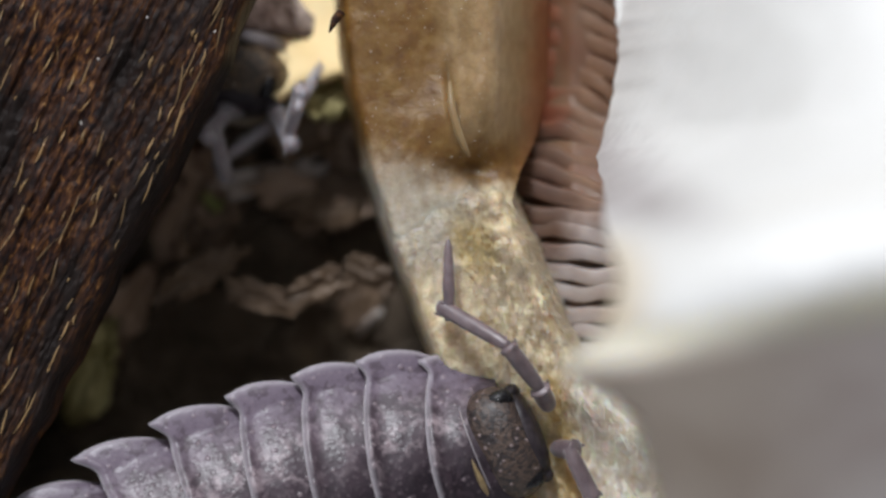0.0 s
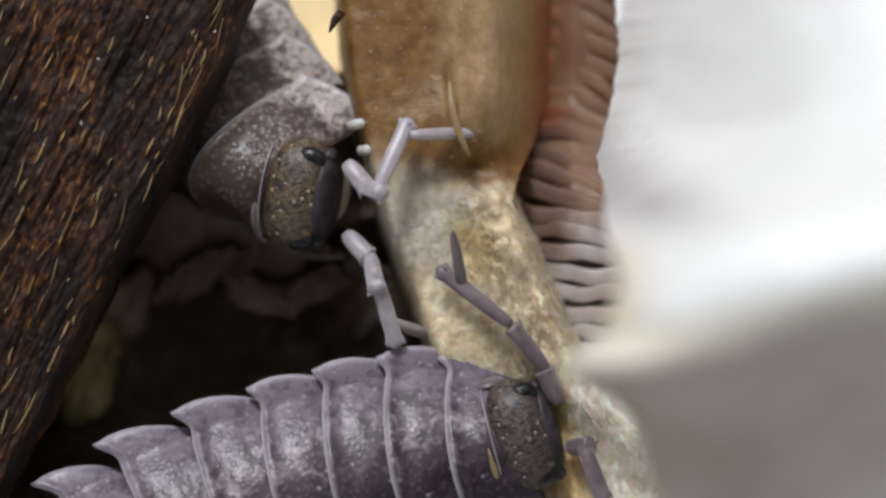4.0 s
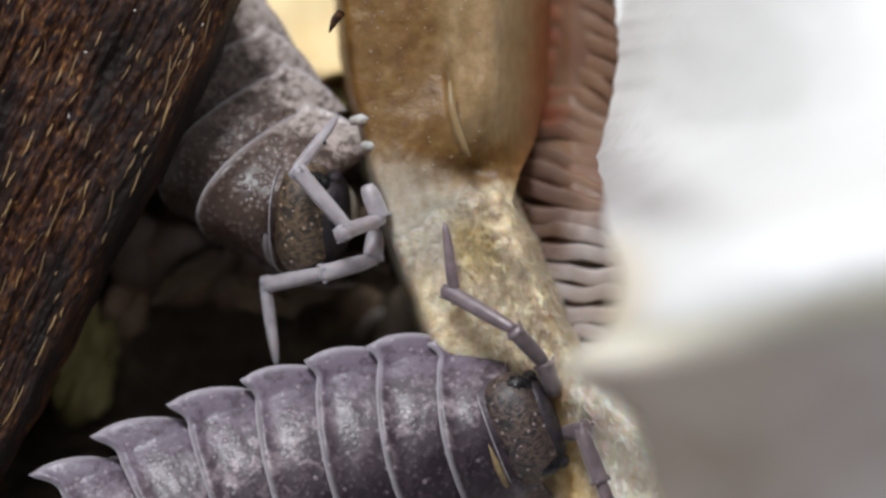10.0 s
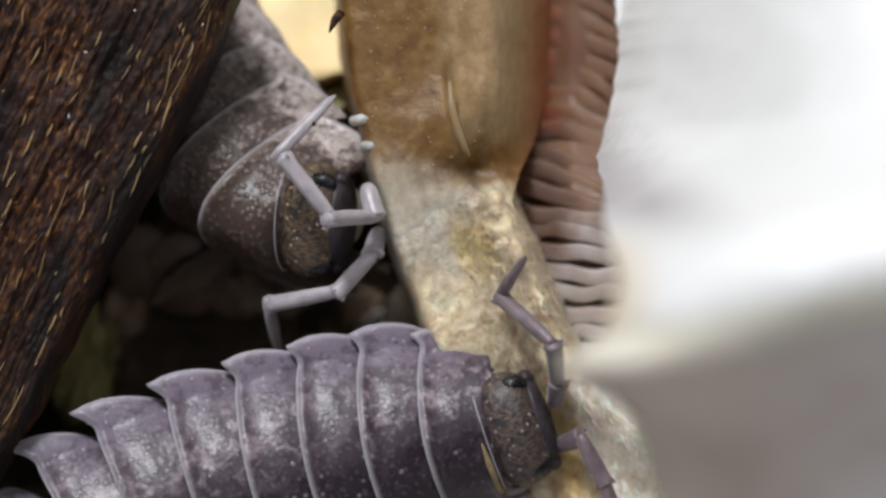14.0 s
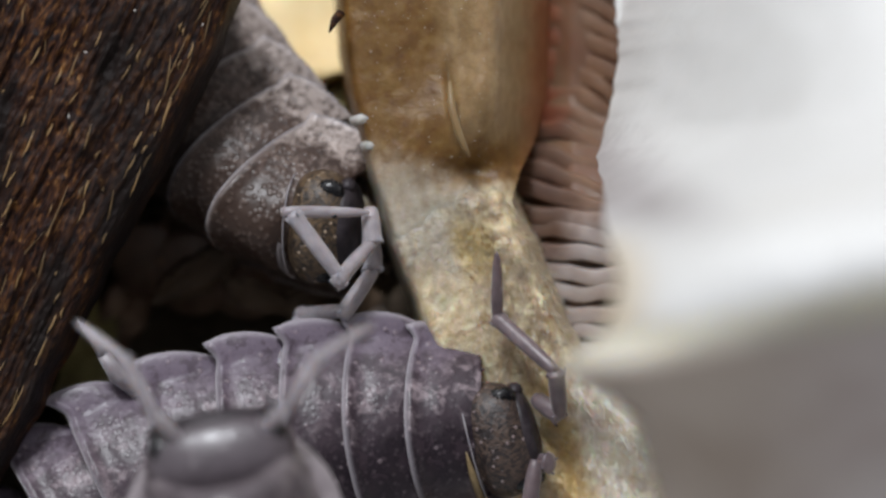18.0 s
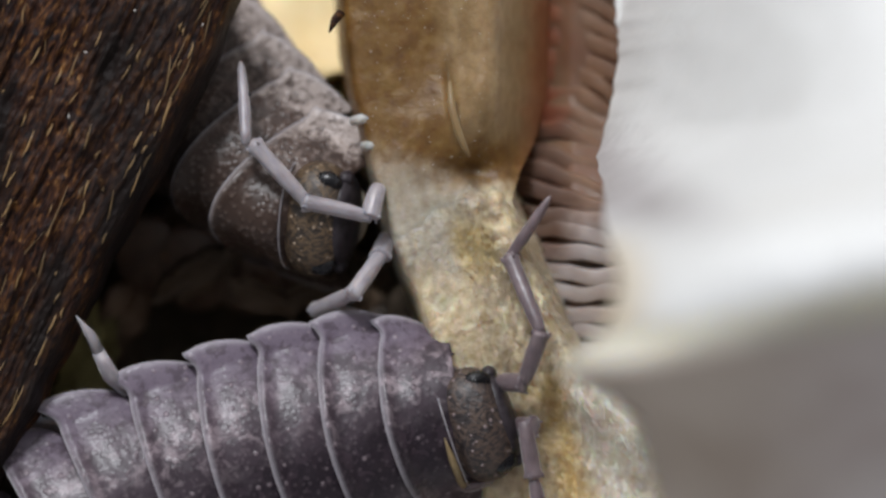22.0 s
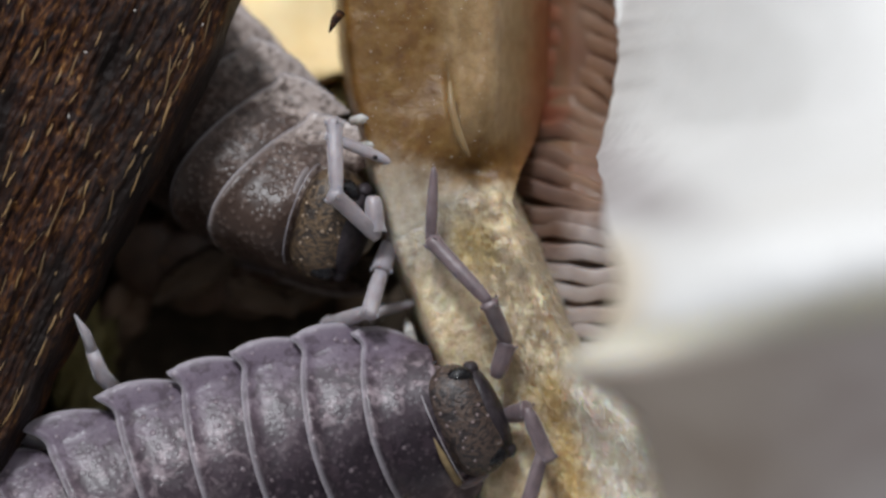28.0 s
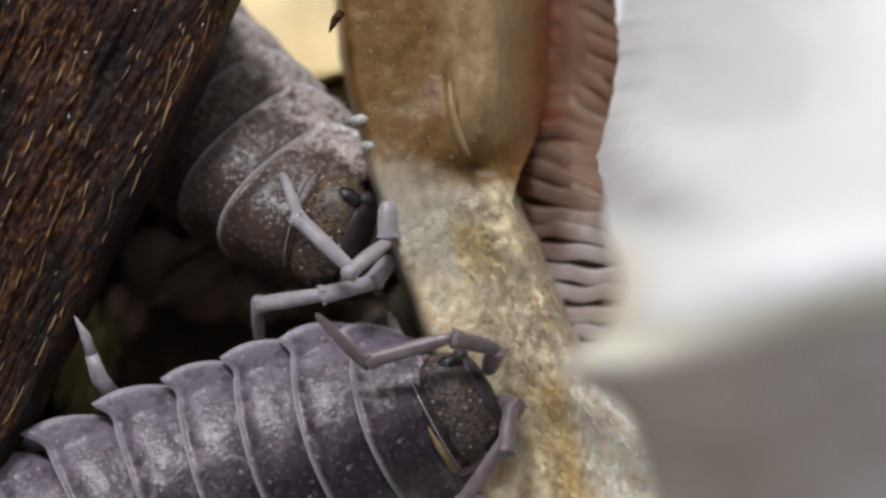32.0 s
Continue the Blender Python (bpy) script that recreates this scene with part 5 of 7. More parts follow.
    walk(rear_root, [(0, at(-2.975, 3.13, -6, 27, -16, -78)), (0.5, at(-2.46, 0.62, -5.5, 27, -15, -92)), (1, at(-2.576, 0.295, -5.3, 27, -12, -90)),
        (1.5, at(-2.41, 0.926, -5.1, 27, -14, -68)), (2, at(-2.448, 1.143, -4.8, 27, -18, -52)), (2.5, at(-2.034, 1.645, -4.3, 27, -22, -40)),
        (3, at(-1.659, 1.878, -3.5, 27, -22, -24)), (3.5, at(-1.551, 1.736, -3.5, 27, -22, -22)), (5.5, at(-1.251, 1.42, -3.5, 27, -22, -20)),
        (6, at(-1.343, 1.39, -3.5, 27, -22, -20)), (6.5, at(-1.373, 1.441, -3.5, 27, -22, -20)), (7, at(-1.262, 1.42, -3.5, 27, -22, -20)),
        (7.5, at(-1.262, 1.369, -3.5, 27, -22, -20)), (8, at(-1.302, 1.248, -3.5, 27, -22, -20)), (8.5, at(-1.394, 1.248, -3.5, 27, -22, -20)),
        (9, at(-1.302, 1.187, -3.5, 27, -22, -20)), (9.5, at(-1.312, 1.105, -3.5, 27, -22, -20)), (10, at(-1.333, 1.075, -3.5, 27, -22, -20)),
        (11, at(-1.363, 1.014, -3.5, 27, -22, -20)), (12, at(-1.302, 1.004, -3.5, 27, -22, -20)), (13, at(-1.201, 1.014, -3.5, 27, -22, -20)),
        (14, at(-1.302, 0.923, -3.5, 27, -22, -20)), (14.5, at(-1.373, 0.943, -3.5, 27, -22, -20)), (16.5, at(-1.312, 0.872, -3.5, 27, -22, -20)),
        (17, at(-1.262, 0.872, -3.5, 27, -22, -20)), (17.5, at(-1.079, 0.719, -3.5, 27, -22, -20)), (18, at(-1.16, 0.902, -3.5, 27, -22, -20)),
        (19, at(-1.251, 0.892, -3.5, 27, -22, -20)), (20, at(-1.424, 1.034, -3.5, 27, -22, -20)), (20.5, at(-1.221, 1.034, -3.5, 27, -22, -20)),
        (21, at(-1.079, 1.004, -3.5, 27, -22, -20)), (21.5, at(-1.17, 0.953, -3.5, 27, -22, -20)), (22, at(-1.099, 1.004, -3.5, 27, -22, -20)),
        (22.5, at(-1.302, 1.044, -3.5, 27, -22, -20)), (23, at(-1.282, 1.034, -3.5, 27, -22, -20)), (24, at(-1.343, 1.065, -3.5, 27, -22, -20)),
        (24.5, at(-1.251, 1.105, -3.5, 27, -22, -20)), (25, at(-1.19, 0.984, -3.5, 27, -22, -20)), (25.5, at(-1.069, 0.923, -3.5, 27, -22, -20)),
        (27.5, at(-1.109, 0.943, -3.5, 27, -22, -20)), (28, at(-1.109, 0.923, -3.5, 27, -22, -20)), (29, at(-1.058, 0.862, -3.5, 27, -22, -20)),
        (30, at(-0.865, 0.821, -3.5, 27, -22, -20)), (31, at(-0.906, 0.821, -3.5, 27, -22, -20)), (32, at(-0.947, 0.78, -3.5, 27, -22, -20))])
    walk(rear["head"], [(0, at(-0.238, -0.451, 0.306, -19.03, -7.76, -17.99)), (0.5, at(-0.163, -0.619, 0.364, -14.48, 1.76, 1.28)), (1, at(-0.069, -0.598, 0.321, -14.32, -0.43, 3.59)),
        (1.5, at(-0.126, -0.785, 0.435, -10.07, 6.75, 14.72)), (2, at(-0.457, -0.598, 0.471, -12.82, 6.54, 4.31)), (2.5, at(-0.781, -0.528, 0.623, -9.9, 12.56, 8.38)),
        (3, at(-0.792, -0.424, 0.575, -11.17, 11.47, 5.69)), (3.5, at(-0.89, -0.36, 0.587, -11.39, 11.26, 5.2)), (6, at(-0.912, -0.481, 0.659, -10.49, 12.06, 7.13)),
        (7, at(-0.941, -0.438, 0.649, -11.09, 11.54, 5.85)), (8, at(-0.983, -0.331, 0.614, -10.85, 11.76, 6.38)), (9, at(-0.842, -0.333, 0.551, -10.79, 11.81, 6.49)),
        (10, at(-0.95, -0.31, 0.589, -8.76, 13.45, 10.72)), (11, at(-0.956, -0.239, 0.555, -8.2, 13.86, 11.85)), (12, at(-0.86, -0.304, 0.545, -8.95, 13.31, 10.32)),
        (13, at(-0.934, -0.259, 0.555, -10.51, 12.05, 7.09)), (14, at(-0.921, -0.168, 0.503, -9.58, 12.82, 9.03)), (17, at(-0.931, -0.242, 0.546, -9.65, 12.76, 8.89)),
        (18, at(-0.889, -0.266, 0.539, -9.38, 12.97, 9.44)), (19, at(-1.063, -0.257, 0.613, -11.75, 10.93, 4.43)), (20, at(-1.094, -0.288, 0.643, -9.68, 12.74, 8.83)),
        (21, at(-0.995, -0.213, 0.559, -10.9, 11.71, 6.25)), (22, at(-1, -0.238, 0.575, -10.34, 12.19, 7.45)), (23, at(-1.069, -0.227, 0.6, -11.26, 11.39, 5.5)),
        (24, at(-0.969, -0.252, 0.568, -9.15, 13.15, 9.91)), (25, at(-1.031, -0.242, 0.591, -9.84, 12.61, 8.5)), (28, at(-0.751, -0.21, 0.447, -15.3, 7.03, -3.83)),
        (29, at(-0.941, -0.193, 0.525, -13.77, 8.86, -0.13)), (30, at(-1.048, -0.2, 0.577, -12.53, 10.17, 2.7)), (31, at(-0.884, -0.218, 0.512, -15.29, 7.04, -3.81)),
        (32, at(-0.878, -0.236, 0.518, -15.46, 6.83, -4.22))])
    walk(rear_left["antenna_base"], [(0, at(0.92, 0.478, 1.678, -15.74, -24.41, 39.34)), (0.5, at(0.703, 0.064, 1.964, -14.84, -23.86, 41.54)), (1, at(1.494, 0.053, 1.797, -17.36, 18.11, 27.65)),
        (1.25, at(1.212, 0.113, 1.823, 17.35, 0.17, 71.15)), (1.5, at(0.929, 0.172, 1.85, 34.32, -34.96, 103.53)), (2, at(1.212, -0.011, 1.806, 32.52, -15.95, 149.97)),
        (2.33, at(0.985, 0.236, 1.766, 28.3, -45.8, -161.21)), (2.67, at(0.759, 0.483, 1.726, -17.63, -55.32, -78.26)), (3, at(0.736, 0.932, 2.097, -39.595, -27.958, -17.651)),
        (6, at(0.637, 0.91, 2.153, -35.279, -0.026, -40.057)), (6.5, at(0.663, 0.914, 2.139, -35.729, -10.521, -35.181)), (7, at(0.543, 0.963, 2.168, -36.008, -15.654, -33.949)),
        (7.5, at(0.638, 1.027, 2.093, -41.586, -30.466, -19.889)), (8, at(0.745, 1.159, 1.977, -40.621, -39.072, -21.576)), (8.5, at(0.841, 1.127, 1.949, -40.093, -36.429, -22.439)),
        (9, at(0.758, 1.123, 1.989, -39.669, -34.02, -23.174)), (10, at(0.858, 1.053, 1.979, -29.699, -6.204, -50.837)), (11, at(0.821, 1.105, 1.97, -35.187, -34.673, -35.681)),
        (11.5, at(0.814, 1.108, 1.971, -33.442, -28.876, -38.991)), (12, at(0.808, 1.112, 1.972, -31.59, -21.265, -43.349)), (12.5, at(0.766, 1.1, 1.997, -29.494, -6.898, -51.883)),
        (13, at(0.724, 1.089, 2.022, -29.613, -6.204, -50.837)), (13.5, at(0.753, 1.137, 1.984, -29.529, -11.584, -51.379)), (14, at(0.783, 1.185, 1.947, -31.886, -27.489, -44.408)),
        (17, at(0.764, 1.134, 1.981, -24.901, -14.344, -63.685)), (18, at(0.825, 0.827, 2.11, -25.816, -23.873, -60.899)), (18.5, at(0.721, 0.91, 2.115, -26.271, -21.255, -59.714)),
        (19, at(0.616, 0.994, 2.119, -26.375, -17.415, -59.399)), (19.5, at(0.728, 0.969, 2.081, -29.794, -50.49, -53.535)), (20, at(0.84, 0.945, 2.043, -9.588, -63.979, -77.301)),
        (20.5, at(0.794, 1.009, 2.031, -21.612, -54.401, -63.368)), (21, at(0.791, 1.109, 1.981, -20.412, -35.714, -65.042)), (21.5, at(0.854, 1.168, 1.923, -18.249, -40.383, -68.547)),
        (22, at(0.809, 1.112, 1.972, -14.954, -43.791, -73.459)), (22.25, at(0.829, 1.121, 1.958, -20.837, -53.003, -65.623)), (22.5, at(0.849, 1.129, 1.945, -24.059, -57.234, -61.697)),
        (22.75, at(0.765, 1.144, 1.976, -37.504, -51.954, -45.257)), (23, at(0.68, 1.159, 2.006, -47.594, -44.18, -31.753)), (23.5, at(0.683, 1.096, 2.037, -35.038, -42.316, -49.995)),
        (24, at(0.687, 1.034, 2.067, -21.873, -20.334, -74.578)), (24.25, at(0.716, 0.996, 2.073, -20.999, -21.539, -77.024)), (24.5, at(0.746, 0.958, 2.079, -24.343, -37.818, -70.344)),
        (24.75, at(0.763, 0.994, 2.052, -26.078, -46.407, -67.764)), (25, at(0.781, 1.03, 2.026, -27.062, -53.069, -66.476)), (25.75, at(0.68, 1.045, 2.064, -27.361, -43.64, -66.078)),
        (26.5, at(0.715, 1.02, 2.061, -25.117, -28.785, -69.843)), (27.25, at(0.75, 0.994, 2.059, -25.018, -17.986, -70.093)), (28, at(0.768, 0.99, 2.053, -26.2, -15.701, -66.01)),
        (28.5, at(0.771, 1.019, 2.036, -27.191, -13.359, -62.048)), (28.75, at(0.714, 1.12, 2.01, -27.404, -12.765, -61.077)), (29, at(0.657, 1.222, 1.985, -27.603, -12.154, -60.094)),
        (29.25, at(0.672, 1.186, 1.996, -28.319, -9.673, -56.172)), (29.5, at(0.687, 1.15, 2.008, -28.869, -6.935, -51.984)), (30, at(0.7, 1.075, 2.04, -29.918, -35.415, -49.254)),
        (30.25, at(0.709, 1.076, 2.035, -26.543, -24.551, -56.269)), (30.5, at(0.717, 1.078, 2.031, -24.868, -13.134, -62.435)), (31, at(0.735, 1.081, 2.021, -23.8, -13.122, -63.214)),
        (32, at(0.834, 1.04, 1.997, -20.123, -15.827, -70.499))])
    walk(rear_left["antenna_arm"], [(0, at(1.198, 0.764, 2.023, -25.4, -28.3, 27.82)), (0.5, at(1.127, 0.459, 2.205, -15.62, -18.45, 37.98)), (0.75, at(1.598, 0.407, 1.891, 3.04, -11.47, 70.57)),
        (1, at(2.07, 0.355, 1.576, 22.49, -15.45, 103.45)), (1.5, at(0.909, 0.577, 2.223, 49.28, -50.11, 126.4)), (2, at(0.699, 0.289, 1.974, 48.6, -45.23, 112.36)),
        (2.33, at(0.819, 0.386, 1.981, 23.82, -24.34, 79.91)), (2.67, at(0.94, 0.483, 1.988, -6.73, -18.6, 44.36)), (3, at(1.245, 0.768, 2.373, -48.825, -48, 29.949)),
        (6, at(1.111, 0.511, 2.153, -49.676, -34.998, 25.534)), (6.5, at(1.164, 0.562, 2.251, -48.01, -35.454, 22.646)), (7, at(1.042, 0.628, 2.335, -46.332, -35.815, 19.767)),
        (7.5, at(1.119, 0.852, 2.388, -44.835, -53.606, 17.665)), (8, at(1.129, 1.006, 2.304, -51.354, -68.77, 25.037)), (8.5, at(1.255, 0.956, 2.273, -34.91, -70.943, 7.542)),
        (9, at(1.201, 0.933, 2.309, -17.823, -71.245, -10.504)), (10, at(1.272, 0.544, 2.051, 172.431, -80.927, 159.506)), (11, at(1.241, 0.806, 2.321, 146.814, -71.678, -174.236)),
        (11.5, at(1.241, 0.766, 2.269, 133.714, -76.878, -160.646)), (12, at(1.232, 0.715, 2.196, 105.233, -80.047, -131.612)), (12.5, at(1.15, 0.611, 2.072, 155.448, -76.44, 177.255)),
        (13, at(1.138, 0.58, 2.094, 175.336, -68.054, 156.449)), (13.5, at(1.133, 0.662, 2.109, 175.37, -68.066, 156.412)), (14, at(1.18, 0.799, 2.231, 175.503, -68.113, 156.269)),
        (17, at(1.094, 0.466, 2.171, 153.414, -62.764, -179.532)), (18, at(1.103, 0.331, 2.36, 70.118, -70.649, -91.515)), (18.5, at(1.014, 0.411, 2.339, 117.755, -74.571, -141.14)),
        (19, at(0.918, 0.485, 2.305, 148.404, -63.257, -173.723)), (19.5, at(0.97, 0.651, 2.557, 159.375, -36.985, 172.381)), (20, at(0.905, 0.693, 2.566, 162.481, -17.402, 165.688)),
        (20.5, at(0.962, 0.685, 2.533, 161.799, -18.6, 167.896)), (21, at(1.007, 0.652, 2.342, 174.943, -50.037, 145.64)), (21.5, at(1.031, 0.728, 2.323, 164.855, -42.416, 159.547)),
        (22, at(0.94, 0.682, 2.399, 155.562, -22.831, 176.447)), (22.25, at(0.989, 0.779, 2.451, 176.494, -60.975, 147.147)), (22.5, at(1.009, 0.845, 2.441, -161.064, -74.614, 123.125)),
        (22.75, at(1.013, 0.898, 2.412, -91.952, -79.786, 52.714)), (23, at(1.018, 0.951, 2.383, -46.731, -67.709, 6.044)), (23.5, at(0.984, 0.744, 2.452, -140.159, -66.23, 104.2)),
        (24, at(0.852, 0.436, 2.297, -160.664, -45.413, 128.473)), (24.25, at(0.847, 0.428, 2.303, -172.821, -40.672, 146.193)), (24.5, at(0.914, 0.496, 2.458, 174.918, -19.665, 169.928)),
        (24.75, at(0.931, 0.597, 2.499, 173.502, -21.659, 173.94)), (25, at(0.936, 0.688, 2.519, 172.283, -23.144, 177.138)), (25.75, at(0.867, 0.634, 2.49, 174.353, -20.501, 171.575)),
        (26.5, at(0.904, 0.509, 2.359, 176.57, -16.828, 164.656)), (27.25, at(0.962, 0.408, 2.261, -175.236, -29.373, 144.087)), (28, at(1.043, 0.371, 2.243, -169.098, -28.464, 131.433)),
        (28.5, at(1.165, 0.276, 2.236, -150.013, -28.542, 92.622)), (28.75, at(1.119, 0.388, 2.2, -128.209, -51.271, 59.819)), (29, at(1.072, 0.501, 2.164, -73.432, -53.524, -6.534)),
        (29.25, at(1.119, 0.519, 2.133, -111.008, -58.401, 38.066)), (29.5, at(1.167, 0.536, 2.103, -144.16, -46.245, 79.075)), (30, at(1.032, 0.693, 2.401, -156.714, -33.114, 98.502)),
        (30.25, at(1.022, 0.609, 2.297, -151.667, -58.136, 91.621)), (30.5, at(1.009, 0.52, 2.183, -81.44, -82.381, 19.465)), (31, at(1.049, 0.459, 2.195, 19.936, -69.184, -83.173)),
        (32, at(1.06, 0.403, 2.219, 47.15, -75.954, -111.37))])
    walk(rear_left["antenna_forearm"], [(0, at(1.854, 1.137, 2.444, 43.67, -41.75, 111.11)), (0.5, at(1.781, 0.994, 2.474, 27.67, -30.06, 92.63)), (1, at(1.864, 1.196, 1.805, 26.41, -26.59, 102.78)),
        (1.5, at(0.592, 1.049, 2.884, 46.44, -49.93, 137.26)), (2, at(0.53, 0.848, 2.582, 46.55, -43.34, 115.6)), (3, at(1.711, 1.017, 2.943, 32.432, 29.938, 116.231)),
        (6, at(1.739, 0.8, 2.629, -4.715, 47.392, 58.76)), (6.5, at(1.807, 0.82, 2.736, 24.873, 34.777, 102.308)), (7, at(1.701, 0.854, 2.828, 31.755, 12.738, 118.977)),
        (7.5, at(1.577, 0.987, 3.018, 33.616, 4.982, 130.99)), (8, at(1.401, 1.12, 3.03, 33.854, -2.523, 142.037)), (8.5, at(1.534, 0.986, 3.039, 33.884, -2.014, 141.287)),
        (9, at(1.486, 0.879, 3.115, 33.91, -1.418, 140.412)), (10, at(1.147, 0.597, 2.989, 33.729, -4.015, 144.24)), (11, at(0.91, 0.77, 3.375, 33.729, -4.015, 144.24)),
        (11.5, at(1.028, 0.685, 3.315, 33.852, -2.553, 142.081)), (12, at(1.128, 0.581, 3.219, 33.918, -1.17, 140.049)), (12.5, at(0.924, 0.622, 3.077, 33.918, -1.178, 140.06)),
        (13, at(0.79, 0.738, 3.079, 34.04, 4.508, 144.257)), (13.5, at(0.786, 0.82, 3.093, 33.976, -2.022, 141.3)), (14, at(0.835, 0.957, 3.215, 33.939, -2.641, 142.211)),
        (17, at(0.599, 0.464, 3.159, 33.315, 9.398, 131.714)), (18, at(1.107, -0.032, 3.406, 33.933, -1.799, 140.972)), (18.5, at(0.8, 0.229, 3.408, 33.974, 0.142, 138.125)),
        (19, at(0.435, 0.432, 3.295, 33.919, 2.081, 135.279)), (19.5, at(0.093, 0.769, 3.226, 33.919, 2.081, 135.279)), (20, at(-0.346, 1.012, 2.97, 33.919, 2.081, 135.279)),
        (20.5, at(-0.082, 0.909, 2.892, 33.853, 11.531, 134.723)), (21, at(0.432, 1.054, 3.194, 33.1, 20.234, 131.981)), (21.5, at(0.27, 1.014, 3.073, 35.519, 3.852, 143.42)),
        (22, at(-0.111, 0.747, 2.843, 35.497, -4.964, 145.649)), (22.25, at(0.563, 1.066, 3.407, 35.811, -0.589, 139.197)), (22.5, at(0.899, 1.041, 3.299, 35.65, 3.58, 133.07)),
        (22.75, at(1.119, 1.011, 3.214, 34.7, 9.22, 124.566)), (23, at(1.34, 0.981, 3.129, 33.01, 14.344, 116.315)), (23.5, at(0.92, 1.071, 3.222, 33.088, 14.157, 116.629)),
        (24, at(0.386, 1.046, 3.086, 34.318, 19.69, 120.849)), (24.25, at(0.16, 0.897, 3.026, 36.181, 15.59, 126.986)), (24.5, at(-0.133, 0.682, 2.838, 37.327, 10.374, 132.082)),
        (24.75, at(-0.258, 0.724, 2.974, 38.5, 6.284, 140.157)), (25, at(-0.23, 0.746, 3.018, 38.923, 0.65, 147.135)), (25.75, at(-0.315, 0.809, 2.937, 38.613, 9.296, 143.577)),
        (26.5, at(-0.132, 0.794, 2.684, 37.285, 17.114, 137.781)), (27.25, at(0.183, 0.978, 2.806, 34.791, 24.534, 130.788)), (28, at(0.405, 1.105, 2.773, 30.308, 31.283, 121.243)),
        (28.5, at(1.139, 1.149, 2.711, 32.722, 34.336, 125.695)), (28.75, at(1.368, 0.797, 2.787, 37.833, 30.499, 135.207)), (29, at(1.597, 0.445, 2.862, 42.476, 25.371, 145.09)),
        (29.25, at(1.44, 0.762, 2.772, 39.848, 34.016, 139.801)), (29.5, at(1.283, 1.079, 2.682, 34.333, 44.716, 131.151)), (30, at(0.923, 1.51, 2.942, 33.471, 26.649, 129.692)),
        (30.25, at(1.023, 1.036, 2.986, 37.111, 21.312, 138.613)), (30.5, at(1.12, 0.557, 3.022, 39.801, 15.374, 147.103)), (31, at(1.107, 0.077, 3.236, 45.388, 0.793, -174.993)),
        (32, at(0.985, 0.182, 3.274, 45.031, 0.495, 154.118))])
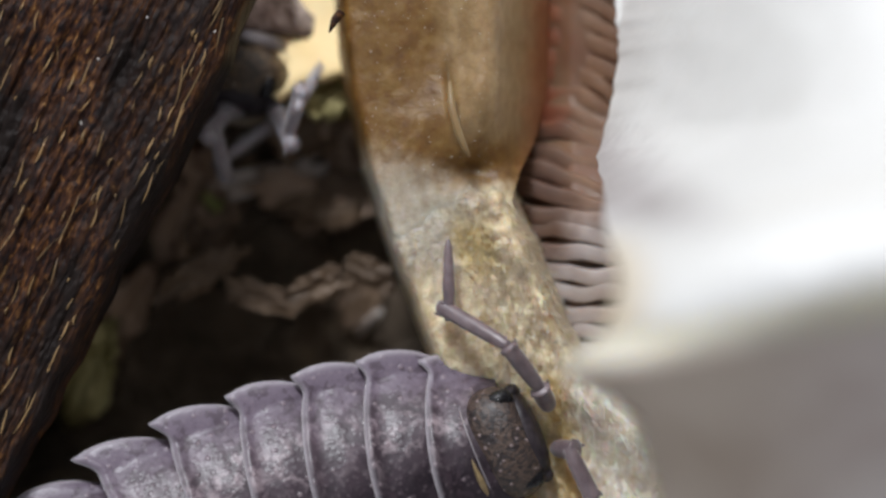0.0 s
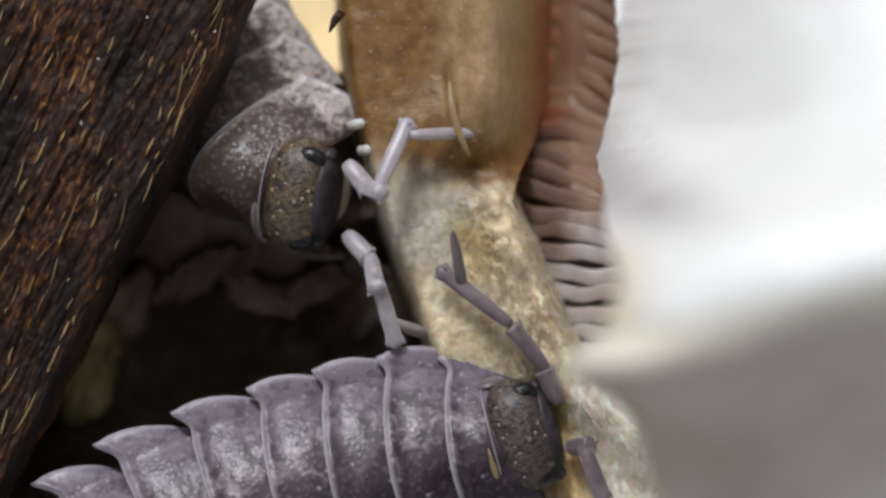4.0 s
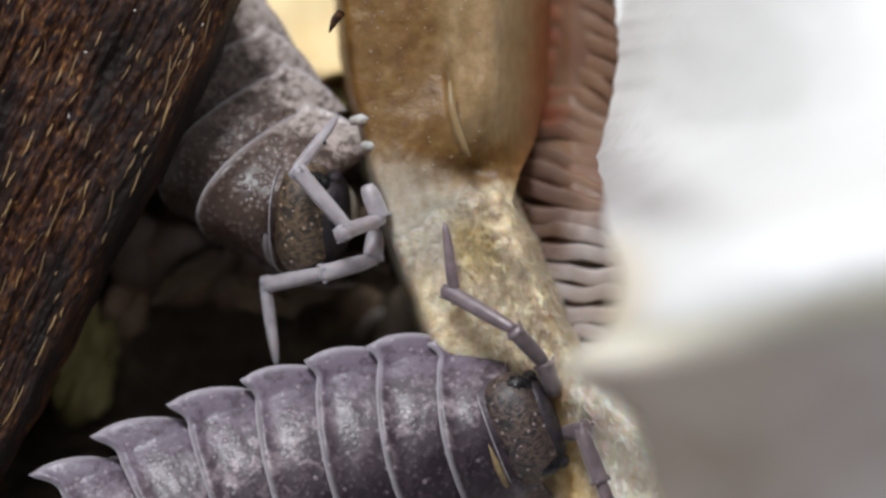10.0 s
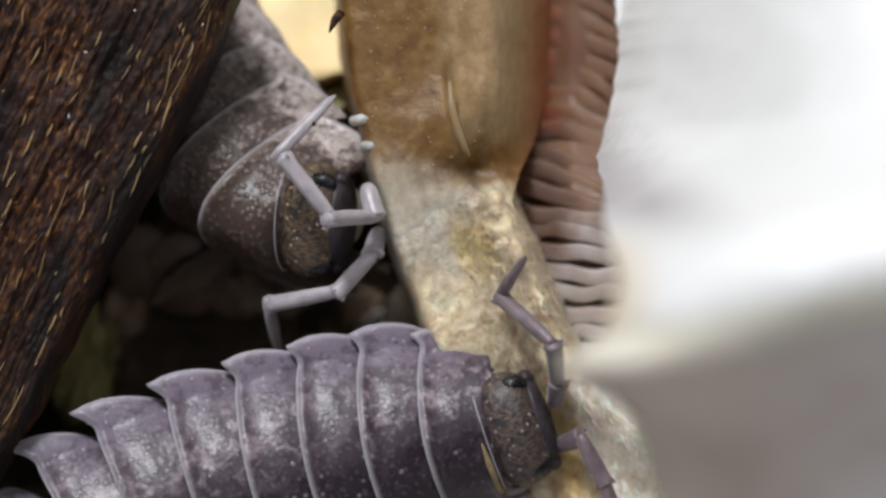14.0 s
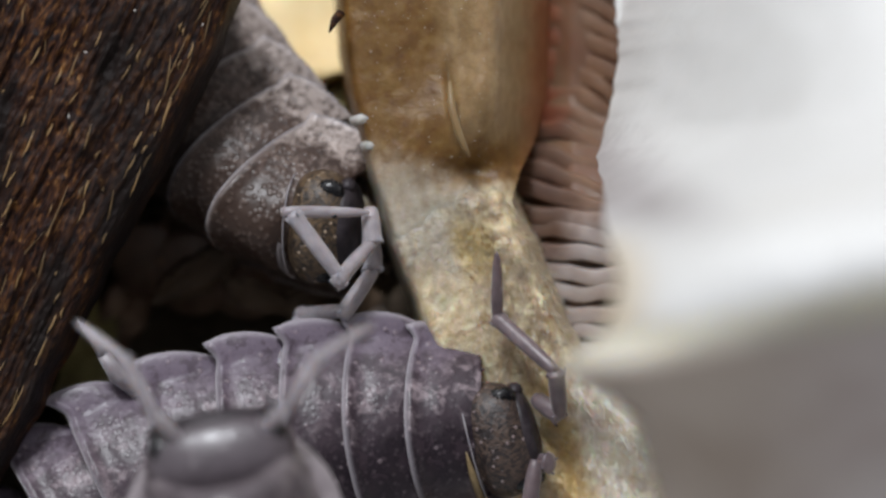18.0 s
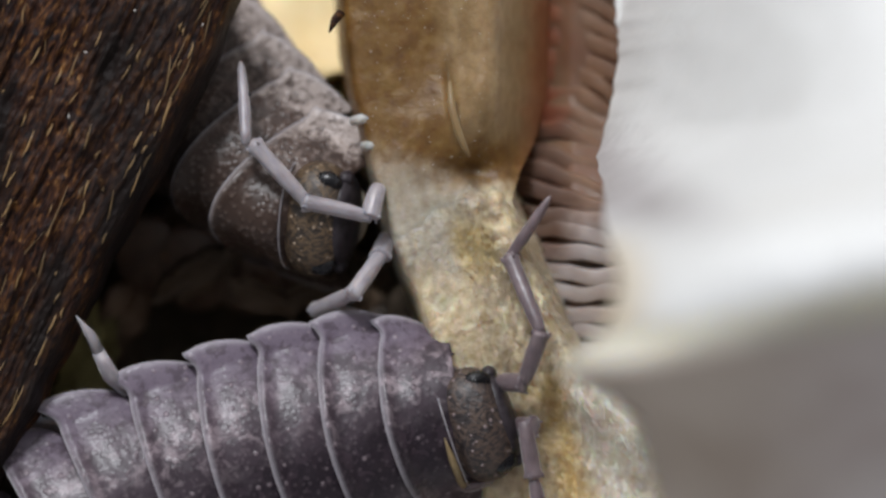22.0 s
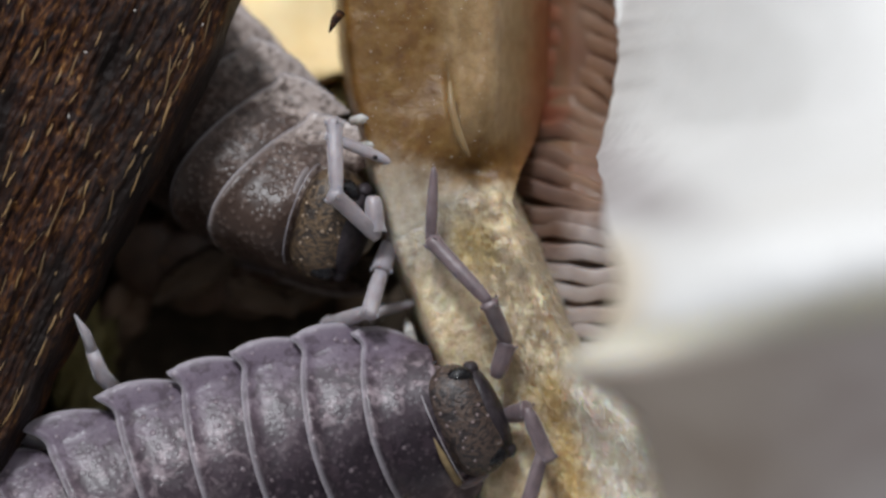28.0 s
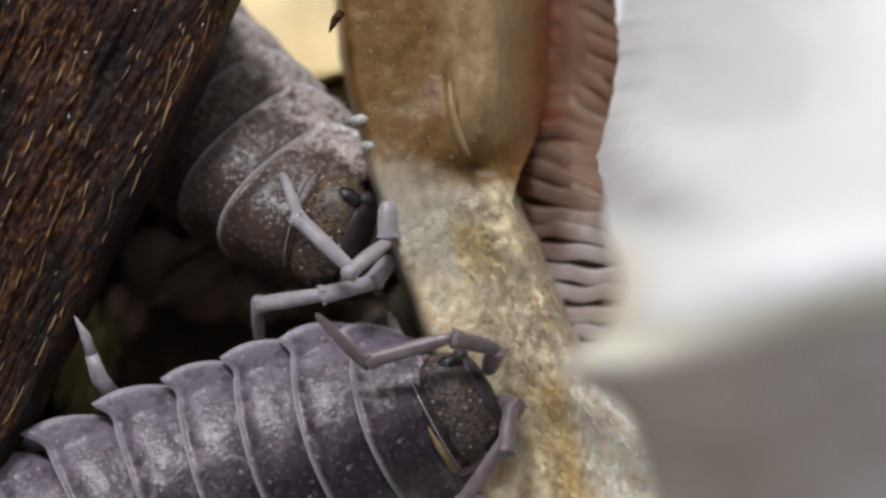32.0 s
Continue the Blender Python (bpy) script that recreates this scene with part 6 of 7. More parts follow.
    walk(rear_left["antenna_flagellum"], [(0, at(1.725, 2.018, 3.39, 48.37, 46.91, 177.39)), (0.25, at(1.74, 2.112, 3.301, 50.99, 78.01, 124.74)), (0.5, at(1.754, 2.207, 3.212, -57.6, 64.7, -36.33)),
        (1, at(1.57, 2.481, 2.445, -27.17, 30.62, 0.83)), (1.5, at(-0.052, 1.707, 3.97, -15.53, 82.99, 42.58)), (2, at(0.127, 1.809, 3.553, -8.57, 36.84, 38.2)),
        (3, at(1.229, 1.986, 2.325, -17.085, 64.364, 23.541)), (6, at(2.169, 1.518, 1.721, -72.391, 54.601, -41.67)), (6.5, at(1.578, 1.853, 2.005, -42.255, 72.018, -8.497)),
        (7, at(0.906, 2.29, 2.457, 17.713, 61.168, 55.588)), (7.5, at(0.479, 2.251, 2.872, 57.552, 63.547, 100.075)), (8, at(-0.001, 2.215, 3.109, 75.64, 48.174, 121.657)),
        (8.5, at(0.245, 2.018, 3.097, 41.559, 70.598, 83.143)), (9, at(0.312, 1.85, 3.152, -9.068, 46.456, 26.2)), (10, at(-0.035, 1.448, 3.091, 48.432, 66.258, 92.182)),
        (11, at(-0.267, 1.618, 3.477, 59.047, 67.654, 103.711)), (11.5, at(-0.152, 1.604, 3.382, 0.947, 68.586, 41.905)), (12, at(-0.055, 1.572, 3.25, -15.525, 31.347, 21.593)),
        (12.5, at(-0.196, 1.56, 3.107, 24.231, 58.561, 74.482)), (13, at(-0.331, 1.543, 2.972, 96.057, 52.324, 157.054)), (13.5, at(-0.346, 1.727, 3.144, 67.348, 67.188, 124.314)),
        (14, at(-0.376, 1.896, 3.286, 18.025, 51.49, 68.578)), (17, at(-0.341, 1.514, 2.927, -12.236, 32.053, 24.969)), (18, at(-0.062, 0.916, 3.454, -30.364, 48.021, -2.628)),
        (18.5, at(-0.32, 1.233, 3.404, -21.314, 78.594, 7.14)), (19, at(-0.637, 1.493, 3.241, 97.202, 72.945, 127.153)), (19.5, at(-0.98, 1.832, 3.171, 99.022, 70.179, 129.07)),
        (20, at(-1.423, 2.079, 2.915, 100.163, 67.429, 130.295)), (20.5, at(-1.035, 1.866, 2.62, 15.688, 78.07, 43.437)), (21, at(-0.356, 1.924, 2.767, -9.71, 42.279, 15.668)),
        (21.5, at(-0.855, 1.847, 2.981, 36.408, 50.699, 76.356)), (22, at(-1.466, 1.674, 2.985, 74.699, 35.876, 129.679)), (22.25, at(-0.69, 2.147, 3.424, 61.328, 65.044, 112.943)),
        (22.5, at(-0.267, 2.288, 3.192, -0.694, 60.753, 44.92)), (22.75, at(0.146, 2.423, 2.936, -62.596, 63.623, -23.34)), (23, at(0.56, 2.558, 2.679, -75.728, 35.44, -40.036)),
        (23.5, at(0.229, 2.451, 2.833, -65.413, 41.172, -23.487)), (24, at(-0.287, 2.167, 2.622, -49.351, 26.308, 4.789)), (24.25, at(-0.65, 1.967, 2.655, -37.914, 55.544, 21.617)),
        (24.5, at(-1.069, 1.715, 2.585, -9.996, 44.337, 57.441)), (24.75, at(-1.328, 1.613, 2.824, 20.702, 54.529, 97.029)), (25, at(-1.418, 1.51, 3.005, 34.951, 35.437, 116.812)),
        (25.75, at(-1.36, 1.575, 2.73, 16.572, 59.593, 92.596)), (26.5, at(-1.011, 1.585, 2.327, -20.341, 34.516, 44.612)), (27.25, at(-0.508, 1.771, 2.334, -55.076, 56.125, -2.122)),
        (28, at(-0.091, 1.912, 2.205, -69.537, 31.488, -22.427)), (28.5, at(0.715, 1.735, 2.224, -55.201, 49.031, -0.653)), (28.75, at(0.871, 1.287, 2.381, -48.077, 81.137, 6.894)),
        (29, at(1.027, 0.839, 2.538, 88.297, 69.802, 144.348)), (29.25, at(1.014, 1.12, 2.402, -104.417, 78.824, -47.935)), (29.5, at(1, 1.4, 2.265, -94.501, 50.592, -37.305)),
        (30, at(0.305, 2.252, 2.463, -47.958, 53.641, 19.833)), (30.25, at(0.288, 1.682, 2.61, -46.11, 62.391, 22)), (30.5, at(0.266, 1.106, 2.748, -41.271, 69.057, 27.273)),
        (31, at(0.355, 0.009, 3.231, 20.119, 78.963, 90.299)), (32, at(-0.221, 0.764, 3.265, 91.05, 44.172, 165.362))])
    walk(rear_right["antenna_base"], [(0, at(0.782, -0.016, 1.858, -59.32, -69.94, -33.75)), (0.5, at(0.694, -0.455, 2.114, -37.32, -32.95, -5.28)), (1, at(1.525, -0.515, 1.964, -40.56, -42.81, -10.12)),
        (1.5, at(0.675, -0.368, 2.081, -35.06, -29.93, -18.61)), (2, at(1.13, -0.485, 1.959, -41.18, -37.84, 6.33)), (3, at(0.946, -0.598, 2.055, -33.37, -8.9, -17.5)),
        (6, at(0.867, -0.13, 1.852, -43.19, -34.63, -11.34)), (7, at(0.895, -0.154, 1.852, -40.33, -33.94, 4.77)), (8, at(0.965, 0.021, 1.731, -51.37, -47.21, -22.47)),
        (9, at(1.006, 0.037, 1.704, -48.29, -47.89, -33.94)), (10, at(1.014, 0.096, 1.67, -41.84, -49.24, -52.35)), (11, at(1.021, 0.155, 1.637, -41.84, -49.24, -52.35)),
        (12, at(1.009, 0.163, 1.638, -42.8, -46.36, -46.72)), (13, at(1.029, 0.108, 1.657, -63.6, -69.89, -41.21)), (14, at(0.983, 0.235, 1.613, -55.81, -62.72, -42.14)),
        (17, at(0.92, 0.176, 1.672, -41.84, -49.24, -52.35)), (18, at(0.829, 0.035, 1.785, -42.8, -46.36, -46.72)), (19, at(0.783, 0.134, 1.755, -55.81, -62.72, -42.14)),
        (20, at(0.922, -0.075, 1.799, -29.83, -83.05, -96.95)), (21, at(0.964, 0.107, 1.687, -37.34, -60.18, -70.53)), (22, at(0.998, 0.064, 1.694, -67.99, -68.08, -32.48)),
        (23, at(0.859, 0.4, 1.585, -39.63, -51.33, -59.21)), (24, at(0.755, 0.451, 1.606, -28.17, -27.15, -75.21)), (25, at(1.015, -0.011, 1.724, -14.29, -74.03, -112.17)),
        (28, at(1.059, 0.054, 1.671, -36.1, -52.42, -67.27)), (29, at(0.938, -0.006, 1.756, -44.89, -66.66, -63.93)), (30, at(0.879, -0.074, 1.818, -55.81, -62.72, -42.14)),
        (31, at(0.947, -0.16, 1.831, -23.26, -56.69, -92.91)), (32, at(0.969, -0.118, 1.799, -26.11, -64.76, -91.49))])
    walk(rear_right["antenna_arm"], [(0, at(0.977, -0.083, 2.409, -51.56, -51, -7.84)), (0.5, at(1.211, -0.483, 2.442, -40.29, -39.26, 9.81)), (1, at(1.966, -0.573, 2.376, -43.3, -60.22, -35.73)),
        (1.5, at(1.189, -0.527, 2.382, -41.31, -51.57, -33.5)), (2, at(1.441, -0.328, 2.351, -39.34, -56.48, -54.63)), (3, at(1.535, -0.781, 2.148, -41.47, -34.86, 3.49)),
        (4.5, at(1.454, -0.505, 2.175, -52.89, -63.51, -40.9)), (6, at(1.373, -0.229, 2.201, 32.35, -73.93, -175.68)), (7, at(1.376, -0.092, 2.202, 13.26, -77.47, -148.81)),
        (8, at(1.36, -0.139, 2.182, 38.44, -59.83, 165.04)), (9, at(1.357, -0.193, 2.16, 23.14, -50.13, -172.26)), (10, at(1.266, -0.223, 2.137, 15.31, -47.94, -158.44)),
        (11, at(1.273, -0.164, 2.103, 17.49, -62.98, -159.01)), (12, at(1.307, -0.147, 2.084, 12.36, -61.39, -151.24)), (13, at(1.197, -0.031, 2.235, -12.8, -52.6, -109.96)),
        (14, at(1.201, 0.046, 2.16, -9.81, -38.87, -114.16)), (17, at(1.172, -0.142, 2.139, 3.17, -39.92, -137.27)), (18, at(1.127, -0.274, 2.231, -16.34, -41.7, -102.27)),
        (19, at(1.002, -0.054, 2.302, -17.19, -68.01, -106.27)), (20, at(0.923, -0.147, 2.409, 1.99, -39.99, -135.19)), (21, at(1.072, -0.182, 2.222, -5.1, -43.58, -122.72)),
        (22, at(1.199, -0.016, 2.244, -20.96, -54.51, -96.21)), (23, at(1.063, 0.068, 2.067, -29.65, -39.97, -74.66)), (24, at(0.918, -0.179, 1.929, -26.53, -29.16, -79.61)),
        (25, at(0.957, -0.167, 2.316, 16.73, -48.85, -160.85)), (28, at(1.208, -0.293, 2.16, -38.04, -53.67, -64.35)), (29, at(1.052, -0.223, 2.321, -11.76, -76.1, -116.12)),
        (30, at(1.095, -0.261, 2.365, 52.98, -66.96, 148.84)), (31, at(0.933, -0.497, 2.346, 27.78, -63.59, -175.02)), (32, at(0.967, -0.378, 2.356, 16.68, -48.72, -160.79))])
    walk(rear_right["antenna_forearm"], [(0, at(1.454, -0.023, 3.047, -54.55, 55.53, -51.02)), (0.5, at(1.696, -0.259, 3, -40.32, 38.37, -52.57)), (1, at(2.309, -0.791, 3.123, -19.26, 18.17, -85.39)),
        (1.5, at(1.65, -0.801, 3.056, -16.53, 4.66, -89.57)), (2, at(1.733, -0.704, 3.07, -22.7, -8.62, -80.8)), (3, at(2.183, -0.687, 2.658, -37.3, 23.3, -47.6)),
        (4.5, at(1.663, -0.466, 2.849, -30.9, -6.82, -79.14)), (6, at(1.144, -0.244, 3.039, -7.19, -27.85, -118.9)), (7, at(1.225, -0.188, 3.054, -0.74, -28.55, -130.37)),
        (8, at(0.945, -0.023, 2.937, 8.63, -9.16, -145.74)), (9, at(0.805, -0.267, 2.831, 13.15, 0.32, -151.62)), (10, at(0.723, -0.437, 2.786, 12.13, 2.97, -149.37)),
        (11, at(0.91, -0.303, 2.881, 10.61, -2.08, -147.98)), (12, at(0.946, -0.346, 2.851, 8.95, 0.08, -145)), (13, at(1.02, -0.53, 2.93, 2.34, 18.88, -134.16)),
        (14, at(0.913, -0.596, 2.725, 12.57, -9.77, -152.61)), (17, at(0.642, -0.633, 2.735, 13.71, -8.57, -154.46)), (18, at(0.99, -0.913, 2.813, 15.75, 21.03, -148.47)),
        (19, at(0.92, -0.364, 3.11, 2.89, -8.93, -136.3)), (20, at(0.439, -0.629, 2.98, 1.59, 16.31, -133.46)), (21, at(0.73, -0.717, 2.826, 11.1, 19.92, -143.5)),
        (22, at(1.149, -0.519, 2.955, 4.23, 18.99, -136.17)), (23, at(1.245, -0.58, 2.629, -6.73, 19.23, -124.5)), (24, at(1.066, -0.996, 2.384, 0.99, 18.84, -132.73)),
        (25, at(0.417, -0.355, 2.975, 8.33, 19.44, -140.54)), (28, at(1.439, -0.755, 2.863, 8.13, 19.42, -140.33)), (29, at(0.97, -0.405, 3.167, 3.32, 17.99, -135.28)),
        (30, at(0.811, -0.077, 3.166, 21.49, -2.34, -167.81)), (31, at(0.553, -0.524, 3.126, 15.98, -19.94, -160.37)), (32, at(0.424, -0.566, 3.013, 13.7, -8.25, -154.38))])
    walk(rear_right["antenna_flagellum"], [(0, at(1.669, -0.646, 1.987, 26.36, 23.72, 116.57)), (0.17, at(1.906, -0.826, 2.042, 17.91, 45.94, 69.99)), (0.33, at(2.144, -1.005, 2.098, -16.66, 52.27, 1.82)),
        (0.5, at(2.381, -1.185, 2.153, -38.38, 34.91, -55.08)), (0.75, at(2.41, -1.685, 2.435, -28.97, 47.59, -7.07)), (1, at(2.438, -2.185, 2.716, -7.18, 49.55, 51.11)),
        (1.25, at(2.047, -2.213, 2.841, -28.81, 41.44, -3.86)), (1.5, at(1.656, -2.241, 2.967, -33.61, 24.81, -45.94)), (2, at(1.949, -2.089, 3.292, -47.78, 54.04, -37.75)),
        (3, at(3.051, -1.646, 2.109, -69.84, 76.69, -39.93)), (4.5, at(1.789, -1.501, 2.912, -53.32, 42.21, -62.61)), (6, at(0.528, -1.357, 3.716, -28.9, 14.04, -88.18)),
        (7, at(0.413, -1.14, 3.738, -31.47, 16.29, -83.32)), (8, at(-0.218, -0.807, 3.172, -29.93, -11.27, -69.9)), (9, at(-0.454, -0.941, 2.84, -29.93, -11.27, -69.9)),
        (10, at(-0.509, -1.161, 2.733, -30.93, -9.3, -66.5)), (11, at(-0.302, -1.056, 2.949, -30.04, -0.71, -73.29)), (12, at(-0.226, -1.162, 2.867, -32.78, 16.46, -79.03)),
        (12.5, at(-0.072, -1.325, 2.677, -31.6, 25.62, -39.75)), (13, at(0.082, -1.488, 2.488, -23.81, 31.83, 2.87)), (13.5, at(-0.124, -1.365, 2.732, -30.66, 32.56, -43.8)),
        (14, at(-0.33, -1.241, 2.975, -35.93, 28.87, -89.51)), (17, at(-0.627, -1.24, 2.958, -38.45, 31.87, -88.69)), (17.5, at(-0.39, -1.43, 2.647, -36.86, -20.25, -73.67)),
        (18, at(-0.153, -1.62, 2.336, -66.96, -69.03, -35.4)), (18.5, at(-0.126, -1.476, 2.839, -16.49, -28.73, -96.21)), (19, at(-0.099, -1.333, 3.342, -14.96, 20.82, -115.71)),
        (19.5, at(-0.311, -1.48, 2.979, -13.16, -16.94, -68.2)), (20, at(-0.524, -1.626, 2.616, -47.6, -40.32, -3.5)), (21, at(-0.32, -1.5, 2.346, -57.45, -51.29, -15.51)),
        (21.5, at(0.013, -1.405, 2.356, -48.6, 4.49, -35.05)), (22, at(0.346, -1.309, 2.367, -63.39, 59.63, -59.49)), (22.5, at(0.448, -1.428, 2.224, -20.06, 47.6, 1.27)),
        (23, at(0.551, -1.547, 2.081, -8.77, 21.41, 32.98)), (24, at(0.349, -1.776, 1.752, -15.71, 17.12, 20.47)), (24.5, at(-0.115, -1.474, 2.119, -23.64, 27.39, -28.52)),
        (25, at(-0.579, -1.172, 2.487, -37.88, 28.18, -81.16)), (26.5, at(0, -1.342, 2.385, -29.02, 37.75, -31.06)), (28, at(0.579, -1.511, 2.282, -13.71, 37.68, 23.59)),
        (28.5, at(0.287, -1.438, 2.52, -28.6, 41.68, -32.82)), (29, at(-0.005, -1.364, 2.759, -40.99, 34.46, -87.37)), (30, at(-0.576, -0.378, 3.236, -29.27, 14.04, -87.24)),
        (31, at(-0.696, -0.971, 3.61, -33.93, 29.36, -95.2)), (32, at(-0.845, -1.176, 3.229, -32.92, 28.72, -96.31))])
    walk(rear["foreleg"], [(0, at(-3, 0, 1.3, 0, -0, 0)), (0.5, at(-3, 0, 1.3, 0, -0, 0)), (1, at(-3, 0, 1.3, 0, -0, 0)),
        (1.5, at(-3, 0, 1.3, 0, -0, 0)), (2, at(-3, 0, 1.3, 0, -0, 0)), (2.5, at(-3, 0, 1.3, 0, -0, 0)),
        (3, at(0.82, 1.349, 1.644, -11.73, 32.46, 27.19)), (3.5, at(0.686, 1.468, 1.644, -12.96, 32.04, 24.88)), (5.5, at(0.337, 1.723, 1.672, -14.16, 31.57, 22.59)),
        (6, at(0.407, 1.764, 1.62, -14.16, 31.57, 22.59)), (6.5, at(0.449, 1.723, 1.622, -14.16, 31.57, 22.59)), (7, at(0.346, 1.725, 1.668, -14.16, 31.57, 22.59)),
        (7.5, at(0.329, 1.77, 1.652, -14.16, 31.57, 22.59)), (8, at(0.326, 1.885, 1.595, -14.16, 31.57, 22.59)), (8.5, at(0.406, 1.898, 1.552, -14.16, 31.57, 22.59)),
        (9, at(0.307, 1.94, 1.576, -14.16, 31.57, 22.59)), (9.5, at(0.29, 2.014, 1.545, -14.16, 31.57, 22.59)), (10, at(0.298, 2.044, 1.526, -14.16, 31.57, 22.59)),
        (11, at(0.305, 2.103, 1.493, -14.16, 31.57, 22.59)), (12, at(0.249, 2.103, 1.518, -14.16, 31.57, 22.59)), (13, at(0.164, 2.08, 1.569, -14.16, 31.57, 22.59)),
        (14, at(0.223, 2.176, 1.493, -14.16, 31.57, 22.59)), (14.5, at(0.292, 2.168, 1.466, -14.16, 31.57, 22.59)), (16.5, at(0.216, 2.223, 1.472, -14.16, 31.57, 22.59)),
        (17, at(0.172, 2.216, 1.496, -14.16, 31.57, 22.59)), (17.5, at(-0.036, 2.326, 1.534, -14.16, 31.57, 22.59)), (18, at(0.093, 2.174, 1.553, -14.16, 31.57, 22.59)),
        (19, at(0.169, 2.196, 1.507, -14.16, 31.57, 22.59)), (20, at(0.365, 2.094, 1.471, -14.16, 31.57, 22.59)), (20.5, at(0.188, 2.064, 1.566, -14.16, 31.57, 22.59)),
        (21, at(0.054, 2.071, 1.623, -14.16, 31.57, 22.59)), (21.5, at(0.118, 2.13, 1.565, -14.16, 31.57, 22.59)), (22, at(0.072, 2.074, 1.614, -14.16, 31.57, 22.59)),
        (22.5, at(0.262, 2.067, 1.531, -14.16, 31.57, 22.59)), (23, at(0.241, 2.073, 1.538, -14.16, 31.57, 22.59)), (24, at(0.304, 2.055, 1.518, -14.16, 31.57, 22.59)),
        (24.5, at(0.237, 2.005, 1.574, -14.16, 31.57, 22.59)), (25, at(0.145, 2.105, 1.565, -14.16, 31.57, 22.59)), (25.5, at(0.02, 2.142, 1.603, -14.16, 31.57, 22.59)),
        (27.5, at(0.061, 2.13, 1.59, -14.16, 31.57, 22.59)), (28, at(0.055, 2.148, 1.584, -14.16, 31.57, 22.59)), (29, at(-0.009, 2.195, 1.588, -14.16, 31.57, 22.59)),
        (30, at(-0.19, 2.204, 1.666, -14.16, 31.57, 22.59)), (31, at(-0.154, 2.21, 1.647, -14.16, 31.57, 22.59)), (32, at(-0.132, 2.252, 1.615, -14.16, 31.57, 22.59))])
    walk(rear["second_foreleg"], [(0, at(-3, 0, 1.3, 0, -0, 0)), (0.5, at(-3, 0, 1.3, 0, -0, 0)), (1, at(-3, 0, 1.3, 0, -0, 0)),
        (1.5, at(-3, 0, 1.3, 0, -0, 0)), (2, at(-3, 0, 1.3, 0, -0, 0)), (2.5, at(-3, 0, 1.3, 0, -0, 0)),
        (3, at(1.168, 0.979, 1.675, -15.25, 31.1, 20.52)), (3.5, at(1.022, 1.089, 1.685, -16.39, 30.56, 18.27)), (5.5, at(0.661, 1.335, 1.723, -17.51, 29.97, 16.06)),
        (6, at(0.731, 1.375, 1.671, -17.51, 29.97, 16.06)), (6.5, at(0.774, 1.334, 1.672, -17.51, 29.97, 16.06)), (7, at(0.67, 1.336, 1.718, -17.51, 29.97, 16.06)),
        (7.5, at(0.654, 1.382, 1.702, -17.51, 29.97, 16.06)), (8, at(0.651, 1.497, 1.645, -17.51, 29.97, 16.06)), (8.5, at(0.731, 1.51, 1.602, -17.51, 29.97, 16.06)),
        (9, at(0.632, 1.551, 1.626, -17.51, 29.97, 16.06)), (9.5, at(0.615, 1.626, 1.596, -17.51, 29.97, 16.06)), (10, at(0.623, 1.656, 1.577, -17.51, 29.97, 16.06)),
        (11, at(0.63, 1.715, 1.544, -17.51, 29.97, 16.06)), (12, at(0.574, 1.715, 1.569, -17.51, 29.97, 16.06)), (13, at(0.488, 1.691, 1.62, -17.51, 29.97, 16.06)),
        (14, at(0.548, 1.788, 1.544, -17.51, 29.97, 16.06)), (14.5, at(0.616, 1.78, 1.517, -17.51, 29.97, 16.06)), (16.5, at(0.541, 1.835, 1.523, -17.51, 29.97, 16.06)),
        (17, at(0.496, 1.827, 1.547, -17.51, 29.97, 16.06)), (17.5, at(0.289, 1.937, 1.585, -17.51, 29.97, 16.06)), (18, at(0.418, 1.785, 1.604, -17.51, 29.97, 16.06)),
        (19, at(0.494, 1.808, 1.558, -17.51, 29.97, 16.06)), (20, at(0.689, 1.705, 1.522, -17.51, 29.97, 16.06)), (20.5, at(0.512, 1.676, 1.617, -17.51, 29.97, 16.06)),
        (21, at(0.379, 1.683, 1.674, -17.51, 29.97, 16.06)), (21.5, at(0.442, 1.741, 1.615, -17.51, 29.97, 16.06)), (22, at(0.397, 1.686, 1.664, -17.51, 29.97, 16.06)),
        (22.5, at(0.587, 1.679, 1.582, -17.51, 29.97, 16.06)), (23, at(0.566, 1.685, 1.588, -17.51, 29.97, 16.06)), (24, at(0.628, 1.666, 1.569, -17.51, 29.97, 16.06)),
        (24.5, at(0.562, 1.617, 1.625, -17.51, 29.97, 16.06)), (25, at(0.47, 1.717, 1.615, -17.51, 29.97, 16.06)), (25.5, at(0.344, 1.754, 1.653, -17.51, 29.97, 16.06)),
        (27.5, at(0.386, 1.742, 1.641, -17.51, 29.97, 16.06)), (28, at(0.38, 1.76, 1.634, -17.51, 29.97, 16.06)), (29, at(0.316, 1.807, 1.639, -17.51, 29.97, 16.06)),
        (30, at(0.135, 1.816, 1.717, -17.51, 29.97, 16.06)), (31, at(0.171, 1.821, 1.698, -17.51, 29.97, 16.06)), (32, at(0.193, 1.864, 1.666, -17.51, 29.97, 16.06))])
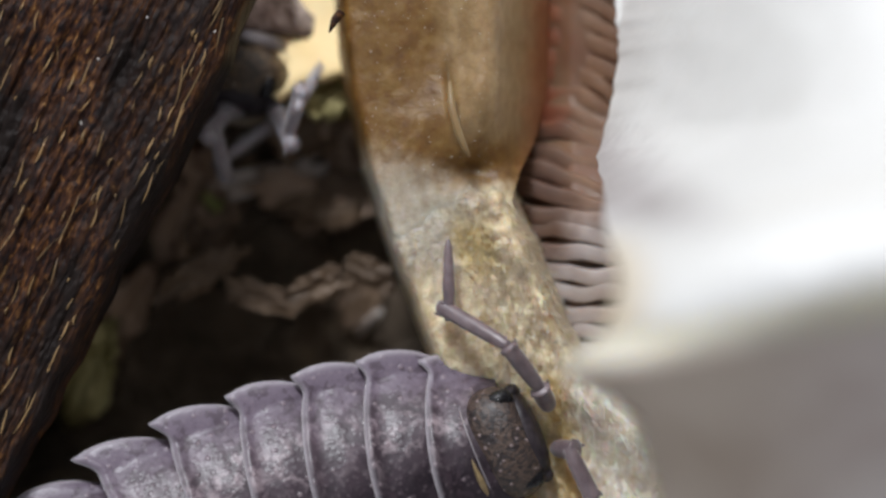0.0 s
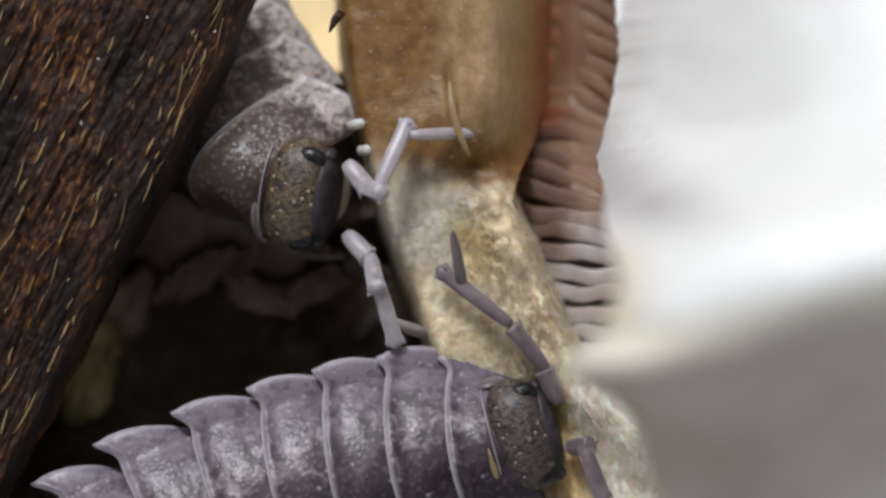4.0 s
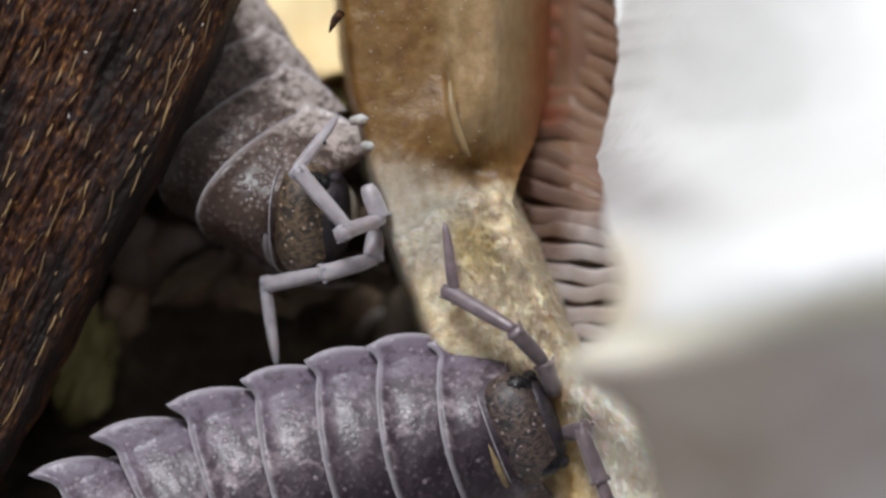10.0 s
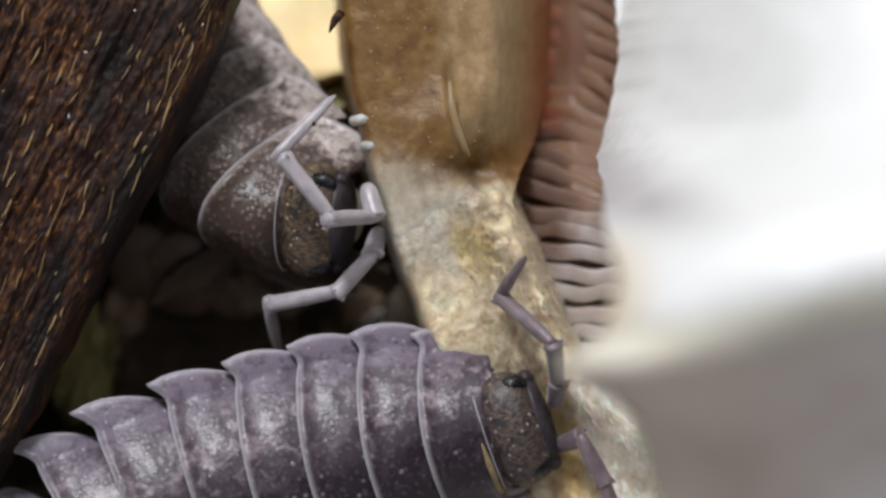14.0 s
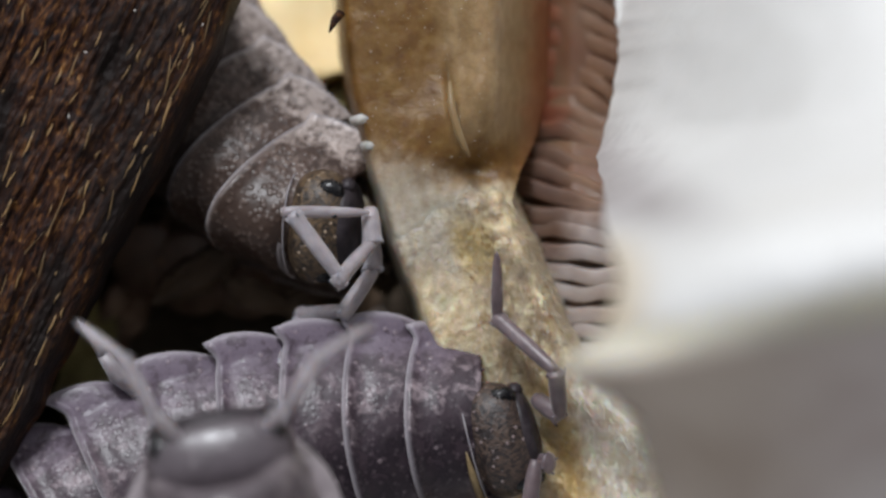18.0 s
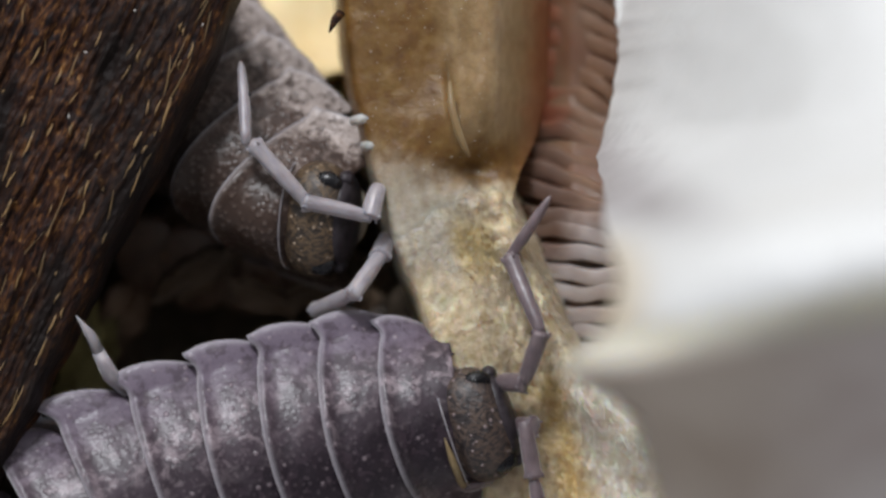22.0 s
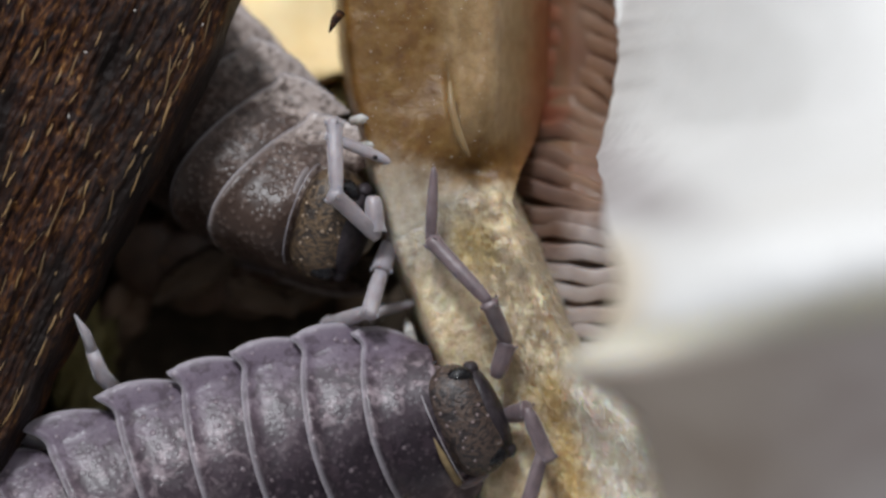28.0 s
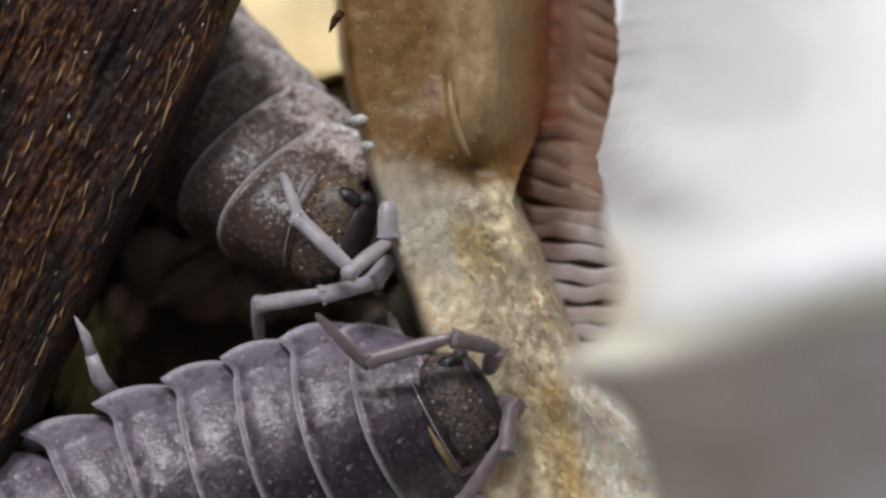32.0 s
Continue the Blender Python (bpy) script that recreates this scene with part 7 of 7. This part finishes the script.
    walk(passer_root, [(0, at(-2.638, -14.873, -2.6, 0, 0, 95)), (16.9, at(-2.638, -14.873, -2.6, 0, 0, 95)), (17.4, at(-2.97, -9.133, -1, 0, 0, 95)), (17.8, at(-3.5, -5, 0.8, 0, 0, 97)),
        (18, at(-3.73, -3.6, 2.2, 0, 0, 100)), (18.2, at(-5.3, -2.3, 2.7, 0, 0, 110)), (18.4, at(-4.97, -1.03, 2.9, 0, 0, 106)), (18.6, at(-4.54, 0.75, 2.9, 0, 0, 102.5)),
        (18.8, at(-5.02, 1.87, 2.9, 0, 0, 105)), (18.9, at(-5.95, 1.93, 2.9, 0, 0, 110)), (19, at(-7.15, 1.95, 2.9, 0, 0, 116)), (19.2, at(-7.9, 2.6, 2.9, 0, 0, 118)),
        (19.4, at(-9.3, 3.77, 2.9, 0, 0, 122)), (19.5, at(-10.6, 4.6, 2.8, 0, 0, 125)), (19.6, at(-12, 5.5, 2.6, 0, 0, 128)), (19.7, at(-12.5, 6.4, 2.5, 0, 0, 129)),
        (19.8, at(-13, 7.3, 2.2, 0, 0, 130)), (19.9, at(-13.9, 8.3, 1.8, 0, 0, 131)), (20, at(-15.2, 9.5, 1.4, 0, 0, 132)), (20.1, at(-16.6, 10.4, 1, 0, 0, 133)),
        (20.2, at(-17.513, 11.062, 0.8, 0, 0, 133)), (20.3, at(-18.115, 11.654, 0.7, 0, 0, 133)), (20.7, at(-21.79, 14.647, 0.6, 0, 0, 133)), (20.9, at(-25.63, 18.487, 0.6, 0, 0, 133)),
        (32, at(-25.63, 18.487, 0.6, 0, 0, 133))])
    walk(passer["trailing_leg"], [(0, at(-7, -0.6, 1, 0, -0, -85)), (16.9, at(-7, -0.6, 1, 0, -0, -85)), (19.5, at(-7, -0.6, 1, 0, -0, -85)), (19.6, at(-6.348, -2.8, -0.698, 0, 14.2, -122.11)),
        (19.7, at(-7.142, -2.397, -0.581, 0, 12.42, -126.92)), (19.8, at(-8.47, -1.509, -0.233, 0, 12.27, -134.71)), (19.9, at(-9.635, -1.006, 0.233, 0, 9.9, -136.73)), (20, at(-11.667, -1.057, 0.698, 0, 10.02, -138.29)),
        (20.1, at(-13.534, -1.354, 1.163, 0, 10.42, -141.11)), (20.2, at(-13.526, -0.96, 1.395, 0, 10.26, -139.63)), (20.3, at(-12.778, -0.143, 1.512, 0, 9.91, -137.35)), (20.7, at(-9.884, -0.698, 1.163, 0, -0, -100)),
        (20.9, at(-8.5, -0.6, 1, 0, -0, -100)), (32, at(-8.5, -0.6, 1, 0, -0, -100))])
    walk(passer["second_trailing_leg"], [(0, at(-7, -0.6, 1, 0, -0, -85)), (16.9, at(-7, -0.6, 1, 0, -0, -85)), (19.5, at(-7, -0.6, 1, 0, -0, -85)), (19.6, at(-7.213, -1.981, -0.698, 0, 29.35, -102.8)),
        (19.7, at(-7.844, -1.827, -0.581, 0, 14.47, -123.1)), (19.8, at(-9.83, -0.809, -0.233, 0, 14.69, -159.63)), (19.9, at(-10.949, -0.313, 0.233, 0, 11.59, -156.27)), (20, at(-11.591, 0.243, 0.698, 0, 10.27, -148.41)),
        (20.1, at(-13.153, 0.298, 1.163, 0, 10.43, -148.33)), (20.2, at(-14.424, 0.063, 1.395, 0, 10.36, -147.7)), (20.3, at(-15.405, 0.021, 1.512, 0, 10.46, -147.59)), (20.7, at(-20.865, -0.731, 1.628, 0, 10.46, -147.59)),
        (20.9, at(-8.5, -0.6, 1, 0, -0, -100)), (32, at(-8.5, -0.6, 1, 0, -0, -100))])
    walk(bark, [(0, at(0, 0, -0.7)), (6, at(0, 0, -0.7)), (6.3, at(-0.04, 0.03, -0.7)),
        (7, at(-0.06, 0.04, -0.7)), (7.5, at(-0.13, 0.08, -0.7)), (7.9, at(-0.2, 0.115, -0.7)),
        (8.1, at(-0.22, 0.12, -0.7)), (32, at(-0.22, 0.12, -0.7))])
    walk(front_root, [(t, at(x - 0.581 * math.sin(radians(turn)), y + 0.581 * math.cos(radians(turn)), -2.955, 14, 0, turn)) for t, x, y, turn, bend in spine])
    for ob, s, local in rear["rings"]:
        walk(ob, [(t, arc(s, bend) @ local) for t, bend in ((0, 0.2), (1, 0.2), (1.5, 0.12), (2, 0.03), (2.5, -0.07), (3, -0.13), (9, -0.12), (14, -0.105), (20, -0.09), (25, -0.075), (28, -0.06), (32, -0.055))])
    for ob, s, local in front["rings"]:
        walk(ob, [(t, arc(s, bend) @ local) for t, x, y, turn, bend in spine])


motions()
